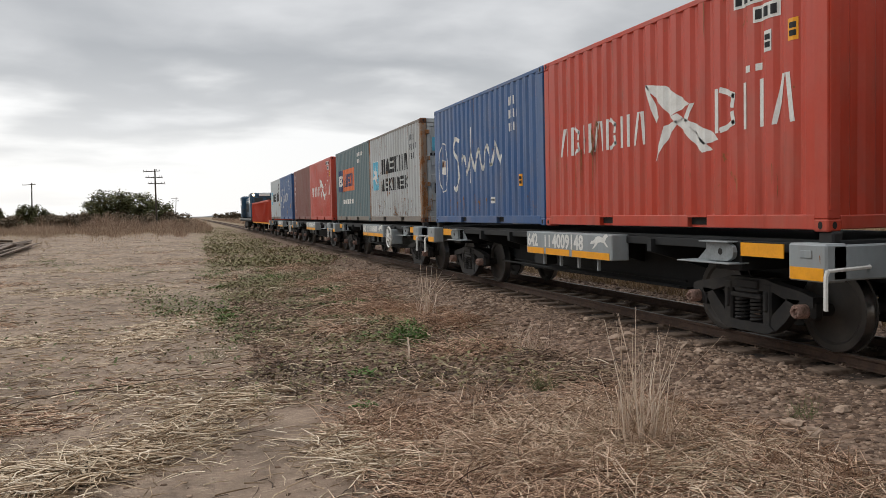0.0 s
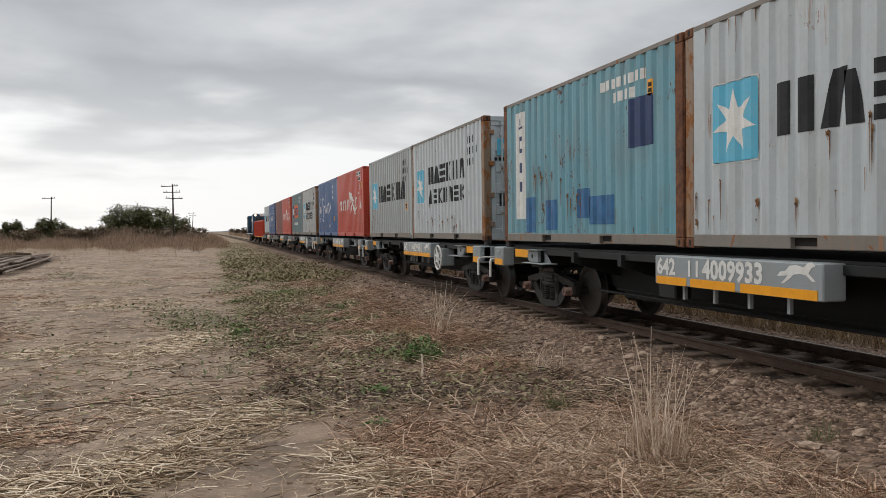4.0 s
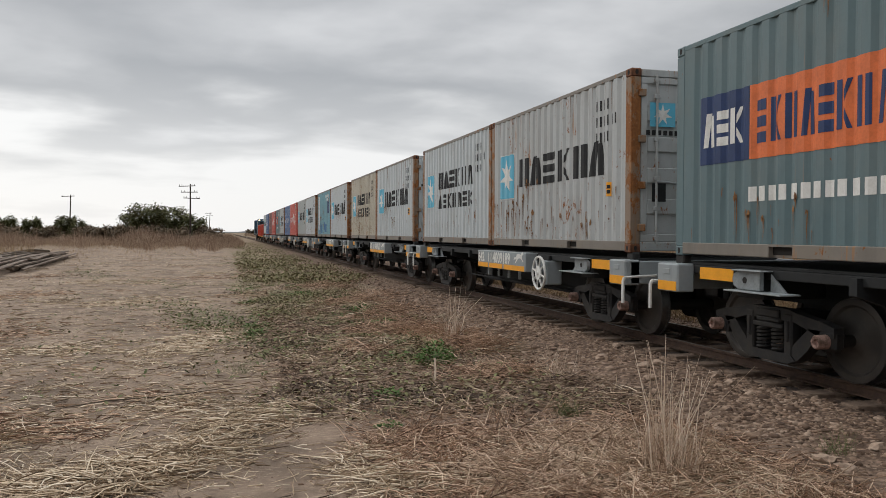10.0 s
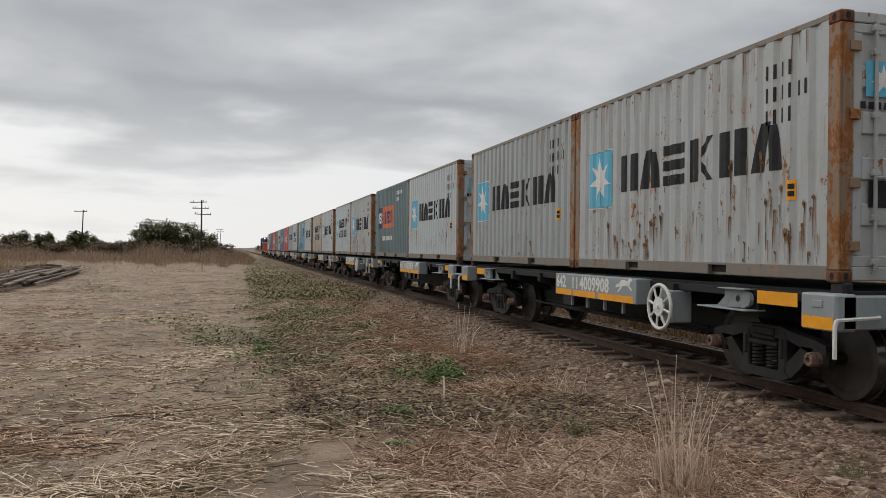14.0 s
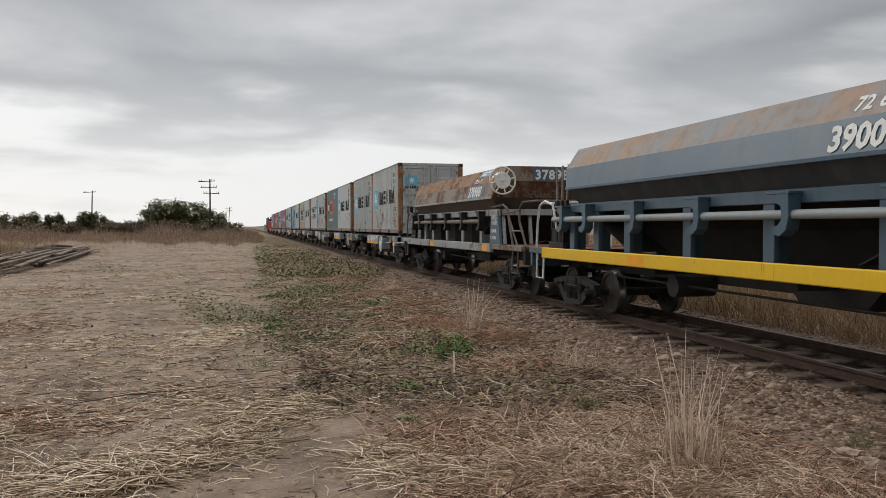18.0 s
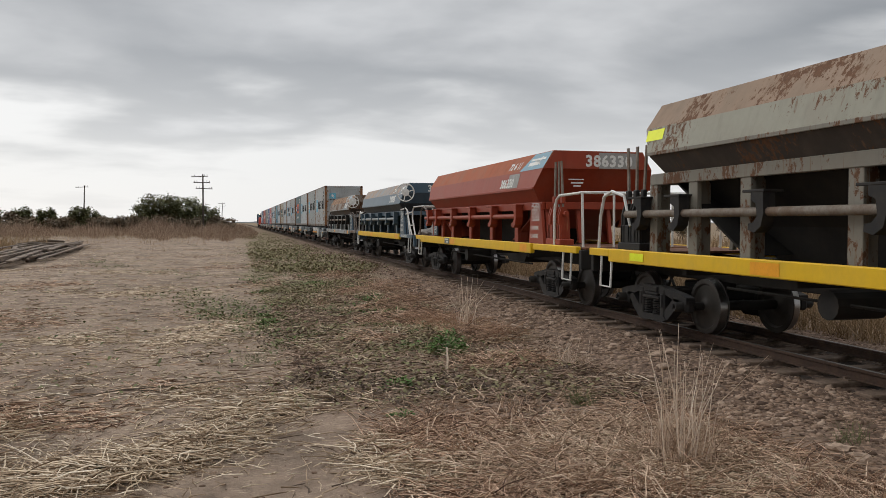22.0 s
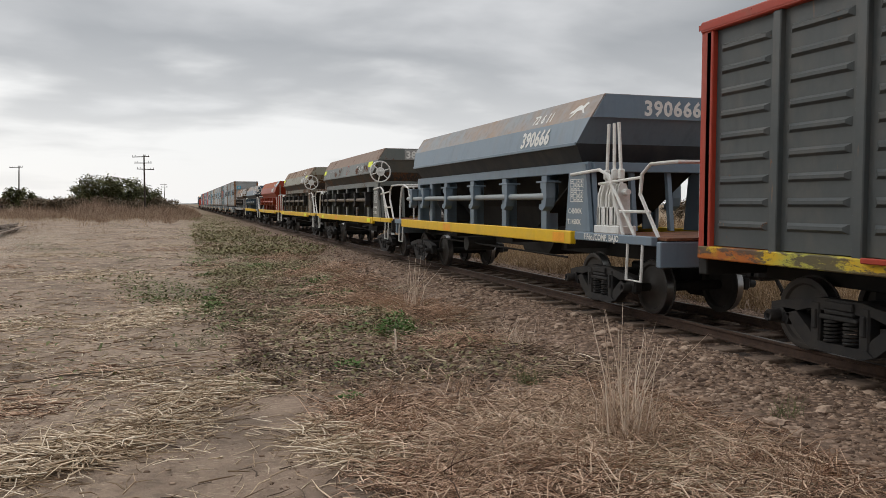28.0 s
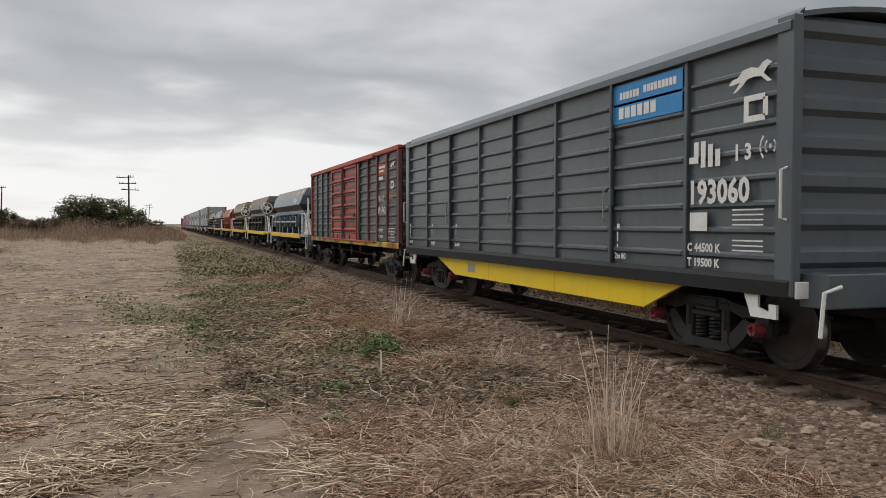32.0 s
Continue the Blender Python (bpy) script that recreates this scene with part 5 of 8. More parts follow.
    for e, y0 in ((1, 4.26), (-1, -3.95)):
        g = Geo().prism([(y0, z), (y0 - e * 1.7, 1.12), (y0 - e * 1.75, 1.12), (y0 - e * 0.06, z)], 0, -0.98, 0.98)
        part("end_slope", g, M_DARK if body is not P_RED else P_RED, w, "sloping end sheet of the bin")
    # underframe and platforms
    g = Geo()
    for s in (-1, 1):
        g.box(s * 0.32, s * 0.42, -6.1, 6.2, 0.70, 1.02, 0.01)
    for py in (-3.6, -1.5, 1.5, 3.6):
        g.box(-1.14, 1.14, py - 0.06, py + 0.06, 0.82, 1.02, 0.01)
    part("underframe", g, M_DARK, w, "black underframe")
    g = Geo().lathe([(-0.3, 0.0), (-0.3, 0.15), (0.3, 0.15), (0.3, 0.0)], (-0.75, 1.1, 0.68), 12)
    g.tube([(-0.9, 3.0, 0.7), (-0.9, -3.2, 0.66)], 0.018, 6)
    g.prism([(-2.2, 0.92), (-1.9, 0.62), (-0.9, 0.62), (-0.6, 0.92)], 0, -0.6, 0.6)
    part("brake_gear", g, M_DARK, w)
    for e, a, b in ((1, 4.75, 6.28), (-1, -4.2, -6.25)):
        deck = part("platform", Geo().box(-1.12, 1.12, a, b, 1.05, 1.085, 0.004), M_RUST, w, "worn steel platform")
        for s in (-1, 1):
            lo, hi = (5.62, 6.3) if e > 0 else (-4.05, -6.08)
            part("platform_edge", Geo().box(s * 1.13, s * 1.22, lo, hi, 0.98, 1.095, 0.01), body if body in (P_BLUE, P_SLATE) or (e < 0 and body is P_RUSTY) else sill, deck)
        part("head_stock", Geo().box(-1.2, 1.2, b - e * 0.10, b, 0.72, 1.04, 0.012), body if body is P_SLATE or body is P_BLUE else M_DARK, deck)
        coupler(w, b - e * 0.05, e)
        for s in (-1, 1):
            g = Geo()
            g.tube([(s * 1.2, b - e * 0.75, 1.0), (s * 1.22, b - e * 0.75, 0.52), (s * 1.22, b - e * 0.40, 0.52), (s * 1.2, b - e * 0.40, 1.0)], 0.02, 6)
            part("foot_step", g, rail, deck, smooth=True)
        # railing round the platform
        for s in (-1, 1):
            q = 1.10
            g = Geo()
            if e < 0 and body is P_RED:
                g.tube([(s * q, -4.85, 1.08), (s * q, -4.85, 1.72), (s * q, -4.92, 1.9), (s * q, -5.08, 1.98), (s * q, -6.0, 2.0), (s * (q - 0.15), -6.12, 2.0), (0, -6.12, 2.0)], 0.025, 7)
                g.tube([(s * q, -6.05, 2.0), (s * q, -6.1, 1.08)], 0.022, 6)
                g.tube([(s * 0.55, -6.12, 2.0), (s * 0.55, -6.12, 1.08)], 0.02, 6)
            elif e < 0:
                g.tube([(s * q, -3.7, 1.94), (s * q, -4.55, 1.98), (s * q, -4.85, 1.88), (s * q, -5.0, 1.5), (s * q, -5.22, 1.08)], 0.025, 7)
                g.tube([(s * q, -4.75, 1.93), (s * q, -5.5, 1.08)], 0.022, 7) if s < 0 else None
                g.tube([(s * q, -6.05, 1.08), (s * q, -5.62, 1.62), (s * q, -5.66, 1.88), (s * q, -5.85, 2.0), (s * (q - 0.2), -6.12, 2.02), (0, -6.12, 2.02)], 0.025, 7)
                g.tube([(s * q, -4.55, 1.78), (s * q, -5.64, 1.84)], 0.02, 6)
                g.tube([(s * q, -5.12, 1.40), (s * q, -5.85, 1.40)], 0.02, 6)
                g.tube([(s * 0.55, -6.12, 2.02), (s * 0.55, -6.12, 1.08)], 0.02, 6)
            else:
                g.tube([(s * q, 5.35, 1.9), (s * q, 5.75, 1.98), (s * q, 6.02, 1.9), (s * q, 6.14, 1.6), (s * q, 6.2, 1.08)], 0.025, 7)
                g.tube([(s * q, 6.05, 1.86), (s * (q - 0.1), 6.2, 1.95), (0, 6.2, 1.98)], 0.022, 7)
                g.tube([(s * q, 5.35, 1.9), (s * q, 5.15, 1.45)], 0.022, 6)
                g.tube([(s * 0.5, 6.2, 1.98), (s * 0.5, 6.2, 1.08)], 0.02, 6)
            part("railing", g, M_OLDRAIL if body is P_RED and e > 0 else rail, deck, "white tube railing" if rail is M_RAILING and not (body is P_RED and e > 0) else "rusty tube railing", True)
        add_bogie(w, e * 4.55 + 0.22, M_BOGIE, 0.86, 0.815)
    if wheel:
        g = hand_wheel(0.30, 0.021, 0.02, 8, 0.185) if body is P_RUSTY else hand_wheel(0.30, 0.021, 0.02, 6, 0.13)
        hz = top - (0.34 if top < 3 else 0.70)
        hw = fit_wheel(w, g, lambda v: (v[1] - 1.10, v[0] - 4.50, v[2] + hz))
        g = Geo().tube([(-1.10, -4.5, hz), (-1.10, -4.2, hz)], 0.03, 8)
        for k in range(10):
            a = hz - 0.30 - k * 0.055
            n = 8
            g.tube([(-1.12 + 0.012 * math.cos(t), -4.46 + (0.012 * math.sin(t) if k % 2 else 0), a + 0.03 * math.sin(t)) for t in [2 * math.pi * i / n for i in range(n + 1)]], 0.007, 4)
        part("brake_chain", g, M_DARK, hw)
    for on, e, y0 in ((levers_back, -1, -4.75), (levers_front, 1, 5.2)):
        if on:
            gear = P_RED if body is P_RED else (M_RAILING if body is P_BLUE else M_BOGIE)
            st = part("lever_stand", Geo().box(-1.10, -0.82, y0 - 0.34, y0 + 0.34, 1.09, 1.20, 0.01).box(-1.08, -1.04, y0 - 0.30, y0 + 0.30, 1.20, 1.46, 0.008), gear, w, "stand of the outlet levers")
            part("lever_shaft", Geo().tube([(-0.97, y0 - 0.36, 1.66), (-0.97, y0 + 0.36, 1.66)], 0.045, 8), gear, st, smooth=True)
            for k, tilt in ((-0.20, 0.10), (0.0, 0.02), (0.22, -0.05)):
                part("lever_bracket", Geo().prism([(-0.86, 1.2), (-1.08, 1.2), (-1.08, 1.62), (-1.03, 1.78), (-0.94, 1.78), (-0.88, 1.62)], 1, y0 + k - 0.055, y0 + k - 0.02).prism([(-0.86, 1.2), (-1.08, 1.2), (-1.08, 1.62), (-1.03, 1.78), (-0.94, 1.78), (-0.88, 1.62)], 1, y0 + k + 0.02, y0 + k + 0.055), gear, st)
                part("lever", Geo().prism([(y0 + k - 0.028, 1.66), (y0 + k + 0.028, 1.66), (y0 + k + 0.024 - e * tilt, 2.62), (y0 + k - 0.024 - e * tilt, 2.62)], 0, -0.985, -0.96), M_RAILING if body is P_BLUE else M_PIPE, st, "upright steel lever")
                part("lever_boot", Geo().box(-1.01, -0.94, y0 + k - 0.045 - e * tilt * 0.2, y0 + k + 0.045 - e * tilt * 0.2, 1.84, 1.98, 0.012), gear, st)
    # marks
    slope = lambda u, v: (-1.13 - (top - 0.34 - v) / 0.36 * 0.10 - 0.006, -u, v)
    high = lambda u, v: (-1.13 + (v - top + 0.34) / 0.34 * 0.21 - 0.006, -u, v)
    white = M_WHITE
    ez = lambda u, v: (u, -4.374, v)
    lift = lambda f, d=0.004: (lambda u, v: tuple(Vector(f(u, v)) - Vector((d, 0, 0))))
    if body is P_MID:
        # half-rusted marks on the dark grey bin
        sign("number", moved(words("72 6 11", 0.25, 1.25), 1.55, top - 0.60), white, bin_, slope, label="white stencilled number")
        for a in ((-3.35, -3.0), (-2.85, -2.5)):
            sign("chalk_mark", ribbon([(a[0], top - 0.74), (a[0], top - 0.42), (a[1], top - 0.45), (a[0], top - 0.58), (a[1], top - 0.72)], 0.03), M_FADED, bin_, slope, label="faded white brush strokes")
        for u0, v0, q, m_ in ((-0.95, top - 0.52, 0.15, M_FADED), (0.1, top - 0.50, 0.15, P_REDBOX)):
            ring = [(u0 + q * 1.1 * math.cos(t), v0 + q * math.sin(t)) for t in [k * math.pi / 8 + 0.6 for k in range(16)]]
            sign("chalk_mark", ribbon(ring, 0.028), m_, bin_, slope, label="sprayed ring")
        sign("chalk_mark", ribbon([(-1.05, top - 0.46), (-0.98, top - 0.38), (-0.92, top - 0.52), (-0.85, top - 0.40), (-0.80, top - 0.52)], 0.022), M_FADED, bin_, slope, label="faded white brush strokes")
        rr = random.Random(2)
        for u0, v0, n in ((1.75, -0.55, 14), (2.95, -0.52, 9), (-2.1, -0.58, 6), (-1.2, -0.52, 4)):
            blots = []
            for _ in range(n):
                a, b, q = u0 + rr.gauss(0, 0.14), top + v0 + rr.gauss(0, 0.05), rr.uniform(0.03, 0.09)
                blots.append([(a + q * rr.uniform(0.5, 1.3) * math.cos(t), min(top - 0.345, max(top - 0.69, b + q * rr.uniform(0.5, 1.3) * math.sin(t)))) for t in [k * math.pi / 4 for k in range(8)]])
                blots.append([(a - 0.012, b), (a + 0.012, b), (a + 0.004, max(top - 0.69, b - q * 3)), (a - 0.006, max(top - 0.69, b - q * 3))])
            tagged(sign("rust_patch", blots, M_RUST, bin_, lift(slope, 0.003), label="dark red rust broken through the paint"), kind="stuff")
    elif number:
        size = 0.36 if body in (P_SLATE, P_BLUE, P_RUSTY) else 0.27
        if body in (P_RED, P_PALE):
            sign("faded_field", rects((2.5 if body is P_RED else 1.95, top - 0.66, 3.15, top - 0.37)), M_FADED, bin_, slope, label="faded whitish field")
        sign("number", moved(words(number, size, 1.0), 2.05, top - 0.64, 1, 0.95), white, bin_, lift(slope), label="white stencilled number")
        if body is P_RUSTY:
            sign("paint_patch", rects((1.98, top - 0.68, 3.30, top - 0.36)), P_SLATE, bin_, slope, label="slate painted field")
            sign("paint_patch", rects((-0.34, top - 0.325, 0.86, top - 0.02)), P_SLATE, bin_, lambda u, v: (u, -4.371, v), label="slate painted field")
            sign("number", moved(words("72 6 11", 0.17, 1.1), 2.3, top - 0.31, 1, 0.9), white, bin_, high, label="white stencilled number")
        else:
            sign("number", moved(words("72 6 11", 0.22, 1.1), 2.25, top - 0.27, 1, 0.9), white, bin_, high, label="white stencilled number")
    if number:
        if body in (P_RED, P_PALE, P_MID):
            sign("faded_field", rects((0.0 if body is P_RED else -0.32, top - 0.33, 0.78, top - 0.03)), M_FADED, bin_, lambda u, v: (u, -4.371, v), label="faded whitish field")
        sign("number", moved(words(number, 0.30, 1.1), -0.28, top - 0.29), white, bin_, ez, label="white stencilled number")
        if body is P_RED:
            sign("small_mark", rects((-0.55, top - 0.62, -0.30, top - 0.59), (-0.5, top - 0.68, -0.35, top - 0.65), (-0.6, top - 0.55, -0.28, top - 0.53)), white, bin_, lambda u, v: (u, -4.31, v))
        if top < 3.1:
            greyhound(bin_, "emblem", 3.55, top - 0.30, 0.5, high)
    if body in (P_MID, P_PALE):
        sign("mark", moved(words("5", 0.15), 3.70, 0.94), M_BLACK, w, lambda u, v: (-1.236, -u, v))
        sign("mark", moved(words("7", 0.13), 5.0, 0.985), M_BLACK, w, lambda u, v: (-1.226, -u, v))
    if body in (P_SLATE, P_BLUE):
        sign("load_mark", moved(words("F.Fdo./COMP. BAJO", 0.115), 4.35, 1.0), white, w, lambda u, v: (-1.226, -u, v))
    if blue_patch and body is P_RUSTY:
        sign("paint_patch", [[(2.45, top - 0.16), (3.35, top - 0.16), (3.42, top - 0.01), (2.52, top - 0.01)]], M_PALEBLUE, bin_, high, label="light blue painted field")
        sign("mark", rects((2.6, top - 0.07, 3.25, top - 0.04), (2.6, top - 0.13, 2.95, top - 0.09)), white, bin_, lambda u, v: tuple(Vector(high(u, v)) - Vector((0.004, 0, 0))))
    elif blue_patch:
        sign("paint_patch", [[(3.05, top - 0.335), (4.33, top - 0.335), (4.35, top - 0.01), (3.45, top - 0.01)]], M_PALEBLUE, bin_, high, label="light blue painted field")
        sign("mark", moved(rects((3.42, top - 0.15, 4.2, top - 0.11), (3.42, top - 0.25, 3.95, top - 0.18)), 0, 0), white, bin_, lambda u, v: tuple(Vector(high(u, v)) - Vector((0.004, 0, 0))))
    face = lambda u, v: (-1.094, -u, v)
    if load:
        sign("load_mark", moved(words("C.45000K", 0.105), 3.6, 1.36) + moved(words("T." + load + "K", 0.105), 3.58, 1.20), white, w, face)
        sign("load_table", rects(*[(3.66, 1.53 + k * 0.055, 4.06, 1.54 + k * 0.055) for k in range(7)], *[(3.66 + k * 0.1, 1.53, 3.67 + k * 0.1, 1.87) for k in range(5)], *[(3.69 + j * 0.1, 1.55 + k * 0.055, 3.74 + j * 0.1, 1.572 + k * 0.055) for j in range(4) for k in range(6) if (j * 5 + k * 3) % 4]), white, w, face)
    if body in (P_RUSTY, P_RED):
        crest = part("crest_panel", Geo().box(-1.05, -1.09, 4.02, 4.42, 1.12, 1.62, 0.006), P_SLATE, w, "dark panel with a round white emblem")
        ring = [(-4.22 + 0.13 * math.cos(t), 1.36 + 0.16 * math.sin(t)) for t in [k * math.pi / 10 for k in range(21)]]
        sign("emblem", ribbon(ring, 0.03), white, crest, lambda u, v: (-1.094, -u, v))
        sign("emblem", rects((-4.29, 1.29, -4.15, 1.32), (-4.27, 1.35, -4.17, 1.38), (-4.25, 1.41, -4.19, 1.47)), white, crest, lambda u, v: (-1.094, -u, v))
        tagplate = part("dark_plate", Geo().box(-1.231, -1.236, 2.12, 2.62, 0.93, 1.085), P_SLATE, w, "dark plate with white lettering")
        if body is P_RUSTY:
            sign("load_mark", moved(words("SALIO DE 771", 0.065), -2.60, 1.02) + moved(words("EL  05 16", 0.075), -2.60, 0.945), white, tagplate, lambda u, v: (-1.238, -u, v))
        else:
            sign("load_mark", rects((-2.58, 1.03, -2.2, 1.06), (-2.45, 0.955, -2.25, 1.0)), white, tagplate, lambda u, v: (-1.238, -u, v))
    out = lambda u, v: (-1.234, -u, v)
    for q in ((-2.1, 0.93, -1.6, 1.07), (3.35, 0.93, 3.75, 1.07)):
        sign("amber_mark", rects(q), M_AMBER, w, out)
    if limes:
        sign("reflector", rects((3.22, top - 0.52, 3.75, top - 0.36)), M_LIME, bin_, slope, label="yellow-green reflective strip")
        sign("reflector", rects((-4.55, top - 0.52, -4.1, top - 0.37)), M_LIME, bin_, slope, label="yellow-green reflective strip")
        for q in ((3.3, 0.95, 3.75, 1.06), (-4.9, 0.95, -4.5, 1.06)):
            sign("reflector", rects(q), M_LIME, w, lambda u, v: (-1.237, -u, v), label="yellow-green reflective strip")
    return place_on_train(w, y)


make_hopper("rust-brown ballast hopper wagon with a white brake wheel", -81.3, P_RUSTY, M_RUSTTOP, 2.86, "378988", P_WORNSILL, M_OLDRAIL, True, False, True, False, True, "15200", P_WORNSILL, M_SHADERUST)
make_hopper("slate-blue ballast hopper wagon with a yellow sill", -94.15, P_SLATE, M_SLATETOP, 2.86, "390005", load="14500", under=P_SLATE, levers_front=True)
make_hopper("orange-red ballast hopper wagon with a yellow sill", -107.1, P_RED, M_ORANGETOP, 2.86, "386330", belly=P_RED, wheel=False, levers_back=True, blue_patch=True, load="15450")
make_hopper("pale grey rust-stained hopper wagon with a yellow sill", -120.0, P_PALE, M_RUSTGREY, 3.14, "391102", levers_front=True, limes=True, belly=M_SHADERUST, under=P_OLDPOST)
make_hopper("dark grey rust-stained hopper wagon with a yellow sill", -132.95, P_MID, M_REDTOP, 3.14, "380390", levers_front=True, limes=True, belly=M_SHADERUST, load="15200")
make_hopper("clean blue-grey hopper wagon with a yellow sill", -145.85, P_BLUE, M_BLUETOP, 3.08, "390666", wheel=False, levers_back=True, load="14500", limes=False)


def sacks(y):
    s = thing("sack_pile", "crumpled grey canvas sacks on the wagon platform", "sacks")
    r = random.Random(6)
    for k in range(5):
        me = bpy.data.meshes.new("sack")
        bm = bmesh.new()
        bmesh.ops.create_icosphere(bm, subdivisions=3, radius=1.0)
        for v in bm.verts:
            n = noise.noise(v.co * 2.2 + Vector((k * 5, 0, 0))) * 0.25 + noise.noise(v.co * 6 + Vector((k, 3, 0))) * 0.10
            v.co = v.co * (1 + n)
            v.co = Vector((v.co.x * 0.26, v.co.y * 0.24, max(-0.06, v.co.z * 0.13)))
        bm.to_mesh(me)
        bm.free()
        p = part("sack", me, M_RAGS, s)
        p.location = (-0.35 + r.uniform(-0.25, 0.5), r.uniform(-0.25, 0.25), 0.06 + 0.06 * (k > 2))
    place_on_train(s, y, 1.09)


sacks(-99.65)
sacks(-140.6)


# ---------------------------------------------------------------- covered wagons
DOOR_RIBS = (1.345, 1.72, 2.12, 2.53, 2.93)


def worn_red(name, banded):
    """Red paint worn through to dark grey; on the door sheets it is left in broad bands between the ribs."""
    m = Nodes(name, 0.5)
    big, fine, run = m.noise(1.6, 6, 0.68, (1, 0.7, 1.8)), m.noise(12, 5, 0.65), m.noise(7, 6, 0.7, (1, 0.25, 1.3))
    x, y, z = m.split()
    if banded:
        way = m.op("FRACT", m.op("DIVIDE", m.op("SUBTRACT", z, 1.345), 0.398), 0)
        band = m.op("SUBTRACT", 1.0, m.op("MULTIPLY", m.op("ABSOLUTE", m.op("SUBTRACT", way, 0.45), 0), 4.2))
        band = m.op("MULTIPLY", m.op("MAXIMUM", band, m.step(z, 1.30, 1.24)), 0.62)
    else:
        band = m.op("MULTIPLY", fine, 0.8)
    wear = m.op("ADD", band, m.op("ADD", m.op("MULTIPLY", m.op("SUBTRACT", big, 0.5), 1.1), m.op("MULTIPLY", m.op("SUBTRACT", run, 0.5), 0.9)))
    red = m.mix(m.step(fine, 0.4, 0.7, 0, 0.35), (0.42, 0.036, 0.012), (0.22, 0.028, 0.013))
    grey = m.mix(m.step(run, 0.4, 0.65), (0.042, 0.048, 0.050), (0.090, 0.075, 0.072))
    c = m.mix(m.step(wear, 0.12, 0.55) if banded else m.step(wear, 0.10, 0.40), grey, red)
    m.bump(fine, 0.2, 0.01)
    return m.done(c)


def worn_sill():
    """A side sill whose yellow has chipped to lime, red and dark steel."""
    m = Nodes("chipped yellow sill paint", 0.7)
    a, b, f = m.noise(2.2, 7, 0.7, (1, 0.35, 1)), m.noise(5.0, 8, 0.75, (1, 0.3, 1), 4.0), m.noise(26, 5, 0.7)
    c = m.mix(m.step(a, 0.40, 0.62), (0.58, 0.36, 0.012), (0.40, 0.38, 0.06))
    c = m.mix(m.step(m.noise(1.1, 5, 0.6, (1, 0.4, 1), 9.0), 0.56, 0.62, 0, 0.8), c, (0.33, 0.045, 0.016))
    c = m.mix(m.step(b, 0.50, 0.56, 0, 0.9), c, (0.075, 0.058, 0.04))
    c = m.mix(m.step(f, 0.55, 0.72, 0, 0.6), c, (0.05, 0.04, 0.03))
    m.bump(b, 0.5, 0.02)
    return m.done(c)


P_REDDOOR = worn_red("worn red door paint", True)
P_REDRIB = worn_red("chipped red rib paint", False)
P_SILLWORN = worn_sill()


def ribbed_panel(a, b, z0, z1, levels, depth=0.03, x=-1.19):
    """A sheet between two posts with pressed horizontal ribs."""
    return Geo().box(x, x + 0.05, a, b, z0, z1)


def ribs_on(p, a, b, levels, depth, x, mat, gap=0.03, half=0.05):
    """Pressed ribs with tapering ends, each a part of its panel."""
    for z in levels:
        i, o = half * 0.36, half
        vs = [(x + 0.002, y, z + q) for y in (a + gap, b - gap) for q in (-o, o)] + [(x - depth, y, z + q) for y in (a + gap + 0.05, b - gap - 0.05) for q in (-i, i)]
        fs = [(0, 2, 6, 4), (1, 5, 7, 3), (4, 6, 7, 5), (0, 4, 5, 1), (2, 3, 7, 6)]
        part("rib", Geo().add(vs, fs), mat, p)


def box_end(w, y, e, z0, z1, mat, levels):
    p = part("end_wall", Geo().box(-1.18, 1.18, y, y - e * 0.05, z0, z1), mat, w, "end wall with deep horizontal ribs")
    for z in levels:
        part("rib", Geo().prism([(y - e * 0.002, z - 0.11), (y + e * 0.055, z - 0.05), (y + e * 0.055, z + 0.05), (y - e * 0.002, z + 0.11)], 0, -1.12, 1.12), mat, p)
    return p


def arched_roof(w, half, length, z, rise, mat):
    n = 8
    pts = [(-half + 2 * half * k / n, z + rise * (1 - ((k - n / 2) / (n / 2)) ** 2)) for k in range(n + 1)]
    out = pts + [(p, q - 0.05) for p, q in reversed(pts)]
    r = part("roof", Geo().prism(out, 1, -length / 2, length / 2), mat, w, "low arched roof")
    g = Geo()
    k = -length / 2 + 0.4
    while k < length / 2:
        g.prism([(p, q + 0.012) for p, q in pts] + [(p, q) for p, q in reversed(pts)], 1, k, k + 0.05)
        k += 0.8
    part("roof_seam", g, mat, r)
    return r


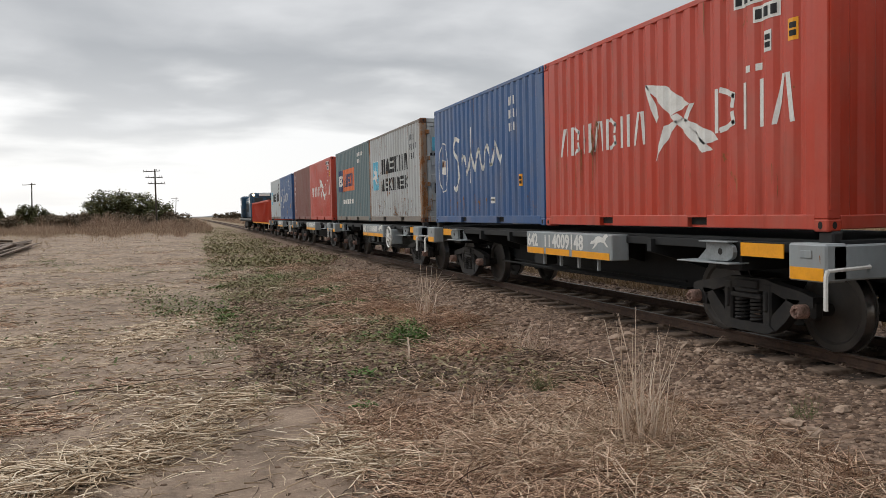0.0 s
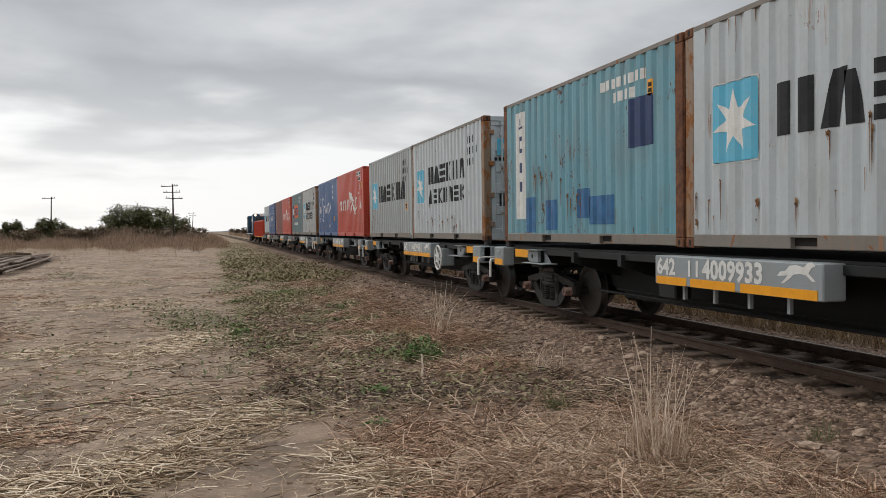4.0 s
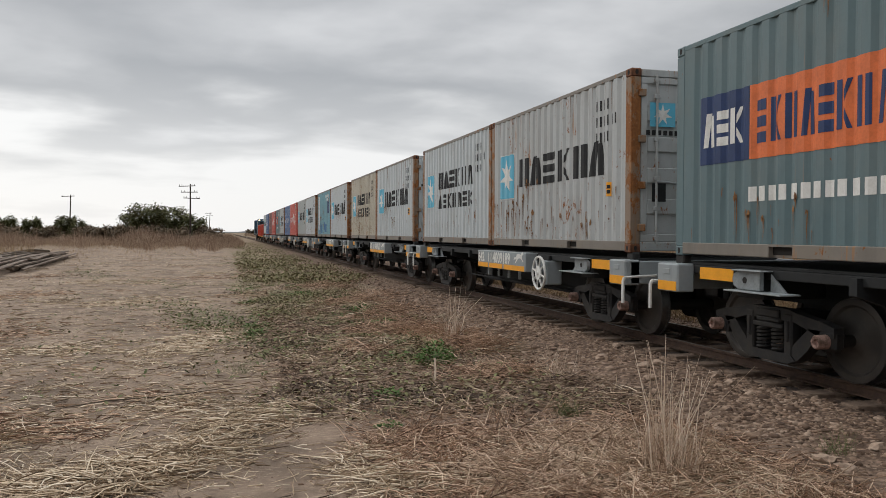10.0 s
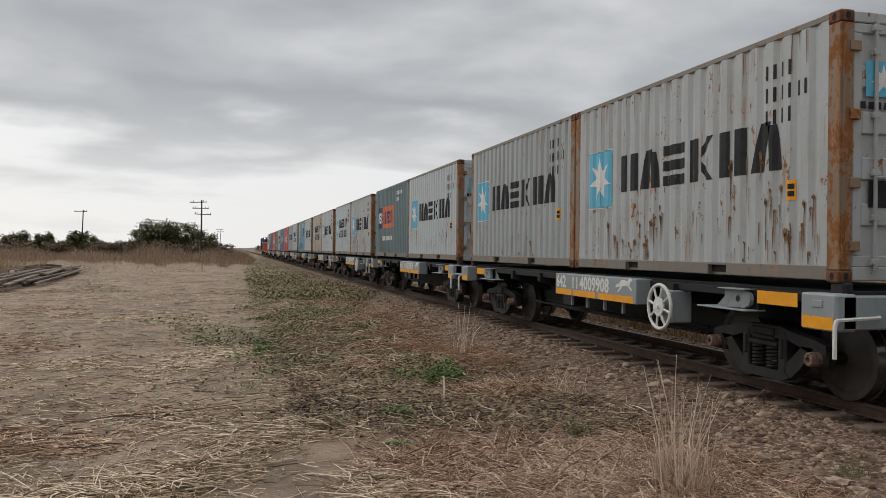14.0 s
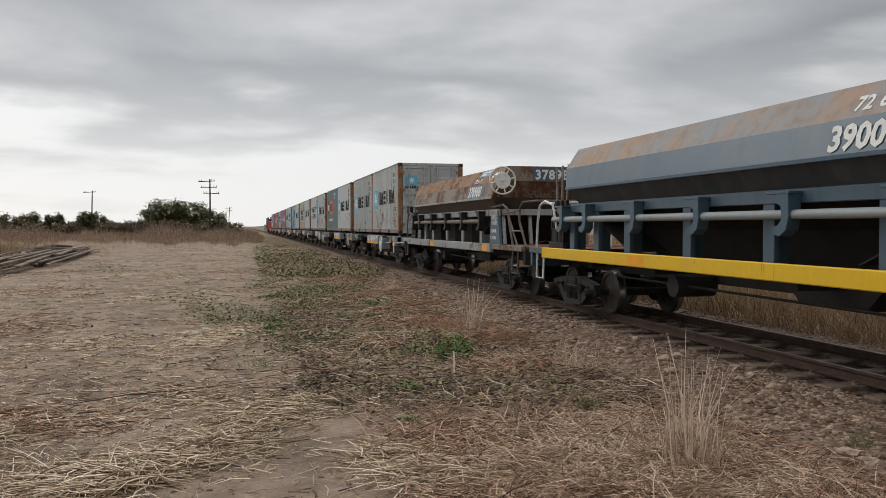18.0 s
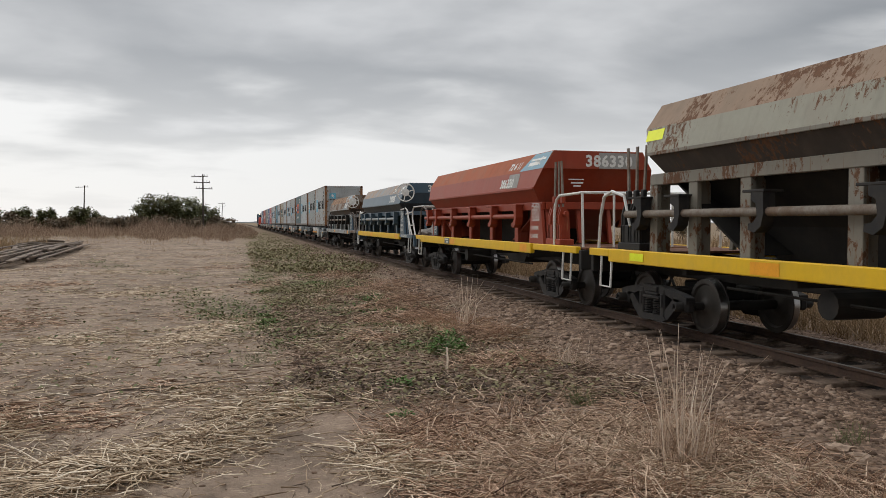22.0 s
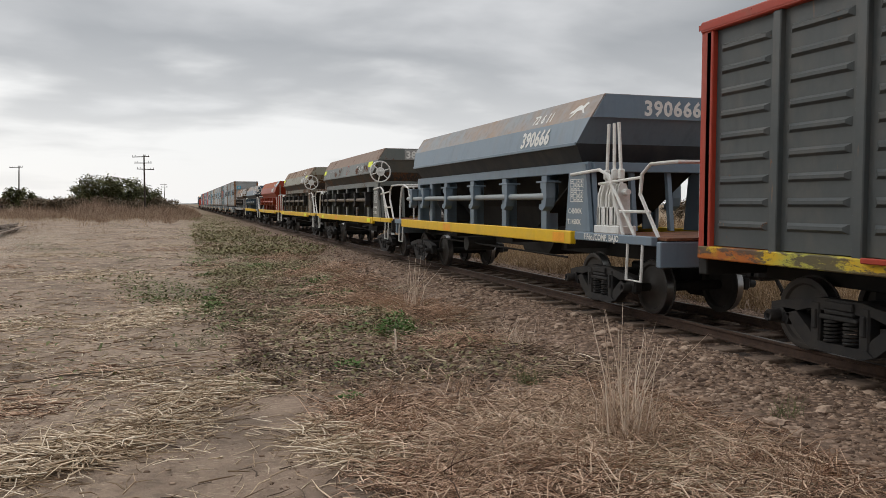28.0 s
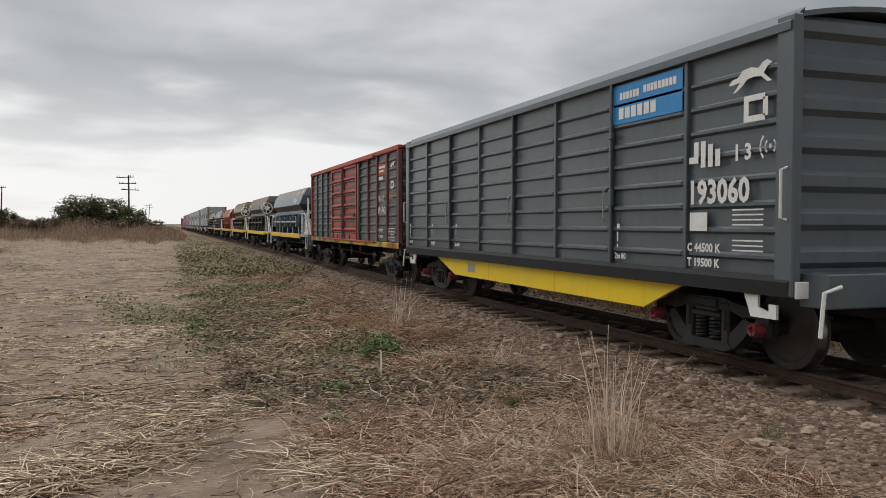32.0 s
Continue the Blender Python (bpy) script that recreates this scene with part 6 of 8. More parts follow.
def make_red_box():
    w = thing("covered_wagon", "worn red and grey covered wagon with ribbed panels and red doors", "rail wagon", "covered wagons of the train")
    z0, z1 = 1.05, 3.36
    posts = [6.05, 5.03, 4.0, 2.97, 2.0, -1.75, -2.97, -4.0, -5.03, -6.05]
    ribs = [1.28 + k * 0.235 for k in range(9)]
    for s in (-1, 1):
        for a, b in zip(posts, posts[1:]):
            if a == 2.0:
                continue
            p = part("panel", ribbed_panel(b, a, z0, z1, ribs), P_PANEL, w, "grey panel with pressed ribs")
            ribs_on(p, b, a, ribs, 0.035, -1.19, P_PANEL, 0.13, 0.045)
            if s > 0:
                p.rotation_euler = (0, 0, math.pi)
        for py in posts:
            red = py == 6.05
            part("post", Geo().box(s * 1.16, s * 1.25, py - 0.055, py + 0.055, z0 - 0.04, z1, 0.01), P_REDBOX if red else (P_MAROON if py < -2.5 else P_PANEL), w, "red upright post" if red else "worn upright post")
        part("top_rail", Geo().box(s * 1.14, s * 1.265, -6.2, 6.2, z1, z1 + 0.12, 0.012), P_REDBOX, w, "red cant rail")
        part("sill", Geo().box(s * 1.12, s * 1.26, -6.2, 6.2, 0.90, 1.04, 0.012), P_SILLWORN, w, "dented yellow side sill")
        for a, b in ((-1.70, 0.13), (0.15, 1.97)):
            g = Geo().box(-1.24, -1.20, a, b, z0 - 0.03, z1 - 0.04)
            d = part("door", g, P_REDDOOR, w, "worn red ribbed sliding door")
            rim = Geo().box(-1.285, -1.24, a + 0.07, b - 0.07, z1 - 0.11, z1 - 0.04, 0.006)
            for y in (a, b - 0.07):
                rim.box(-1.285, -1.24, y, y + 0.07, z0 - 0.03, z1 - 0.04, 0.006)
            part("door_frame", rim, P_REDRIB, d, "worn red door frame")
            ribs_on(d, a, b, DOOR_RIBS, 0.05, -1.24, P_REDRIB, 0.05, 0.055)
            ribs_on(d, a, b, [z - 0.085 for z in DOOR_RIBS], 0.03, -1.24, P_PANEL, 0.05, 0.03)
            part("door_foot", Geo().box(-1.275, -1.238, a + 0.08, b - 0.30, 1.03, 1.22, 0.012), P_REDBOX, d)
            for q in (b - 0.20, b - 0.9):
                part("door_roller", Geo().box(-1.30, -1.245, q - 0.05, q + 0.05, 1.02, 1.20, 0.012), P_PANEL, d)
            part("door_latch", Geo().tube([(-1.31, (a + b) / 2 + 0.5, 1.75), (-1.32, (a + b) / 2 + 0.5, 2.05)], 0.011, 6).box(-1.31, -1.28, a + 0.1, a + 0.35, 1.75, 1.83, 0.006), M_BOGIE, d)
            if s > 0:
                d.rotation_euler = (0, 0, math.pi)
        for q in (0.08, 0.20):
            rod = part("locking_rod", Geo().tube([(s * 1.305, q, z0), (s * 1.305, q, z1 - 0.05)], 0.022, 7), P_PANEL, w, "dark upright locking rod", True)
            for z in (1.45, 1.58, 2.15, 2.85):
                part("rod_clamp", Geo().box(s * 1.29, s * 1.335, q - 0.04, q + 0.04, z - 0.025, z + 0.025, 0.006), M_RUST, rod)
        part("door_pillar", Geo().box(s * 1.19, s * 1.27, -1.97, -1.84, z0, z1, 0.012), P_PANEL, w, "dark door pillar")
        part("door_track", Geo().box(s * 1.26, s * 1.33, -3.9, 3.9, z1 - 0.03, z1 + 0.05, 0.008), P_REDBOX, w)
        part("lower_track", Geo().box(s * 1.26, s * 1.31, -3.9, 3.9, 1.0, 1.05, 0.008), P_REDBOX, w)
    for e in (-1, 1):
        box_end(w, e * 6.12, e, 0.95, z1 + 0.05, P_PANEL if e < 0 else P_REDBOX, [1.2 + 0.33 * k for k in range(7)])
        for s in (-1, 1):
            part("corner_post", Geo().box(s * 1.15, s * 1.25, e * 6.02, e * 6.2, 0.92, z1 + 0.08, 0.012), P_MAROON if e < 0 else P_REDBOX, w)
        part("head_stock", Geo().box(-1.2, 1.2, e * 6.1, e * 6.25, 0.72, 1.0, 0.01), M_DARK, w)
        coupler(w, e * 6.2, e)
        add_bogie(w, e * 4.47, M_BOGIE, 0.87, 0.80)
    g = Geo()
    for k in range(8):
        g.tube([(-1.0, 6.26, 1.1 + k * 0.3), (-0.55, 6.26, 1.1 + k * 0.3)], 0.014, 5)
    g.tube([(-1.0, 6.26, 0.9), (-1.0, 6.26, 3.5)], 0.016, 5).tube([(-0.55, 6.26, 0.9), (-0.55, 6.26, 3.5)], 0.016, 5)
    part("ladder", g, P_REDBOX, w, "red end ladder", True)
    arched_roof(w, 1.27, 12.45, z1 + 0.08, 0.16, P_REDBOX)
    part("underframe", Geo().box(-0.4, 0.4, -6.1, 6.1, 0.66, 0.95, 0.01).box(-1.1, 1.1, -1.6, -1.4, 0.7, 0.9).box(-1.1, 1.1, 1.4, 1.6, 0.7, 0.9), M_DARK, w)
    part("brake_gear", Geo().lathe([(-0.3, 0), (-0.3, 0.16), (0.3, 0.16), (0.3, 0)], (-0.6, 0.6, 0.66), 12).tube([(-0.95, 3, 0.68), (-0.95, -3, 0.62)], 0.018, 6), M_DARK, w)
    face = lambda u, v: (-1.228, -u, v)
    sign("number", moved(words("15 6 11", 0.22, 1.1), 4.10, 2.12, 0.92, 1.0) + moved(words("191742", 0.25, 1.05), 4.12, 1.80), M_WHITE, w, face, label="white stencilled number")
    sign("mark", moved(words("C 47500 K", 0.11), 4.15, 1.32) + moved(words("T 17500 K", 0.11), 4.15, 1.15), M_WHITE, w, face)
    sign("load_table", rects(*[(5.2, 1.1 + k * 0.075, 5.75, 1.115 + k * 0.075) for k in range(5)], (5.2, 1.1, 5.22, 1.4), (5.5, 1.1, 5.52, 1.4), (5.73, 1.1, 5.75, 1.4)), M_WHITE, w, face)
    greyhound(w, "emblem", 5.35, 2.92, 0.42, face)
    sign("mark", rects((5.4, 2.42, 5.46, 2.62), (5.46, 2.42, 5.65, 2.47), (5.46, 2.57, 5.65, 2.62), (5.62, 2.45, 5.68, 2.6)), M_WHITE, w, face)
    arcs = []
    for r in (0.08, 0.14):
        for t0 in (-0.8, 2.34):
            arcs += ribbon([(5.42 + r * math.cos(t0 + k * 0.4), 2.22 + r * math.sin(t0 + k * 0.4)) for k in range(5)], 0.022)
    sign("mark", arcs + rects((5.40, 2.2, 5.44, 2.24)), M_AMBER, w, face, label="yellow wave mark")
    sign("paint_patch", rects((4.15, 2.82, 4.9, 3.12)), P_REDBOX, w, lambda u, v: (-1.2215, -u, v), label="red painted field")
    sign("small_mark", rects((4.2, 3.0, 4.85, 3.06), (4.25, 2.9, 4.7, 2.95), (4.2, 2.70, 4.65, 2.78)), M_WHITE, w, face)
    return place_on_train(w, -159.1)


def make_grey_box():
    w = thing("covered_wagon", "clean dark grey covered wagon with a yellow skirt and blue sign", "rail wagon", "covered wagons of the train")
    z0, z1 = 1.02, 3.34
    c = -172.25
    posts = [6.12] + [y - c for y in (-167.55, -169.06, -170.64, -172.16, -173.69, -175.25, -176.84)] + [-6.12]
    ribs = [1.19 + 0.261 * k for k in range(8)]
    for s in (-1, 1):
        for k, (a, b) in enumerate(zip(posts, posts[1:])):
            p = part("panel", ribbed_panel(b, a, z0, z1, ribs, 0.05, -1.20), P_COVER, w, "dark grey panel with pressed ribs")
            ribs_on(p, b, a, ribs, 0.045, -1.20, P_COVER, 0.035, 0.04)
            if s > 0:
                p.rotation_euler = (0, 0, math.pi)
        for k, py in enumerate(posts):
            part("post", Geo().box(s * 1.19, s * 1.255, py - 0.03, py + 0.03, z0, z1, 0.008), P_COVER, w)
        for py in (posts[2], posts[4], posts[6]):
            part("door_bar", Geo().tube([(s * 1.275, py - 0.06, z0), (s * 1.275, py - 0.06, z1)], 0.02, 7).box(s * 1.25, s * 1.30, py - 0.1, py - 0.02, 1.75, 1.95, 0.01).box(s * 1.25, s * 1.30, py - 0.1, py - 0.02, 2.6, 2.68, 0.01), P_COVER, w, "upright locking bar")
            part("door_handle", Geo().tube([(s * 1.25, py + 0.08, 1.55), (s * 1.30, py + 0.08, 1.58), (s * 1.30, py + 0.08, 1.95), (s * 1.25, py + 0.08, 1.98)], 0.014, 6), M_FRAME, w, "grey handle", True)
        g = Geo().prism([(s * 1.12, 3.52), (s * 1.29, 3.38), (s * 1.29, 3.30), (s * 1.18, 3.30)], 1, -6.2, 6.2)
        part("cant_rail", g, P_COVER, w, "grey eaves")
        part("sill", Geo().prism([(s * 1.10, 1.02), (s * 1.25, 1.02), (s * 1.285, 0.97), (s * 1.27, 0.83), (s * 1.10, 0.83)], 1, -6.2, 6.2), M_UNDER, w, "dark lower sill")
        sk = part("skirt", Geo().prism([(4.23, 0.83), (3.08, 0.50), (-3.67, 0.50), (-4.46, 0.83)], 0, s * 1.13, s * 1.17), P_SKIRT, w, "yellow skirt plate with orange retouching")
        for py in (1.3, -1.3):
            part("skirt_seam", Geo().box(s * 1.17, s * 1.174, py - 0.006, py + 0.006, 0.52, 0.82), M_AMBER, sk)
        part("tow_hook", Geo().prism([(-5.55, 0.82), (-5.75, 0.82), (-5.75, 0.70), (-5.9, 0.66), (-5.9, 0.74), (-6.0, 0.74), (-6.0, 0.60), (-5.65, 0.60)], 0, s * 1.2, s * 1.23), M_WHITE, w, "white tow hook")
        part("tow_hook", Geo().prism([(5.55, 0.82), (5.75, 0.82), (5.75, 0.70), (5.9, 0.66), (5.9, 0.74), (6.0, 0.74), (6.0, 0.60), (5.65, 0.60)], 0, s * 1.2, s * 1.23), M_WHITE, w, "white tow hook")
    for e in (-1, 1):
        box_end(w, e * 6.12, e, 0.95, 3.45, P_COVER, [1.2 + 0.36 * k for k in range(7)])
        for s in (-1, 1):
            part("corner_post", Geo().box(s * 1.16, s * 1.27, e * 6.0, e * 6.24, 0.83, 3.45, 0.015), P_COVER, w)
            part("grab_bar", Geo().tube([(s * 1.27, e * 6.16, 1.55), (s * 1.34, e * 6.16, 1.57), (s * 1.34, e * 6.16, 2.02), (s * 1.27, e * 6.16, 2.04)], 0.015, 6), M_WHITE, w, "white grab bar", True)
            part("lug", Geo().box(s * 1.0, s * 1.24, e * 6.24, e * 6.27, 0.82, 0.98, 0.006), M_WHITE, w, "white lug")
        part("head_stock", Geo().box(-1.1, 1.1, e * 6.15, e * 6.5, 0.74, 1.06, 0.012), P_COVER, w)
        g = Geo().tube([(-1.0, e * 6.55, 0.95), (-1.2, e * 6.56, 0.9), (-1.24, e * 6.56, 0.5)], 0.02, 6)
        part("step_bar", g, M_WHITE, w, "white bent bar", True)
        coupler(w, e * 6.4, e)
        add_bogie(w, e * 4.6, M_REDCAP)
    arched_roof(w, 1.15, 12.4, 3.48, 0.12, P_COVER)
    for y in (5.6, -5.6):
        g = Geo()
        for k in (-0.3, 0.0, 0.3):
            g.box(-0.4, 0.4, y + k - 0.04, y + k + 0.04, 3.62, 3.65)
        part("roof_walk", g, M_FRAME, w)
    part("underframe", Geo().box(-0.4, 0.4, -6.3, 6.3, 0.62, 0.95, 0.01).box(-1.1, 1.1, -2.2, -2.0, 0.6, 0.9).box(-1.1, 1.1, 2.0, 2.2, 0.6, 0.9), M_DARK, w)
    face = lambda u, v: (-1.262, -u, v)
    L = 4.60      # u of the last post
    sign("blue_sign", rects((3.06, 2.78, 4.52, 3.27)), M_SIGNBLUE, w, lambda u, v: (-1.245, -u, v), label="bright blue sign with white bars")
    sign("sign_mark", rects(*[(3.22 + k * 0.075, 3.08, 3.28 + k * 0.075, 3.17) for k in range(6)], *[(3.75 + k * 0.075, 3.10, 3.81 + k * 0.075, 3.19) for k in range(9)], *[(3.2 + k * 0.14, 2.84, 3.31 + k * 0.14, 2.98) for k in range(6)]), M_WHITE, w, lambda u, v: (-1.25, -u, v))
    greyhound(w, "emblem", 5.32, 2.82, 0.62, face)
    sign("mark", rects((5.55, 2.52, 5.62, 2.78), (5.62, 2.52, 5.85, 2.58), (5.62, 2.72, 5.85, 2.78), (5.82, 2.56, 5.89, 2.74)), M_WHITE, w, face)
    sign("number", rects((4.68, 2.17, 4.84, 2.24), (4.76, 2.24, 4.84, 2.40), (4.88, 2.12, 4.96, 2.40), (5.0, 2.12, 5.08, 2.36), (5.12, 2.12, 5.2, 2.3)) + moved(words("13", 0.22, 1.5), 5.4, 2.16), M_WHITE, w, face, label="white stencilled number")
    sign("number", moved(words("193060", 0.33, 1.0), 4.66, 1.74, 1.0, 1.05), M_WHITE, w, face, label="white stencilled number")
    arcs = []
    for r in (0.07, 0.14):
        for t0 in (-0.8, 2.34):
            arcs += ribbon([(5.93 + r * math.cos(t0 + k * 0.4), 2.26 + r * math.sin(t0 + k * 0.4)) for k in range(5)], 0.022)
    sign("mark", arcs + rects((5.915, 2.24, 5.945, 2.28)), M_WHITE, w, face)
    sign("plate", rects((4.70, 1.44, 5.0, 1.64)), M_WHITE, w, face)
    sign("load_mark", moved(words("C 44500 K", 0.125), 4.66, 1.22) + moved(words("T 19500 K", 0.125), 4.66, 1.06), M_WHITE, w, face)
    sign("load_table", rects(*[(5.4, 1.5 + k * 0.05, 5.85, 1.515 + k * 0.05) for k in range(4)], *[(5.4, 1.24 + k * 0.05, 5.85, 1.255 + k * 0.05) for k in range(3)]), M_WHITE, w, face)
    for u in (-6.0, -4.4, -2.9, 3.1):
        sign("size_mark", moved(words("2m 80", 0.10), u + 0.05, 1.08) + rects((u + 0.1, 1.3, u + 0.13, 1.42), (u + 0.1, 1.46, u + 0.16, 1.52), (u + 0.1, 1.22, u + 0.13, 1.26)), M_WHITE, w, face)
    sign("wagon_plate", rects((-2.35, 0.60, -2.0, 0.76)), M_FRAME, w, lambda u, v: (-1.176, -u, v))
    return place_on_train(w, c)


make_red_box()
make_grey_box()


# ---------------------------------------------------------------- head of the train
def make_gondola():
    w = thing("gondola_wagon", "bright red open goods wagon with ribbed sides", "rail wagon")
    m = paint("bright red wagon paint", (0.48, 0.05, 0.02), 0.1, 0.2, 0.15)
    h = 8.0
    for s in (-1, 1):
        part("side_wall", Geo().box(s * 1.18, s * 1.24, -h, h, 1.0, 2.55, 0.01), m, w)
        part("side_sill", Geo().box(s * 1.1, s * 1.24, -h, h, 0.85, 1.0, 0.01), M_AMBER, w)
        for k in range(17):
            y = -h + 0.1 + k * (2 * h - 0.2) / 16
            part("rib", Geo().box(s * 1.24, s * 1.32, y - 0.06, y + 0.06, 0.95, 2.5, 0.015), m, w)
        part("top_rail", Geo().box(s * 1.16, s * 1.30, -h, h, 2.5, 2.62, 0.015), m, w)
    for e in (-1, 1):
        part("end_wall", Geo().box(-1.2, 1.2, e * h, e * (h - 0.06), 0.9, 2.6, 0.01), m, w)
        coupler(w, e * 8.0, e)
        add_bogie(w, e * 5.8)
    part("floor", Geo().box(-1.2, 1.2, -h, h, 0.9, 1.0), M_DARK, w)
    return place_on_train(w, 67.3)


def make_loco():
    w = thing("diesel_locomotive", "blue diesel locomotive with white stripes and a lit rear lamp", "locomotive")
    blue = paint("locomotive blue paint", (0.012, 0.055, 0.105), 0.02, 0.08, 0.12, 0.4)
    glass = Nodes("dark cab glass", 0.08, 0, 0.6).done((0.02, 0.025, 0.03))
    lamp = bpy.data.materials.new("lit lamp glass")
    lamp.use_nodes = True
    lamp.node_tree.nodes["Principled BSDF"].inputs["Emission Color"].default_value = (1.0, 0.72, 0.40, 1)
    lamp.node_tree.nodes["Principled BSDF"].inputs["Emission Strength"].default_value = 2.5
    part("frame", Geo().box(-1.3, 1.3, -8.6, 8.6, 0.95, 1.25, 0.03), M_DARK, w)
    hood = part("hood", Geo().box(-0.85, 0.85, -6.0, 5.2, 1.25, 3.35, 0.12), blue, w, "long blue engine hood")
    for k in range(8):
        part("grille", Geo().box(-0.865, -0.85, -5.5 + k * 1.25, -4.6 + k * 1.25, 1.9, 2.8, 0.005), M_UNDER, hood)
    cab = part("cab", Geo().box(-1.3, 1.3, 4.6, 7.2, 1.25, 3.6, 0.14), blue, w, "blue driving cab")
    back = part("cab", Geo().box(-1.3, 1.3, -8.2, -5.8, 1.25, 3.62, 0.14), blue, w, "blue driving cab")
    for c, y in ((cab, 5.9), (back, -7.0)):
        part("window", Geo().box(-1.315, -1.29, y - 0.75, y - 0.1, 2.6, 3.2, 0.03), glass, c)
        part("window", Geo().box(-1.315, -1.29, y + 0.1, y + 0.75, 2.6, 3.2, 0.03), glass, c)
    for x in (-0.55, 0.55):
        part("rear_window", Geo().box(x - 0.38, x + 0.38, -8.22, -8.19, 2.6, 3.15, 0.01), glass, back)
    part("number_box", Geo().box(-0.5, 0.5, -8.3, -8.15, 3.3, 3.55, 0.02), M_WHITE, back)
    part("rear_lamp", Geo().prism([(-1.0 + 0.13 * math.cos(t), 3.42 + 0.13 * math.sin(t)) for t in [k * math.pi / 6 for k in range(12)]], 1, -8.30, -8.20), lamp, back, "lit warm lamp")
    part("nose", Geo().box(-0.85, 0.85, 7.2, 8.5, 1.25, 2.3, 0.12), blue, w)
    part("stripe", Geo().box(-1.305, -1.3, -8.5, 8.5, 1.12, 1.22), M_FRAME, w, "pale grey stripe")
    part("stripe", Geo().box(-0.87, -0.85, -5.9, 4.6, 2.95, 3.02), M_WHITE, w, "white stripe")
    part("fuel_tank", Geo().box(-1.2, 1.2, -2.2, 2.2, 0.35, 0.95, 0.1), M_DARK, w)
    g = Geo()
    for s in (-1, 1):
        g.tube([(s * 1.28, -5.7, 2.15), (s * 1.28, 4.6, 2.15)], 0.018, 6)
        for k in range(9):
            g.tube([(s * 1.28, -5.6 + k * 1.25, 1.25), (s * 1.28, -5.6 + k * 1.25, 2.15)], 0.016, 6)
    part("handrail", g, M_UNDER, w, "dark handrail")
    part("exhaust", Geo().box(-0.3, 0.3, -1.0, 0.2, 3.35, 3.6, 0.04), M_DARK, w)
    for e in (-1, 1):
        add_bogie(w, e * 5.6)
        coupler(w, e * 8.5, e)
    return place_on_train(w, 85.4)


make_gondola()
make_loco()


# ---------------------------------------------------------------- what lies and grows on the ground
def stuff(name, me, material, label, category, parent=None):
    me.materials.append(material)
    ob = new(name, me)
    if parent is not None:
        ob.parent = parent
    return tagged(ob, label, category, "", "stuff")


def stalk_mesh(P, L, az, tilt, bend, droop, r, lie=True):
    """Thin three-sided stalks with one bend, from arrays."""
    P = np.asarray(P, float)
    n = len(P)

    def along(a, t):
        return np.stack([np.cos(a) * np.cos(t), np.sin(a) * np.cos(t), np.sin(t)], 1)

    d0, d1 = along(az, tilt), along(az + bend, tilt - droop)
    pts = [P, P + d0 * (L * 0.5)[:, None]]
    pts.append(pts[1] + d1 * (L * 0.5)[:, None])
    side = np.stack([-np.sin(az), np.cos(az), np.zeros(n)], 1)
    upv = np.cross(d0, side)
    V = np.empty((n, 9, 3))
    for k, (p, s) in enumerate(zip(pts, (1.0, 0.85, 0.35))):
        if lie:
            p[:, 2] = np.maximum(p[:, 2], height(p[:, 0], p[:, 1]) + r * 0.6)
        for j in range(3):
            a = 2 * math.pi * j / 3
            V[:, k * 3 + j] = p + (side * math.cos(a) + upv * math.sin(a)) * (r * s)[:, None]
    base = np.arange(n)[:, None] * 9
    q = []
    for k in (0, 3):
        for j in range(3):
            i = (j + 1) % 3
            q.append([k + j, k + i, k + 3 + i, k + 3 + j])
    F = (base[:, :, None] + np.array(q)[None]).reshape(-1, 4)
    return V.reshape(-1, 3), F


def leaf_mesh(P, size, az, tilt, rng, slim=0.5):
    """Small folded leaves: four corners about a midrib."""
    n = len(P)
    d = np.stack([np.cos(az) * np.cos(tilt), np.sin(az) * np.cos(tilt), np.sin(tilt)], 1)
    s = np.stack([-np.sin(az), np.cos(az), rng.uniform(-0.5, 0.5, n)], 1)
    V = np.empty((n, 4, 3))
    V[:, 0] = P
    V[:, 1] = P + d * (size * 0.5)[:, None] + s * (size * slim * 0.5)[:, None]
    V[:, 2] = P + d * size[:, None]
    V[:, 3] = P + d * (size * 0.5)[:, None] - s * (size * slim * 0.5)[:, None]
    V[:, [1, 3], 2] += (size * 0.12)[:, None]
    F = (np.arange(n)[:, None, None] * 4 + np.array([[0, 1, 2], [0, 2, 3]])[None]).reshape(-1, 3)
    return V.reshape(-1, 3), F


def join(*meshes):
    V, F, k = [], [], 0
    for v, f in meshes:
        V.append(v), F.append(f + k)
        k += len(v)
    return np.concatenate(V), np.concatenate(F)


def tinted(name, cols, rough=0.85):
    """Many small pieces, each of its own shade between the colours given."""
    m = Nodes(name, rough, 0, 0.25)
    ramp = m.n.new("ShaderNodeValToRGB")
    e = ramp.color_ramp.elements
    e[0].color, e[1].color = (*cols[0], 1), (*cols[-1], 1)
    for k, c in enumerate(cols[1:-1]):
        e.new((k + 1) / (len(cols) - 1)).color = (*c, 1)
    m.l.new(m.island(), ramp.inputs[0])
    grain = m.noise(35, 3, 0.6)
    c = m.mix(m.step(grain, 0.3, 0.7, 0, 0.35), ramp.outputs[0], tuple(x * 0.55 for x in cols[0]))
    return m.done(c)


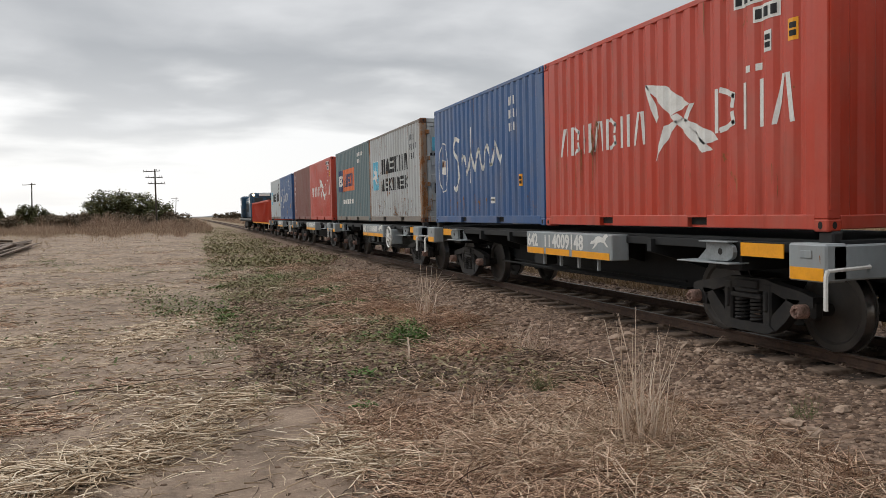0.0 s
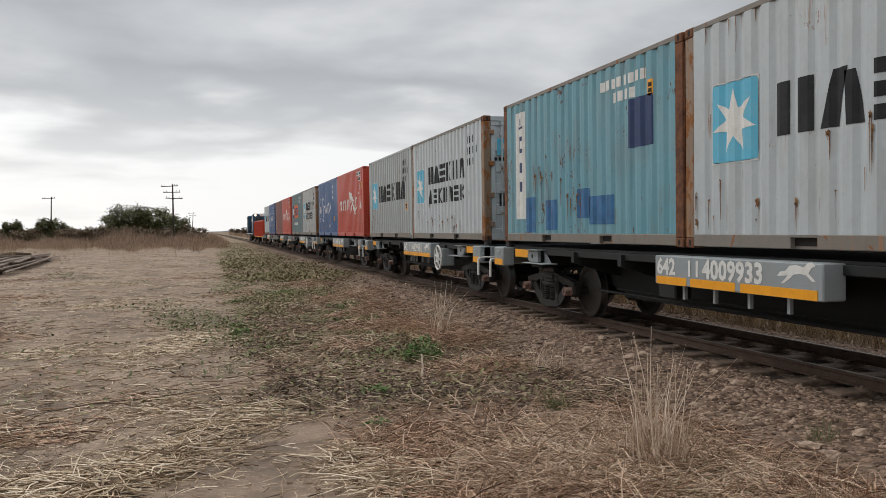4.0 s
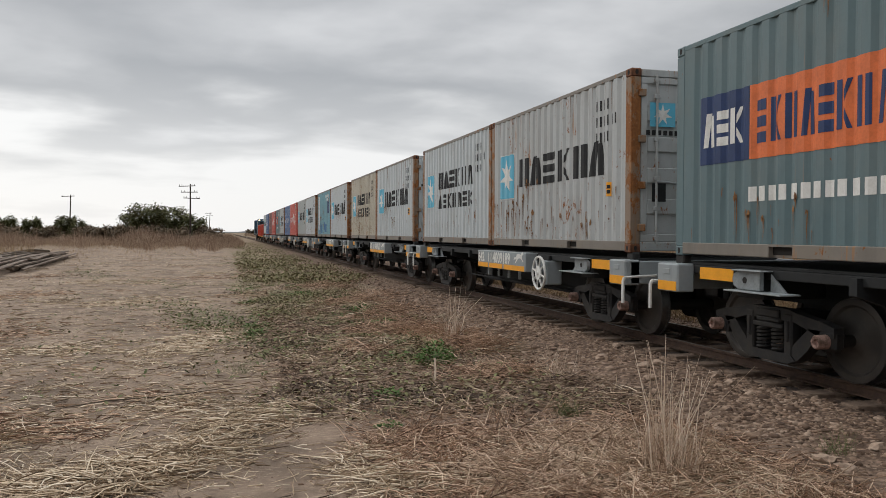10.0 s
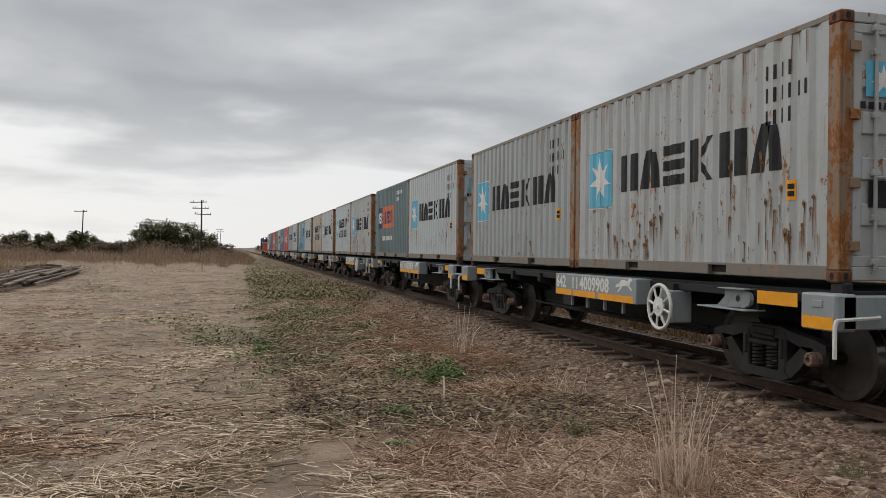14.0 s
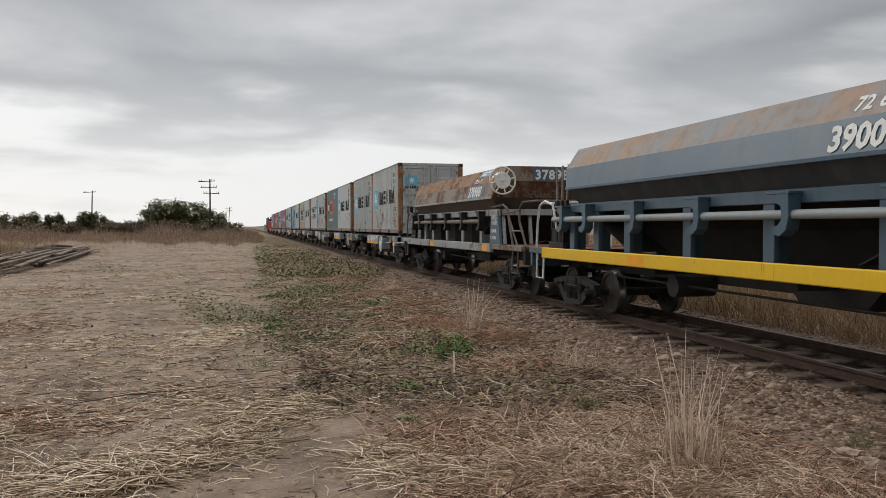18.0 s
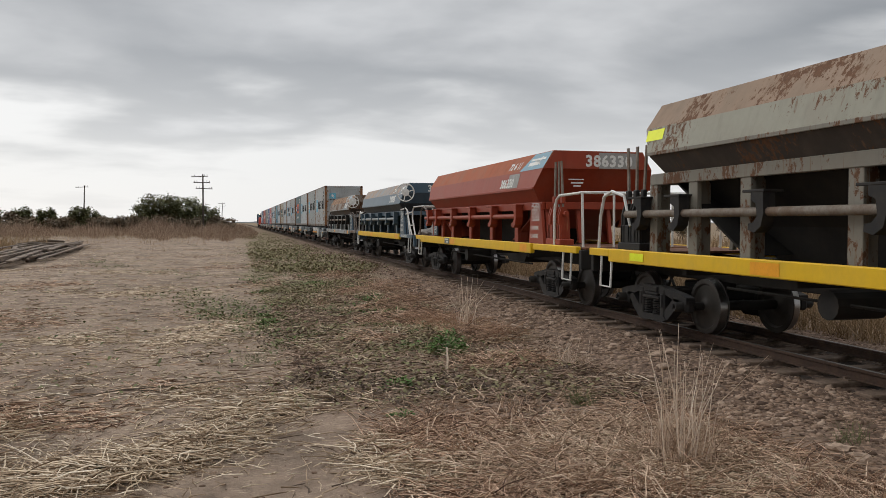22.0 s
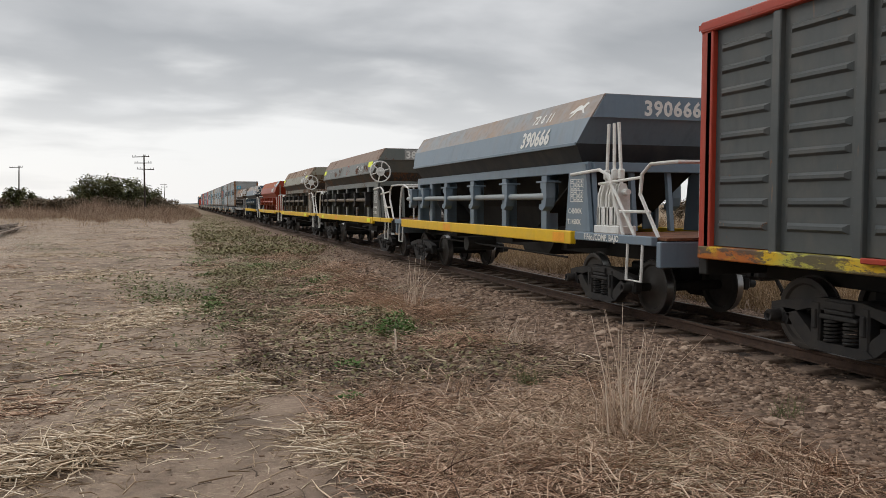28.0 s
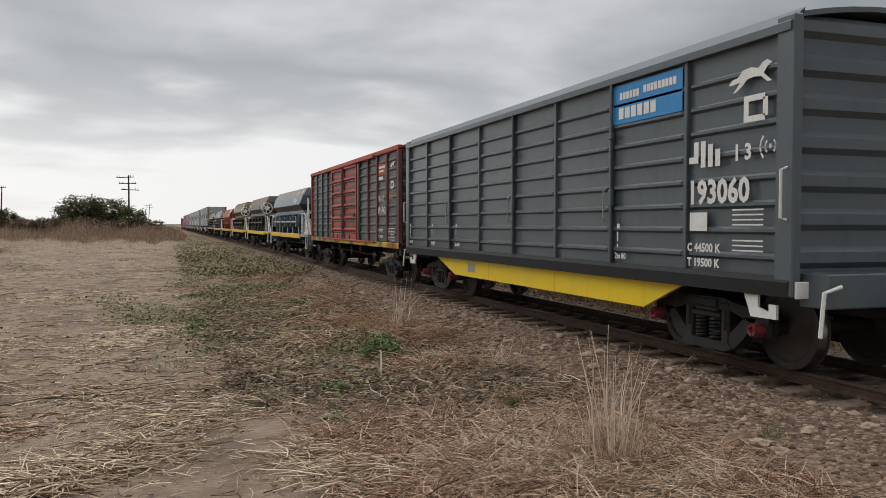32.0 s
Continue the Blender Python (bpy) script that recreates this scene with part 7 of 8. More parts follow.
S_STRAW = tinted("pale straw", ((0.17, 0.115, 0.07), (0.47, 0.345, 0.23), (0.74, 0.585, 0.415), (0.88, 0.75, 0.59)))
S_BROWN = tinted("brown dead stalks", ((0.095, 0.055, 0.037), (0.31, 0.187, 0.121), (0.58, 0.385, 0.260), (0.82, 0.58, 0.42)))
S_RUSSET2 = tinted("pale reddish dead grass", ((0.20, 0.125, 0.082), (0.44, 0.30, 0.20), (0.66, 0.48, 0.345), (0.82, 0.64, 0.48)))
S_RUSSET = tinted("russet dry grass", ((0.238, 0.119, 0.070), (0.420, 0.245, 0.147), (0.532, 0.364, 0.238)))
S_TALL = tinted("bleached dead grass", ((0.52, 0.39, 0.29), (0.78, 0.62, 0.49), (0.92, 0.79, 0.65)))
S_GREEN = tinted("green weed leaves", ((0.042, 0.088, 0.022), (0.080, 0.155, 0.038), (0.135, 0.215, 0.065), (0.18, 0.245, 0.085)))
S_DULL = tinted("dusty grey-green weeds", ((0.085, 0.098, 0.042), (0.15, 0.172, 0.070), (0.25, 0.25, 0.12)))
S_WEEDY = tinted("brown-green weeds", ((0.12, 0.096, 0.056), (0.23, 0.188, 0.105), (0.215, 0.225, 0.095), (0.40, 0.315, 0.205)))
S_LITTER = tinted("dark brown broken stalks", ((0.070, 0.045, 0.032), (0.20, 0.132, 0.092), (0.38, 0.262, 0.186), (0.62, 0.46, 0.34)))
S_CRISP = tinted("dark dead leaves", ((0.060, 0.042, 0.031), (0.130, 0.090, 0.063), (0.235, 0.168, 0.116)))
S_STONE = tinted("dusty brown ballast stones", ((0.075, 0.048, 0.034), (0.19, 0.124, 0.086), (0.31, 0.212, 0.149), (0.45, 0.335, 0.25)), 0.92)
S_FARGRASS = tinted("tall reddish dry grass", ((0.17, 0.11, 0.075), (0.31, 0.205, 0.14), (0.45, 0.32, 0.225), (0.58, 0.45, 0.33)))
S_GOLD = tinted("tall golden dry grass", ((0.17, 0.108, 0.058), (0.34, 0.23, 0.125), (0.54, 0.39, 0.235)))
S_TREE = tinted("dark tree leaves", ((0.058, 0.066, 0.028), (0.12, 0.125, 0.050), (0.215, 0.20, 0.090)))
S_SCRUB = tinted("dusty brown-green scrub leaves", ((0.095, 0.075, 0.048), (0.175, 0.130, 0.085), (0.27, 0.20, 0.135)))
M_BARK = plain("grey-brown bark", (0.12, 0.09, 0.065), 0.95, 0, 0.5, 8.0, None, 0.8)
M_POLE = plain("weathered pole wood", (0.075, 0.058, 0.045), 0.9, 0, 0.5, 3.0, None, 0.6)
M_PLANK = plain("weathered grey-brown beam", (0.27, 0.205, 0.155), 0.9, 0, 0.7, 1.6, (0.075, 0.052, 0.040), 0.5)


def spots(rng, n, box, keep):
    """n places in box (x0, x1, y0, y1), kept by chance where keep(x, y) is high; y is drawn thicker near by."""
    X, Y = np.empty(0), np.empty(0)
    while len(X) < n:
        u = rng.uniform(0, 1, n * 2)
        y = 1 / (1 / box[2] + u * (1 / box[3] - 1 / box[2]))
        x = rng.uniform(box[0], box[1], n * 2)
        k = rng.uniform(0, 1, n * 2) < keep(x, y)
        X, Y = np.concatenate([X, x[k]]), np.concatenate([Y, y[k]])
    return X[:n], Y[:n]


def bumpy(x, y, seed, size, lo, hi):
    return smooth(lo, hi, waves(x, y, seed, size))


HEAPS = [(-0.45, 5.95, 0.42), (-0.75, 5.6, 0.5), (-1.3, 5.6, 0.45), (-0.1, 6.55, 0.35), (0.15, 7.3, 0.4), (0.5, 7.7, 0.4), (-0.35, 8.2, 0.35), (-1.9, 7.0, 0.4),
         (1.1, 5.9, 0.3), (1.2, 5.2, 0.5), (2.1, 5.2, 0.6), (2.7, 5.9, 0.5), (2.9, 4.7, 0.6), (3.6, 4.6, 0.5), (3.4, 5.4, 0.35), (1.8, 5.9, 0.3), (-1.6, 9.6, 0.4), (-2.6, 6.0, 0.5)]


def heaps(x, y):
    h = 0
    for a, b, r in HEAPS:
        h = h + np.exp(-((x - a) ** 2 + (y - b) ** 2) / (r * r) * 1.2)
    return h


def lay(name, seed, n, box, keep, length, radius, mat, label, flat=0.14, az=None, lift=0.02, droop=(0.0, 0.25)):
    rng = np.random.RandomState(seed)
    x, y = spots(rng, n, box, keep)
    P = np.stack([x, y, height(x, y) + rng.uniform(0.0, lift, n)], 1)
    L = rng.uniform(*length, n) * rng.uniform(0.5, 1.0, n)
    a = rng.uniform(0, 2 * math.pi, n) if az is None else rng.normal(az, 0.75, n)
    V, F = stalk_mesh(P, L, a, np.abs(rng.normal(0, flat, n)), rng.normal(0, 0.35, n), rng.uniform(*droop, n), rng.uniform(*radius, n))
    return stuff(name, np_mesh(name, V, F), mat, label, "straw")


def make_litter():
    # pale straw on the trodden way, thick in heaps near by
    lay("straw", 11, 12000, (-5.5, 4.2, 3.4, 11), lambda x, y: np.clip(0.018 + 1.0 * heaps(x, y) * bumpy(x, y, 30, 0.4, -0.6, 0.7) + 0.22 * bumpy(x, y, 21, 0.8, 0.2, 0.8), 0, 1) * smooth(4.2, 3.4, x) * (1 - 0.88 * smooth(0.5, 1.3, x + 0.3 * waves(x, y, 20, 0.5)) * smooth(5.8, 6.6, y)),
        (0.07, 0.40), (0.0032, 0.0068), S_STRAW, "pale broken straw scattered on the earth", 0.14, None, 0.04)
    lay("straw", 19, 1500, (-2.4, 1.0, 4.8, 8.0), lambda x, y: np.clip(heaps(x, y) * 1.4 - 0.75, 0, 1),
        (0.2, 0.6), (0.004, 0.0082), S_STRAW, "long pale straw in loose heaps", 0.10, None, 0.07)
    lay("straw", 12, 19000, (-9, 3.0, 7, 60), lambda x, y: (0.035 + 0.8 * bumpy(x, y, 22, 1.1, 0.05, 0.8) * bumpy(x, y, 35, 0.3, -0.5, 0.7)) * smooth(2.4, 0.6, x),
        (0.08, 0.34), (0.004, 0.0085), S_STRAW, "pale broken straw scattered on the earth", 0.05, None, 0.01)
    # tangled dead grass towards the track
    lay("dead_grass", 13, 10500, (0.8, 4.2, 3.3, 8), lambda x, y: smooth(0.8, 1.7, x) * smooth(4.2, 3.5, x + 0.3 * waves(x, y, 8, 0.5)) * smooth(7.6, 6.0, y + 0.6 * waves(x, y, 7, 0.6)) * np.clip(0.08 + 0.95 * bumpy(x, y, 23, 0.45, -0.1, 0.8), 0, 1),
        (0.08, 0.40), (0.0025, 0.006), S_BROWN, "tangled brown dead grass beside the track", 0.25, None, 0.05, (0.0, 0.7))
    lay("dead_grass", 14, 5200, (1.0, 4.1, 3.3, 7.5), lambda x, y: np.clip(0.05 + 0.9 * heaps(x, y) * bumpy(x, y, 29, 0.35, -0.5, 0.8), 0, 1) * smooth(1.0, 2.0, x) * smooth(4.1, 3.6, x),
        (0.12, 0.48), (0.0025, 0.006), S_RUSSET2, "tangled pale dead grass beside the track", 0.30, None, 0.07, (0.0, 0.7))
    lay("dead_grass", 15, 8500, (0.6, 4.4, 7, 45), lambda x, y: smooth(0.4, 1.6, x + 0.3 * waves(x, y, 4, 0.8)) * smooth(4.4, 3.4, x) * np.clip(0.06 + 0.9 * bumpy(x, y, 24, 0.9, 0.0, 0.8), 0, 1),
        (0.08, 0.34), (0.0035, 0.008), S_LITTER, "brown dead stalks in the weedy strip", 0.16, None, 0.05)
    lay("dead_grass", 16, 1100, (0.8, 4.2, 7, 40), lambda x, y: 0.06 + 0.8 * bumpy(x, y, 25, 0.8, 0.2, 0.9),
        (0.15, 0.5), (0.004, 0.008), S_STRAW, "pale dead stalks in the weedy strip", 0.2, None, 0.08)
    lay("dead_grass", 18, 4500, (-7, 1.2, 7, 60), lambda x, y: 0.02 + 0.9 * bumpy(x, y, 33, 1.3, 0.25, 0.9), (0.08, 0.35), (0.004, 0.008), S_BROWN, "brown crushed stalks on the trodden way", 0.08, None, 0.02)
    lay("twigs", 17, 220, (-3.5, 4.2, 4, 16), lambda x, y: 0.5 + 0 * x, (0.12, 0.4), (0.003, 0.006), S_CRISP, "dark fallen twigs on the earth", 0.06)
    # matted heaps of pulled weeds
    rng = np.random.RandomState(31)
    pieces = []
    for hx, hy, r, hgt in ((2.95, 15.5, 0.75, 0.30), (3.3, 11.2, 0.5, 0.24), (3.6, 13.2, 0.55, 0.22), (2.4, 13.2, 0.7, 0.16), (1.9, 11.2, 0.6, 0.10), (3.7, 17.5, 0.8, 0.20), (2.6, 18.8, 0.7, 0.18), (4.0, 21.5, 0.9, 0.20), (3.0, 25, 1.0, 0.22),
                            (3.9, 11.8, 0.4, 0.18), (3.1, 13.9, 0.5, 0.22), (3.4, 19.8, 0.7, 0.2), (3.8, 28, 1.0, 0.22), (2.9, 9.0, 0.4, 0.10), (3.5, 9.4, 0.45, 0.12)):
        n = 420
        x, y = rng.normal(hx, r * 0.45, n), rng.normal(hy, r * 0.5, n)
        top = np.exp(-((x - hx) ** 2 + (y - hy) ** 2) / (r * r) * 2.0) * hgt
        P = np.stack([x, y, height(x, y) + rng.uniform(0, 1, n) * top], 1)
        pieces.append(stalk_mesh(P, rng.uniform(0.15, 0.5, n), rng.uniform(0, 6.28, n), rng.normal(0.05, 0.25, n), rng.normal(0, 0.5, n), rng.uniform(0, 0.5, n), rng.uniform(0.003, 0.007, n)))
    V, F = join(*pieces)
    stuff("weed_heaps", np_mesh("weed_heaps", V, F), S_BROWN, "low matted heaps of pulled brown weeds", "weeds")
    n = 1300
    x, y = np.concatenate([rng.normal(3.45, 0.25, 650), rng.normal(3.3, 0.3, 650)]), np.concatenate([rng.normal(11.6, 0.35, 650), rng.normal(12.9, 0.4, 650)])
    P = np.stack([x, y, height(x, y) + rng.uniform(0, 0.1, n)], 1)
    V, F = stalk_mesh(P, rng.uniform(0.15, 0.42, n), rng.uniform(0, 6.28, n), rng.uniform(0.0, 0.8, n), rng.normal(0, 0.4, n), rng.uniform(0.1, 0.9, n), rng.uniform(0.0018, 0.004, n))
    stuff("russet_grass", np_mesh("russet_grass", V, F), S_RUSSET, "russet dry grass in low tufts", "grass")


def tuft(name, label, x, y, n, high, spread, mat, seed, r=(0.0012, 0.0026), lean=0.35):
    """One clump of standing grass."""
    rng = np.random.RandomState(seed)
    P = np.stack([rng.normal(x, spread, n), rng.normal(y, spread, n), np.zeros(n)], 1)
    P[:, 2] = height(P[:, 0], P[:, 1]) - 0.01
    V, F = stalk_mesh(P, rng.uniform(0.35, 1.0, n) * high, rng.uniform(0, 6.28, n), rng.uniform(1.57 - lean * 2, 1.57, n), rng.normal(0, 0.6, n), rng.normal(0.15, 0.3, n), rng.uniform(*r, n), False)
    me = np_mesh(name, V, F)
    me.materials.append(mat)
    return tagged(new(name, me), label, "grass", "dry tufts beside the track", "stuff")


def make_tufts():
    tuft("dry_grass_tuft", "tall bleached dead grass standing beside the track", 3.02, 5.0, 52, 1.02, 0.085, S_TALL, 41, (0.003, 0.0052), 0.16)
    tuft("dry_grass_tuft", "low brown tuft at the foot of tall grass", 3.02, 4.95, 190, 0.46, 0.15, S_RUSSET2, 42, (0.002, 0.0038), 0.42)
    tuft("dry_grass_tuft", "pale branching dead weed standing in the strip", 3.5, 12.2, 30, 1.0, 0.08, S_TALL, 43, (0.004, 0.0075), 0.22)
    rng = random.Random(8)
    for k in range(20):
        x, y = rng.uniform(1.2, 3.8), rng.uniform(3.7, 7)
        tuft("dry_grass_tuft", "low tuft of brown dry grass", x, y, 55, rng.uniform(0.14, 0.34), rng.uniform(0.05, 0.12), rng.choice((S_BROWN, S_STRAW, S_RUSSET)), 50 + k, (0.0018, 0.0036), 0.6)
    for k in range(14):
        x, y = rng.uniform(1.2, 4.0), rng.uniform(9, 30)
        tuft("dry_grass_tuft", "low tuft of brown dry grass", x, y, 60, rng.uniform(0.2, 0.5), rng.uniform(0.08, 0.2), rng.choice((S_BROWN, S_STRAW, S_TALL)), 90 + k, (0.002, 0.004), 0.6)
    for x, y, n in ((3.08, 6.8, 130), (4.6, 5.2, 60), (0.2, 9.9, 60)):
        tuft("green_grass_tuft", "small tuft of grey-green grass", x, y, n, 0.24, 0.06, S_DULL, int(x * 100), (0.001, 0.002), 0.5)
    # a cut stub and a fallen branch
    stub = Geo().tube([(2.30, 8.74, -0.02), (2.31, 8.745, 0.14), (2.30, 8.75, 0.27)], [0.012, 0.011, 0.009], 6)
    tagged(part("cut_stalk", stub, S_TALL, None, "", True), "short pale cut stalk standing upright", "stalk")
    g = Geo().tube([(-1.6, 8.1, 0.02), (-1.1, 8.34, 0.04), (-0.5, 8.5, 0.03), (0.25, 8.9, 0.03)], [0.004, 0.006, 0.006, 0.003], 6)
    g.tube([(-1.1, 8.34, 0.04), (-0.8, 8.2, 0.05), (-0.6, 8.05, 0.03)], [0.005, 0.004, 0.002], 5)
    tagged(part("fallen_branch", g, M_BARK, None, "", True), "thin dark fallen branch on the earth", "branch")


def weed_clump(name, label, x, y, r, high, n, seed, mat=None, size=(0.03, 0.075)):
    rng = np.random.RandomState(seed)
    a, q = rng.uniform(0, 6.28, n), r * np.sqrt(rng.uniform(0, 1, n))
    P = np.stack([x + q * np.cos(a), y + q * np.sin(a), np.zeros(n)], 1)
    P[:, 2] = height(P[:, 0], P[:, 1]) + rng.uniform(0.01, 1, n) * high * (1 - (q / r) ** 2 * 0.75)
    V, F = leaf_mesh(P, rng.uniform(*size, n), a + rng.normal(0, 0.8, n), rng.uniform(-0.5, 0.8, n), rng, 0.55)
    me = np_mesh(name, V, F)
    me.materials.append(mat or S_GREEN)
    return tagged(new(name, me), label, "weed", "green weeds in the strip", "stuff")


def make_weeds():
    weed_clump("green_weed", "leafy bright green weed in dry stalks", 2.62, 9.9, 0.24, 0.36, 620, 1)
    weed_clump("green_weed", "leafy bright green weed in dry stalks", 2.30, 10.4, 0.26, 0.12, 160, 2)
    weed_clump("green_weed", "small blue-green weed on bare soil", 1.60, 7.9, 0.16, 0.12, 120, 3)
    weed_clump("green_weed", "small blue-green weed on bare soil", 1.36, 6.65, 0.11, 0.09, 60, 4)
    weed_clump("green_weed", "leafy green weed in the strip", 2.9, 17.0, 0.35, 0.22, 260, 5)
    weed_clump("green_weed", "leafy green weed in the strip", 2.0, 21.0, 0.4, 0.2, 240, 6)
    rng = random.Random(3)
    for k in range(130):
        y = 10.5 * (44 / 10.5) ** rng.random()
        x = rng.uniform(0.4, 3.4)
        weed_clump("green_weed", "low patch of green weeds in the strip", x, y, rng.uniform(0.12, 0.42), rng.uniform(0.04, 0.13), rng.randint(30, 90), 10 + k, S_GREEN if rng.random() < 0.35 else (S_DULL if rng.random() < 0.5 else S_WEEDY), (0.035, 0.08))
    # creeping low leaves all over the strip
    r = np.random.RandomState(77)
    x, y = spots(r, 12000, (0.2, 3.8, 7.0, 48), lambda x, y: smooth(0.1, 1.2, x + 0.4 * waves(x, y, 12, 0.7)) * smooth(4.4, 3.2, x) * np.clip(0.03 + bumpy(x, y, 27, 0.8, -0.1, 0.8) * smooth(8, 17, y), 0, 1))
    P = np.stack([x, y, height(x, y) + r.uniform(0.005, 0.10, len(x))], 1)
    V, F = leaf_mesh(P, r.uniform(0.03, 0.085, len(x)), r.uniform(0, 6.28, len(x)), r.uniform(-0.2, 0.7, len(x)), r, 0.55)
    stuff("creeping_weeds", np_mesh("creeping_weeds", V, F), S_WEEDY, "low dusty brown-green weeds covering the strip", "weeds")
    x, y = spots(r, 11000, (0.6, 5.2, 26, 130), lambda x, y: smooth(0.4, 1.6, x + 0.6 * waves(x, y, 14, 1.2)) * smooth(5.3, 4.2, x) * np.clip(0.12 + bumpy(x, y, 36, 1.4, -0.4, 0.7), 0, 1))
    P = np.stack([x, y, height(x, y) + r.uniform(0.0, 0.16, len(x))], 1)
    V, F = leaf_mesh(P, r.uniform(0.06, 0.17, len(x)), r.uniform(0, 6.28, len(x)), r.uniform(-0.2, 0.8, len(x)), r, 0.5)
    stuff("creeping_weeds", np_mesh("creeping_weeds", V, F), S_WEEDY, "brown-green weeds along the far line", "weeds")
    x, y = spots(r, 3500, (-6.0, 1.0, 8, 70), lambda x, y: 0.02 + 0.9 * bumpy(x, y, 34, 1.2, 0.3, 0.9))
    P = np.stack([x, y, height(x, y) + r.uniform(0.004, 0.05, len(x))], 1)
    V, F = leaf_mesh(P, r.uniform(0.03, 0.09, len(x)), r.uniform(0, 6.28, len(x)), r.uniform(-0.2, 0.7, len(x)), r, 0.5)
    stuff("creeping_weeds", np_mesh("creeping_weeds", V, F), S_DULL, "low dusty weeds in patches on the trodden way", "weeds")
    x, y = spots(r, 8500, (0.0, 5.0, 6.0, 40), lambda x, y: smooth(0.0, 1.0, x + 0.5 * waves(x, y, 13, 0.6)) * smooth(4.6, 3.4, x) * smooth(6.2, 8.5, y) * np.clip(0.1 + bumpy(x, y, 28, 0.55, -0.2, 0.8), 0, 1))
    P = np.stack([x, y, height(x, y) + r.uniform(0.002, 0.05, len(x))], 1)
    V, F = leaf_mesh(P, r.uniform(0.03, 0.085, len(x)), r.uniform(0, 6.28, len(x)), r.uniform(-0.3, 0.6, len(x)), r, 0.5)
    stuff("dead_leaves", np_mesh("dead_leaves", V, F), S_CRISP, "dark crumpled dead leaves in the strip", "leaves")


def make_stones():
    t = (1 + 5 ** 0.5) / 2
    ico = np.array([(-1, t, 0), (1, t, 0), (-1, -t, 0), (1, -t, 0), (0, -1, t), (0, 1, t), (0, -1, -t), (0, 1, -t), (t, 0, -1), (t, 0, 1), (-t, 0, -1), (-t, 0, 1)]) / math.sqrt(1 + t * t)
    tri = np.array([(0, 11, 5), (0, 5, 1), (0, 1, 7), (0, 7, 10), (0, 10, 11), (1, 5, 9), (5, 11, 4), (11, 10, 2), (10, 7, 6), (7, 1, 8),
                    (3, 9, 4), (3, 4, 2), (3, 2, 6), (3, 6, 8), (3, 8, 9), (4, 9, 5), (2, 4, 11), (6, 2, 10), (8, 6, 7), (9, 8, 1)])
    rng = np.random.RandomState(5)

    def pile(n, box, keep, size, sink):
        x, y = spots(rng, n, box, keep)
        s = rng.uniform(0, 1, n) ** 2.2 * (size[1] - size[0]) + size[0]
        sc = np.stack([s * rng.uniform(0.7, 1.6, n), s * rng.uniform(0.7, 1.6, n), s * rng.uniform(0.3, 0.75, n)], 1)
        V = ico[None] * (1 + rng.uniform(-0.55, 0.45, (n, 12, 1))) * sc[:, None]
        a = rng.uniform(0, 6.28, n)
        c, q = np.cos(a)[:, None], np.sin(a)[:, None]
        V = np.stack([V[..., 0] * c - V[..., 1] * q, V[..., 0] * q + V[..., 1] * c, V[..., 2]], 2)
        V += np.stack([x, y, height(x, y) + s * sink], 1)[:, None]
        F = (np.arange(n)[:, None, None] * 12 + tri[None]).reshape(-1, 3)
        return V.reshape(-1, 3), F

    edge = lambda x, y: smooth(3.4, 4.3, x + 0.45 * waves(x, y, 6, 0.7) + 0.9 * smooth(5.5, 8.0, y)) * smooth(XC + 2.6, XC + 1.9, x)
    open_ = lambda x, y: edge(x, y) * np.where(np.abs(x - XC) < 1.0, 0.22, 1.0)
    clods = lambda x, y: smooth(1.4, 2.6, x + 0.5 * waves(x, y, 16, 0.8)) * smooth(5.9, 5.4, x) * np.clip(0.25 + bumpy(x, y, 17, 0.5, -0.3, 0.7), 0, 1)
    V, F = join(pile(11000, (3.0, 9.4, 3.2, 14), open_, (0.006, 0.026), 0.0),
                pile(1000, (3.2, 6.0, 3.2, 14), edge, (0.018, 0.055), -0.12),
                pile(350, (2.6, 5.8, 5.5, 16), clods, (0.025, 0.07), -0.15),
                pile(6000, (3.0, 9.4, 12, 60), open_, (0.012, 0.045), 0.1),
                pile(8000, (1.2, 5.9, 5.5, 16), clods, (0.009, 0.036), 0.0),
                pile(6000, (1.0, 5.9, 12, 45), clods, (0.016, 0.055), 0.0),
                pile(5000, (-4.5, 4.2, 3.5, 16), lambda x, y: 0.12 + bumpy(x, y, 37, 0.5, 0.0, 0.8), (0.004, 0.018), 0.0))
    stuff("ballast_stones", np_mesh("ballast_stones", V, F), S_STONE, "dusty brown ballast stones along the track", "stones")
    r = random.Random(9)
    for k in range(14):
        me = bpy.data.meshes.new("stone")
        bm = bmesh.new()
        bmesh.ops.create_icosphere(bm, subdivisions=2, radius=1.0)
        for v in bm.verts:
            v.co *= 1 + noise.noise(v.co * 1.6 + Vector((k * 7, 0, 0))) * 0.45
            v.co = Vector((v.co.x * 0.085, v.co.y * 0.065, v.co.z * 0.04)) * r.uniform(0.8, 1.2)
        bm.to_mesh(me)
        bm.free()
        x, y = r.uniform(4.2, 5.5), r.uniform(4.2, 11)
        s = part("stone", me, S_STONE, None)
        s.location, s.rotation_euler = (x, y, float(height(x, y)) + 0.02), (0, 0, r.uniform(0, 6))
        tagged(s, "flat dusty stone lying beside the ballast", "stone", "loose stones")


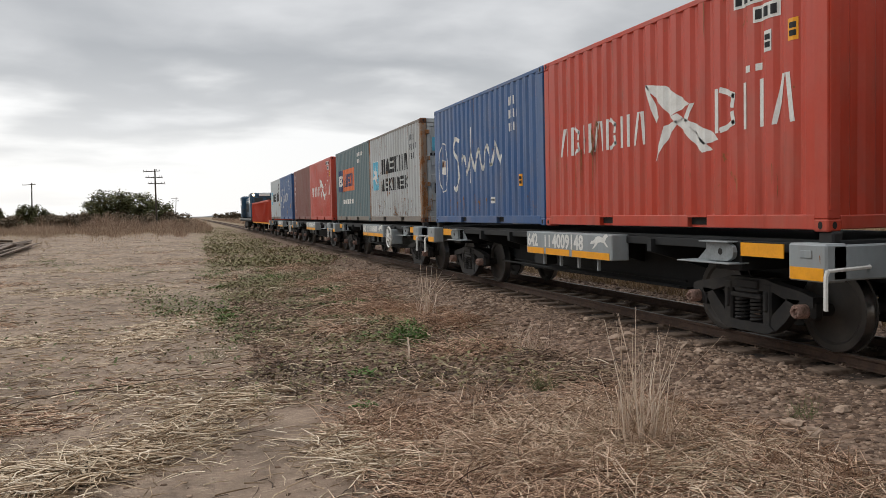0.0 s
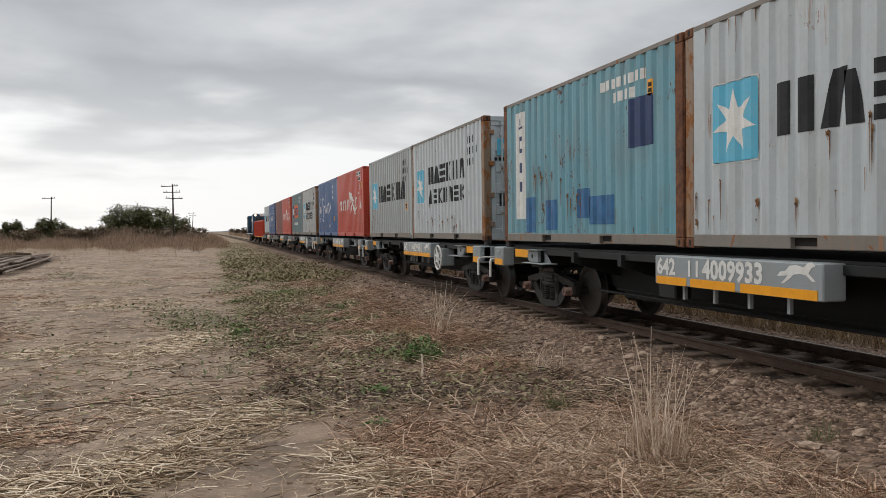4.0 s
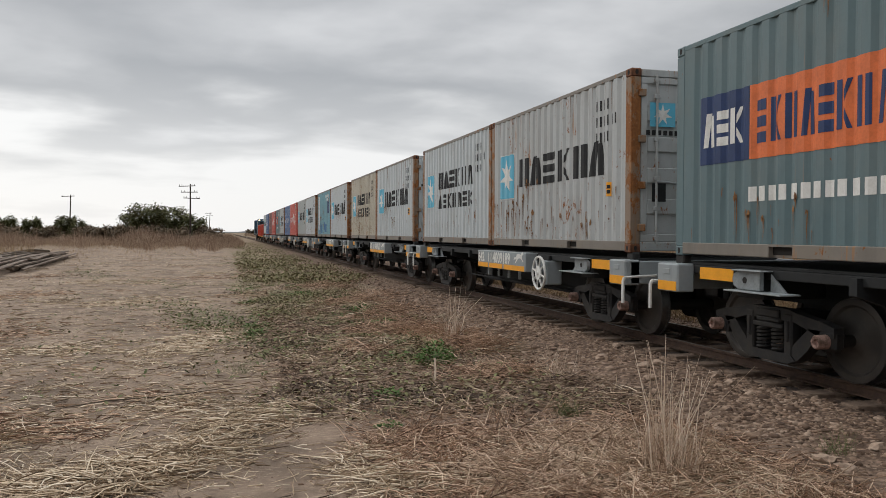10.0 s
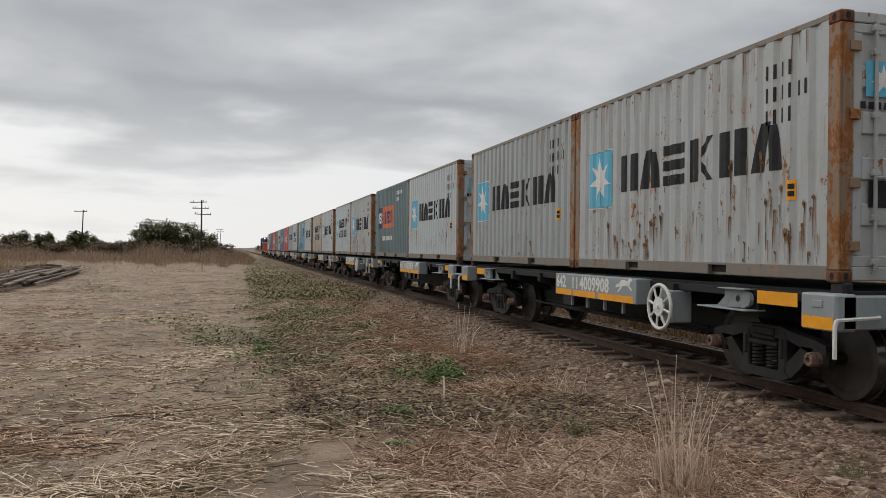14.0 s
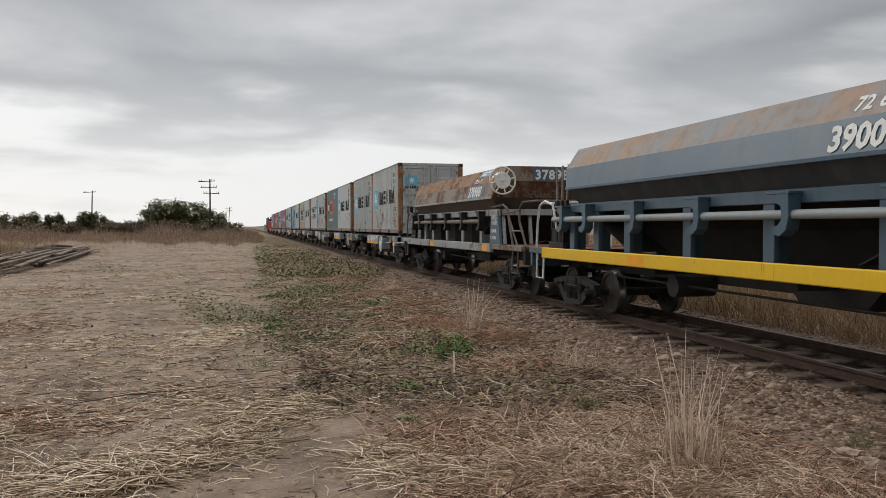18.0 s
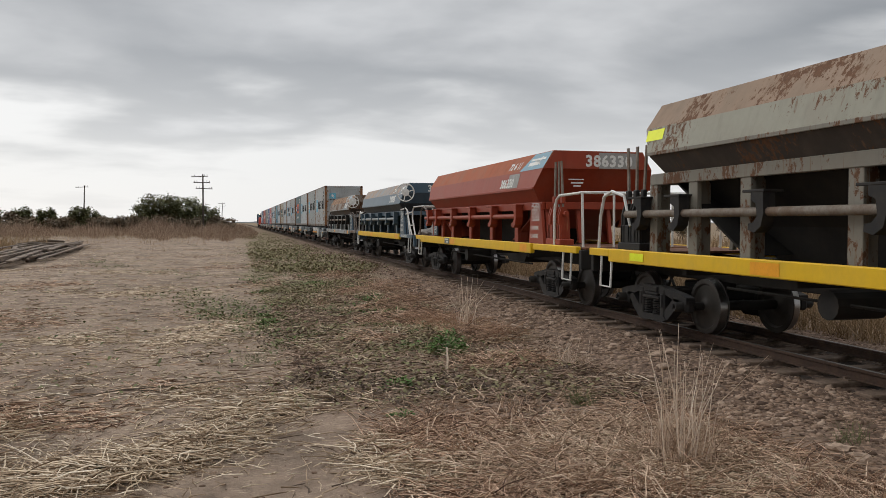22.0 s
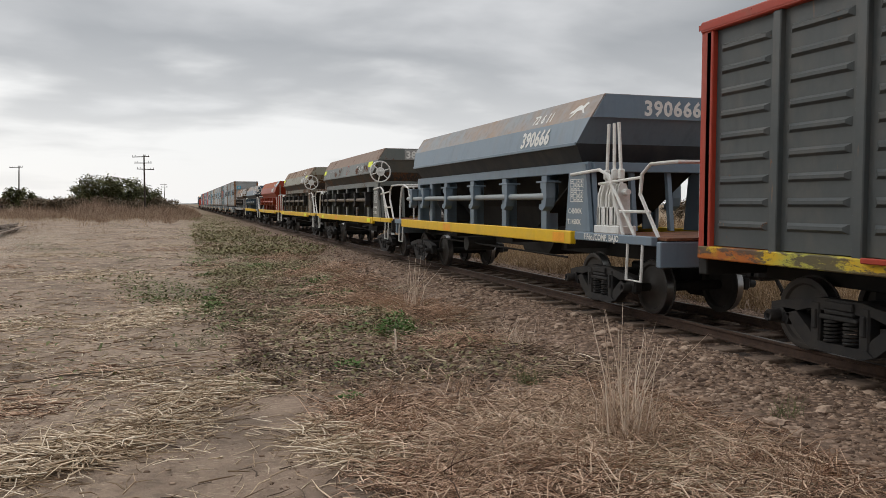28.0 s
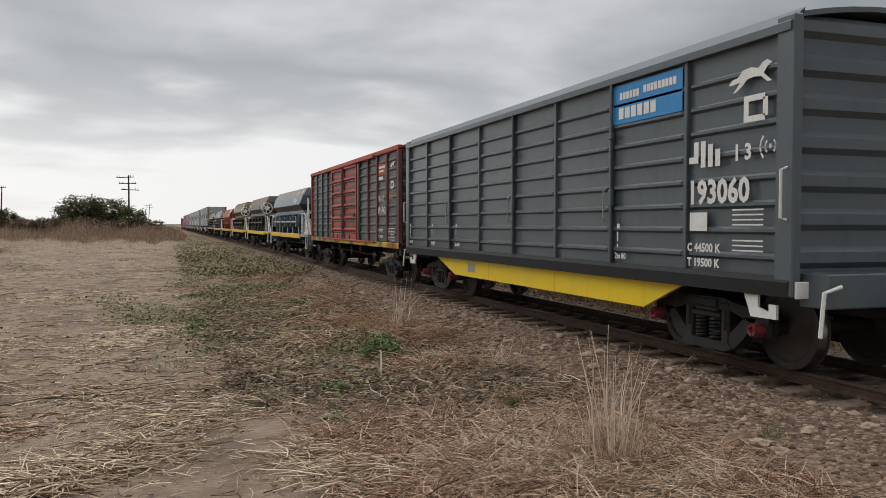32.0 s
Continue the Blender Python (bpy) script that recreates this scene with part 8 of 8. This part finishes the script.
def far_grass(name, label, seed, n, where, high, mat, r=(0.012, 0.026), lean=0.5):
    rng = np.random.RandomState(seed)
    x, y = where(rng, n)
    P = np.stack([x, y, height(x, y) - 0.02], 1)
    V, F = stalk_mesh(P, rng.uniform(*high, len(x)) * np.clip(0.72 + 0.5 * waves(x, y, seed, 2.2) + 0.3 * waves(x, y, seed + 1, 0.7) + 0.4 * waves(x, y, seed + 2, 7.0), 0.12, 1.8), rng.uniform(0, 6.28, len(x)), rng.uniform(1.57 - lean, 1.57, len(x)), rng.normal(0, 0.5, len(x)), rng.normal(0.2, 0.3, len(x)), rng.uniform(*r, len(x)), False)
    return stuff(name, np_mesh(name, V, F), mat, label, "grass")


def make_far_grass():
    band = lambda az0, az1, d0, d1: (lambda rng, n: (lambda a, d: ((d + 7 * np.sin(a * 90) + 4 * np.sin(a * 260 + 1)) * np.sin(a), (d + 7 * np.sin(a * 90) + 4 * np.sin(a * 260 + 1)) * np.cos(a)))(np.radians(rng.uniform(az0, az1, n)), rng.uniform(0, 1, n) ** 0.8 * (d1 - d0) + d0 + rng.normal(0, (d1 - d0) * 0.2, n)))
    far_grass("tall_dry_grass", "tall reddish dry grass in front of the bushes", 61, 15000, band(-6.8, 0.4, 98, 116), (0.4, 2.1), S_FARGRASS, (0.010, 0.024), 1.0)
    far_grass("tall_dry_grass", "tall reddish dry grass in front of the bushes", 62, 13000, band(-17, -6.5, 108, 140), (0.4, 2.2), S_FARGRASS, (0.010, 0.024), 1.0)
    far_grass("tall_dry_grass", "pale dry grass at the edge of the clearing", 63, 7000, band(-17, -5.5, 88, 112), (0.25, 0.8), S_FARGRASS, (0.008, 0.018))
    far_grass("tall_dry_grass", "pale dry grass at the edge of the clearing", 64, 7000, band(-7.0, 1.4, 80, 100), (0.15, 0.9), S_FARGRASS, (0.008, 0.018))
    far_grass("tall_dry_grass", "sparse dry tufts on the clearing", 69, 2600, band(-16, -2.0, 60, 95), (0.10, 0.4), S_GOLD, (0.006, 0.014), 0.8)
    far_grass("tall_dry_grass", "tall dry grass beside the pile of beams", 65, 3500, lambda r, n: (r.uniform(-18, -12.3, n), r.uniform(36, 60, n)), (0.6, 1.7), S_GOLD, (0.006, 0.014))
    far_grass("tall_dry_grass", "tall golden dry grass beyond the track", 66, 20000, lambda r, n: (8.5 + 5.5 * r.uniform(0, 1, n) ** 1.3, r.uniform(4, 34, n)), (0.3, 0.9), S_GOLD, (0.0035, 0.008), 0.8)
    far_grass("tall_dry_grass", "tall golden dry grass beyond the track", 67, 14000, lambda r, n: (r.uniform(8.8, 40, n), r.uniform(30, 110, n)), (0.6, 1.3), S_GOLD, (0.010, 0.02))
    far_grass("tall_dry_grass", "tall dry grass along the far line", 68, 9000, lambda r, n: (np.concatenate([r.uniform(-3, 3.0, n // 2), r.uniform(10, 18, n - n // 2)]), r.uniform(110, 420, n)), (0.4, 1.2), S_FARGRASS, (0.02, 0.05))


def tree(label, x, y, high, wide, seed, mat, lean=0.0, leaves=2600, leaf=0.16):
    leaves = int(leaves * 1.15)
    t = thing("tree", label, "tree", "scrub trees", at=(x, y, float(height(x, y))))
    rng, r = np.random.RandomState(seed), random.Random(seed)
    part("trunk", Geo().tube([(0, 0, -0.1), (0.05 * wide, 0, high * 0.25), (lean, 0.05, high * 0.55)], [high * 0.035, high * 0.026, high * 0.014], 8), M_BARK, t, smooth=True)
    tips = []
    for k in range(9):
        a = k * 0.7 + r.uniform(-0.3, 0.3)
        q = wide * r.uniform(0.25, 0.46)
        tip = (q * math.cos(a) + lean, q * math.sin(a), high * r.uniform(0.45, 0.86))
        part("limb", Geo().tube([(0.04 * wide, 0, high * r.uniform(0.15, 0.4)), (tip[0] * 0.5, tip[1] * 0.5, tip[2] * 0.72), tip], [high * 0.017, high * 0.011, high * 0.004], 6), M_BARK, t, smooth=True)
        tips.append(tip)
    C = np.array(tips + [(r.uniform(-0.4, 0.4) * wide + lean, r.uniform(-0.4, 0.4) * wide, high * r.uniform(0.2, 0.9)) for _ in range(26)])
    C[:, 2] = np.minimum(C[:, 2], high * (0.95 - 1.3 * (np.hypot(C[:, 0] - lean, C[:, 1]) / wide) ** 2))
    k = rng.randint(0, len(C), leaves)
    P = C[k] + rng.normal(0, 1, (leaves, 3)) * np.array([0.075 * wide, 0.09 * wide, 0.065 * high])
    P[:, 2] = np.clip(P[:, 2], 0.1, high)
    V, F = leaf_mesh(P, rng.uniform(0.7, 1.6, leaves) * leaf * 1.35, rng.uniform(0, 6.28, leaves), rng.uniform(-0.7, 0.9, leaves), rng, 0.7)
    me = np_mesh("crown", V, F)
    me.materials.append(mat)
    new("crown", me).parent = t
    return t


def make_trees():
    def polar(az, d):
        return d * math.sin(radians(az)), d * math.cos(radians(az))

    rows = [(-4.7, 118, 5.9, 6.2, S_TREE, 4200, 0.20), (-3.3, 121, 5.0, 5.4, S_TREE, 3300, 0.20), (-2.2, 119, 4.0, 4.6, S_TREE, 2500, 0.19), (-5.9, 120, 4.1, 3.8, S_TREE, 1700, 0.18),
            (-0.6, 112, 2.2, 2.6, S_SCRUB, 900, 0.16), (-3.0, 110, 2.3, 3.2, S_SCRUB, 900, 0.16), (-4.6, 111, 2.5, 3.4, S_SCRUB, 1000, 0.16), (-6.3, 114, 2.6, 3.0, S_SCRUB, 900, 0.16), (-7.4, 118, 2.3, 3.0, S_SCRUB, 1200, 0.18), (-8.6, 121, 2.3, 3.6, S_SCRUB, 1000, 0.18), (-11.0, 126, 2.4, 4.0, S_SCRUB, 1000, 0.18), (-13.0, 122, 2.2, 4.0, S_SCRUB, 1000, 0.18),
            (-1.35, 116, 2.5, 2.6, S_SCRUB, 1500, 0.16), (-6.9, 124, 2.2, 4.0, S_SCRUB, 1800, 0.18), (-7.9, 128, 2.0, 4.0, S_SCRUB, 1600, 0.18),
            (-9.2, 140, 3.9, 3.2, S_TREE, 2000, 0.2), (-9.9, 141, 4.0, 2.8, S_TREE, 1700, 0.2), (-8.5, 138, 2.3, 3.0, S_SCRUB, 1500, 0.2), (-11.8, 140, 3.7, 3.0, S_TREE, 2200, 0.2), (-12.5, 143, 2.4, 3.0, S_SCRUB, 1500, 0.2),
            (-13.2, 138, 4.1, 3.0, S_TREE, 1600, 0.2), (-10.8, 146, 2.6, 4.0, S_SCRUB, 1500, 0.2), (-14.2, 132, 3.0, 4.5, S_SCRUB, 1800, 0.2), (-15.2, 128, 3.9, 4.0, S_TREE, 2000, 0.2), (-16.4, 125, 3.4, 4.0, S_TREE, 1600, 0.2),
            (2.7, 290, 3.4, 4.2, S_SCRUB, 1200, 0.3), (3.3, 330, 3.0, 5.0, S_SCRUB, 1000, 0.3), (1.9, 420, 3.0, 6.0, S_SCRUB, 900, 0.4),
            (37.6, 70, 2.5, 2.6, S_TREE, 1600, 0.13), (38.8, 73, 2.6, 2.8, S_TREE, 1700, 0.13), (40.2, 72, 2.9, 3.0, S_TREE, 1900, 0.13), (41.6, 74, 2.3, 2.6, S_SCRUB, 1400, 0.13), (42.8, 70, 2.3, 2.8, S_TREE, 1500, 0.13), (44.3, 70, 2.6, 3.0, S_TREE, 1500, 0.13), (34.5, 80, 2.4, 3.0, S_SCRUB, 1300, 0.14), (31, 85, 2.2, 3.2, S_SCRUB, 1200, 0.14)]
    for k, (az, d, h, w, mat, n, leaf) in enumerate(rows):
        kind = "dark green bushy scrub tree with a ragged crown" if mat is S_TREE else "low dusty brown-green scrub bush in dry grass"
        tree(kind, *polar(az, d), h, w, 300 + k, mat, 0.0, n, leaf)


def pole(az, d, high, arms, lean=0.0, wide=1.9):
    x, y = d * math.sin(radians(az)), d * math.cos(radians(az))
    p = thing("telegraph_pole", f"weathered wooden telegraph pole with {('one crossarm', 'two crossarms', 'three crossarms')[arms - 1]}", "pole", "telegraph poles", at=(x, y, float(height(x, y))))
    part("shaft", Geo().tube([(0, 0, -0.3), (lean * high * 0.5, 0, high * 0.5), (lean * high, 0, high)], [0.11, 0.10, 0.075], 10), M_POLE, p, "weathered wooden shaft", True)
    for k in range(arms):
        z = high - 0.25 - k * 0.72
        a = part("crossarm", Geo().box(-wide / 2, wide / 2, -0.10, -0.02, z - 0.045, z + 0.045, 0.01), M_POLE, p)
        a.rotation_euler, a.location = (0, radians((-3.0, -1.0, 1.5)[k]), 0), (lean * z, 0, 0)
        for s in (-0.9, -0.6, 0.6, 0.9):
            part("insulator", Geo().tube([(s * wide / 2, -0.07, z + 0.05), (s * wide / 2, -0.07, z + 0.13), (s * wide / 2, -0.07, z + 0.22)], [0.015, 0.032, 0.02], 8), M_POLE, a, smooth=True)
    return p


def make_poles():
    pole(-2.14, 100, 7.2, 3)
    pole(-9.62, 140, 7.3, 1, 0.03)
    pole(-0.95, 245, 7.2, 2, 0.06)
    pole(-6.1, 215, 7.0, 1)


def make_beams():
    pile = thing("beam_pile", "pile of long weathered beams lying on the earth", "timber pile")
    r = random.Random(12)
    for k in range(30):
        far = r.uniform(47, 57)
        near = r.uniform(25, 43)
        off = -(k % 9) * r.uniform(0.28, 0.48)
        z = 0.06 + (k // 9) * 0.085 + r.uniform(0, 0.03)
        x0 = -7.1 - 0.072 * (near - 27) + off * 0.8 + r.uniform(-0.3, 0.3)
        x1 = -7.1 - 0.072 * (far - 27) + off
        w, h = r.uniform(0.05, 0.12), r.uniform(0.02, 0.038)
        g = Geo()
        pts = [(x0, near, 0), ((x0 + x1) / 2 + r.uniform(-0.25, 0.25), (near + far) / 2, r.uniform(0.0, 0.06)), (x1, far, 0)]
        g.add([(x + sx * w, y, float(height(x, y)) + z + dz + sz * h) for x, y, dz in pts for sx, sz in ((-1, -1), (1, -1), (1, 1), (-1, 1))],
              [(a + j, a + (j + 1) % 4, a + 4 + (j + 1) % 4, a + 4 + j) for a in (0, 4) for j in range(4)] + [(3, 2, 1, 0), (8, 9, 10, 11)])
        part("beam", g, M_PLANK, pile)
    for x, y, x2, y2 in ((-13.4, 56, -10.6, 53), (-12.2, 50, -9.6, 55), (-13.6, 60, -12.0, 63)):
        part("log", Geo().tube([(x, y, 0.22), ((x + x2) / 2, (y + y2) / 2, 0.36), (x2, y2, 0.26)], [0.12, 0.1, 0.07], 8), M_BARK, pile, "dark crooked log", True)


def make_hills():
    """A low line of distant wooded land."""
    n, V, F = 240, [], []
    for k in range(n):
        a = radians(-60 + 130 * k / (n - 1))
        h = 6 + 5 * math.sin(k * 0.21) + 3 * math.sin(k * 0.83 + 1) + 1.5 * math.sin(k * 2.3)
        V += [(1900 * math.sin(a), 1900 * math.cos(a), -3), (1900 * math.sin(a), 1900 * math.cos(a), max(2.0, h)), (2300 * math.sin(a), 2300 * math.cos(a), max(2.0, h) * 0.8)]
    for k in range(n - 1):
        for j in (0, 1):
            F.append((k * 3 + j, k * 3 + 3 + j, k * 3 + 4 + j, k * 3 + 1 + j))
    # the haze of distance is put into these pale greys
    m = Nodes("haze-tinted distant woods", 1.0, 0, 0.0)
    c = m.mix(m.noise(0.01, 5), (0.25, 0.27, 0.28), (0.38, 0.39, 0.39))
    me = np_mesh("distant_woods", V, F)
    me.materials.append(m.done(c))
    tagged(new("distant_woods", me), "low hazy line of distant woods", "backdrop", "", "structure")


make_hills()
make_trees()
make_poles()
make_beams()
make_far_grass()
make_stones()
make_weeds()
make_tufts()
make_litter()


# ---------------------------------------------------------------- dust that the train stirs up
DUST = []


def make_dust():
    m = Nodes("airborne dust", 1.0, 0, 0.0).done((0.84, 0.735, 0.62))
    for k, (n, rx, ry, rz, size) in enumerate(((330000, 1.8, 2.0, 0.26, 0.0019), (380000, 1.7, 4.2, 0.36, 0.0029), (240000, 1.7, 9.5, 0.45, 0.0055))):
        rng = np.random.RandomState(500 + k)
        C = rng.normal(0, 1, (16, 3)) * np.array([rx, ry, rz]) * 0.6
        P = C[rng.randint(0, 16, n)] + rng.normal(0, 1, (n, 3)) * np.array([rx, ry, rz]) * 0.5
        P[:, 2] = np.clip(np.abs(P[:, 2]) + 0.02, 0, 1.3)
        V = P[:, None] + rng.normal(0, 1, (n, 3, 3)) * size
        DUST.append(stuff("dust_cloud", np_mesh("dust_cloud", V.reshape(-1, 3), np.arange(n * 3).reshape(-1, 3)), m, "thin pale dust drifting over the ground", "dust"))


make_dust()


# ---------------------------------------------------------------- the train runs
def motions():
    rows = RUN
    for ob, y, z in MOVING:
        walk(ob, [(t, pose(XC, y + s, ZR + z)) for t, s in rows])
    ts, ss = [t for t, _ in rows], [s for _, s in rows]
    # dust rises from the ground beside the wagons, drifts across and thins away behind the camera
    for k, cloud_ in enumerate(DUST):
        x0, y0 = ((0.5, 6.2), (1.4, 11.5), (2.2, 27.0))[k]
        path = [(0.0, (x0 + 1.5, y0 + 1, -1.8)), (22.9, (x0 + 1.5, y0 + 1, -1.8)), (23.7, (x0 + 0.8, y0 + 0.5, -0.25)), (25.2, (x0, y0, 0.0)), (26.5, (x0 - 1.2, y0 - 0.5, 0.0)),
                (27.5, (x0 - 5.0, y0 - 3.0, 0.1)), (28.5, (x0 - 13.0, y0 - 12.0, 0.1)), (30.0, (x0 - 30.0, y0 - 34.0, 0.2)), (32.0, (x0 - 50.0, y0 - 60.0, 0.2))]
        walk(cloud_, [(t, pose(*p)) for t, p in path])
    for ax, y, q in WHEELSETS:
        steps = [k * 0.1 for k in range(321)]
        walk(ax, [(t, pose(0, y, q, -math.degrees(float(np.interp(t, ts, ss)) / q))) for t in steps])


motions()
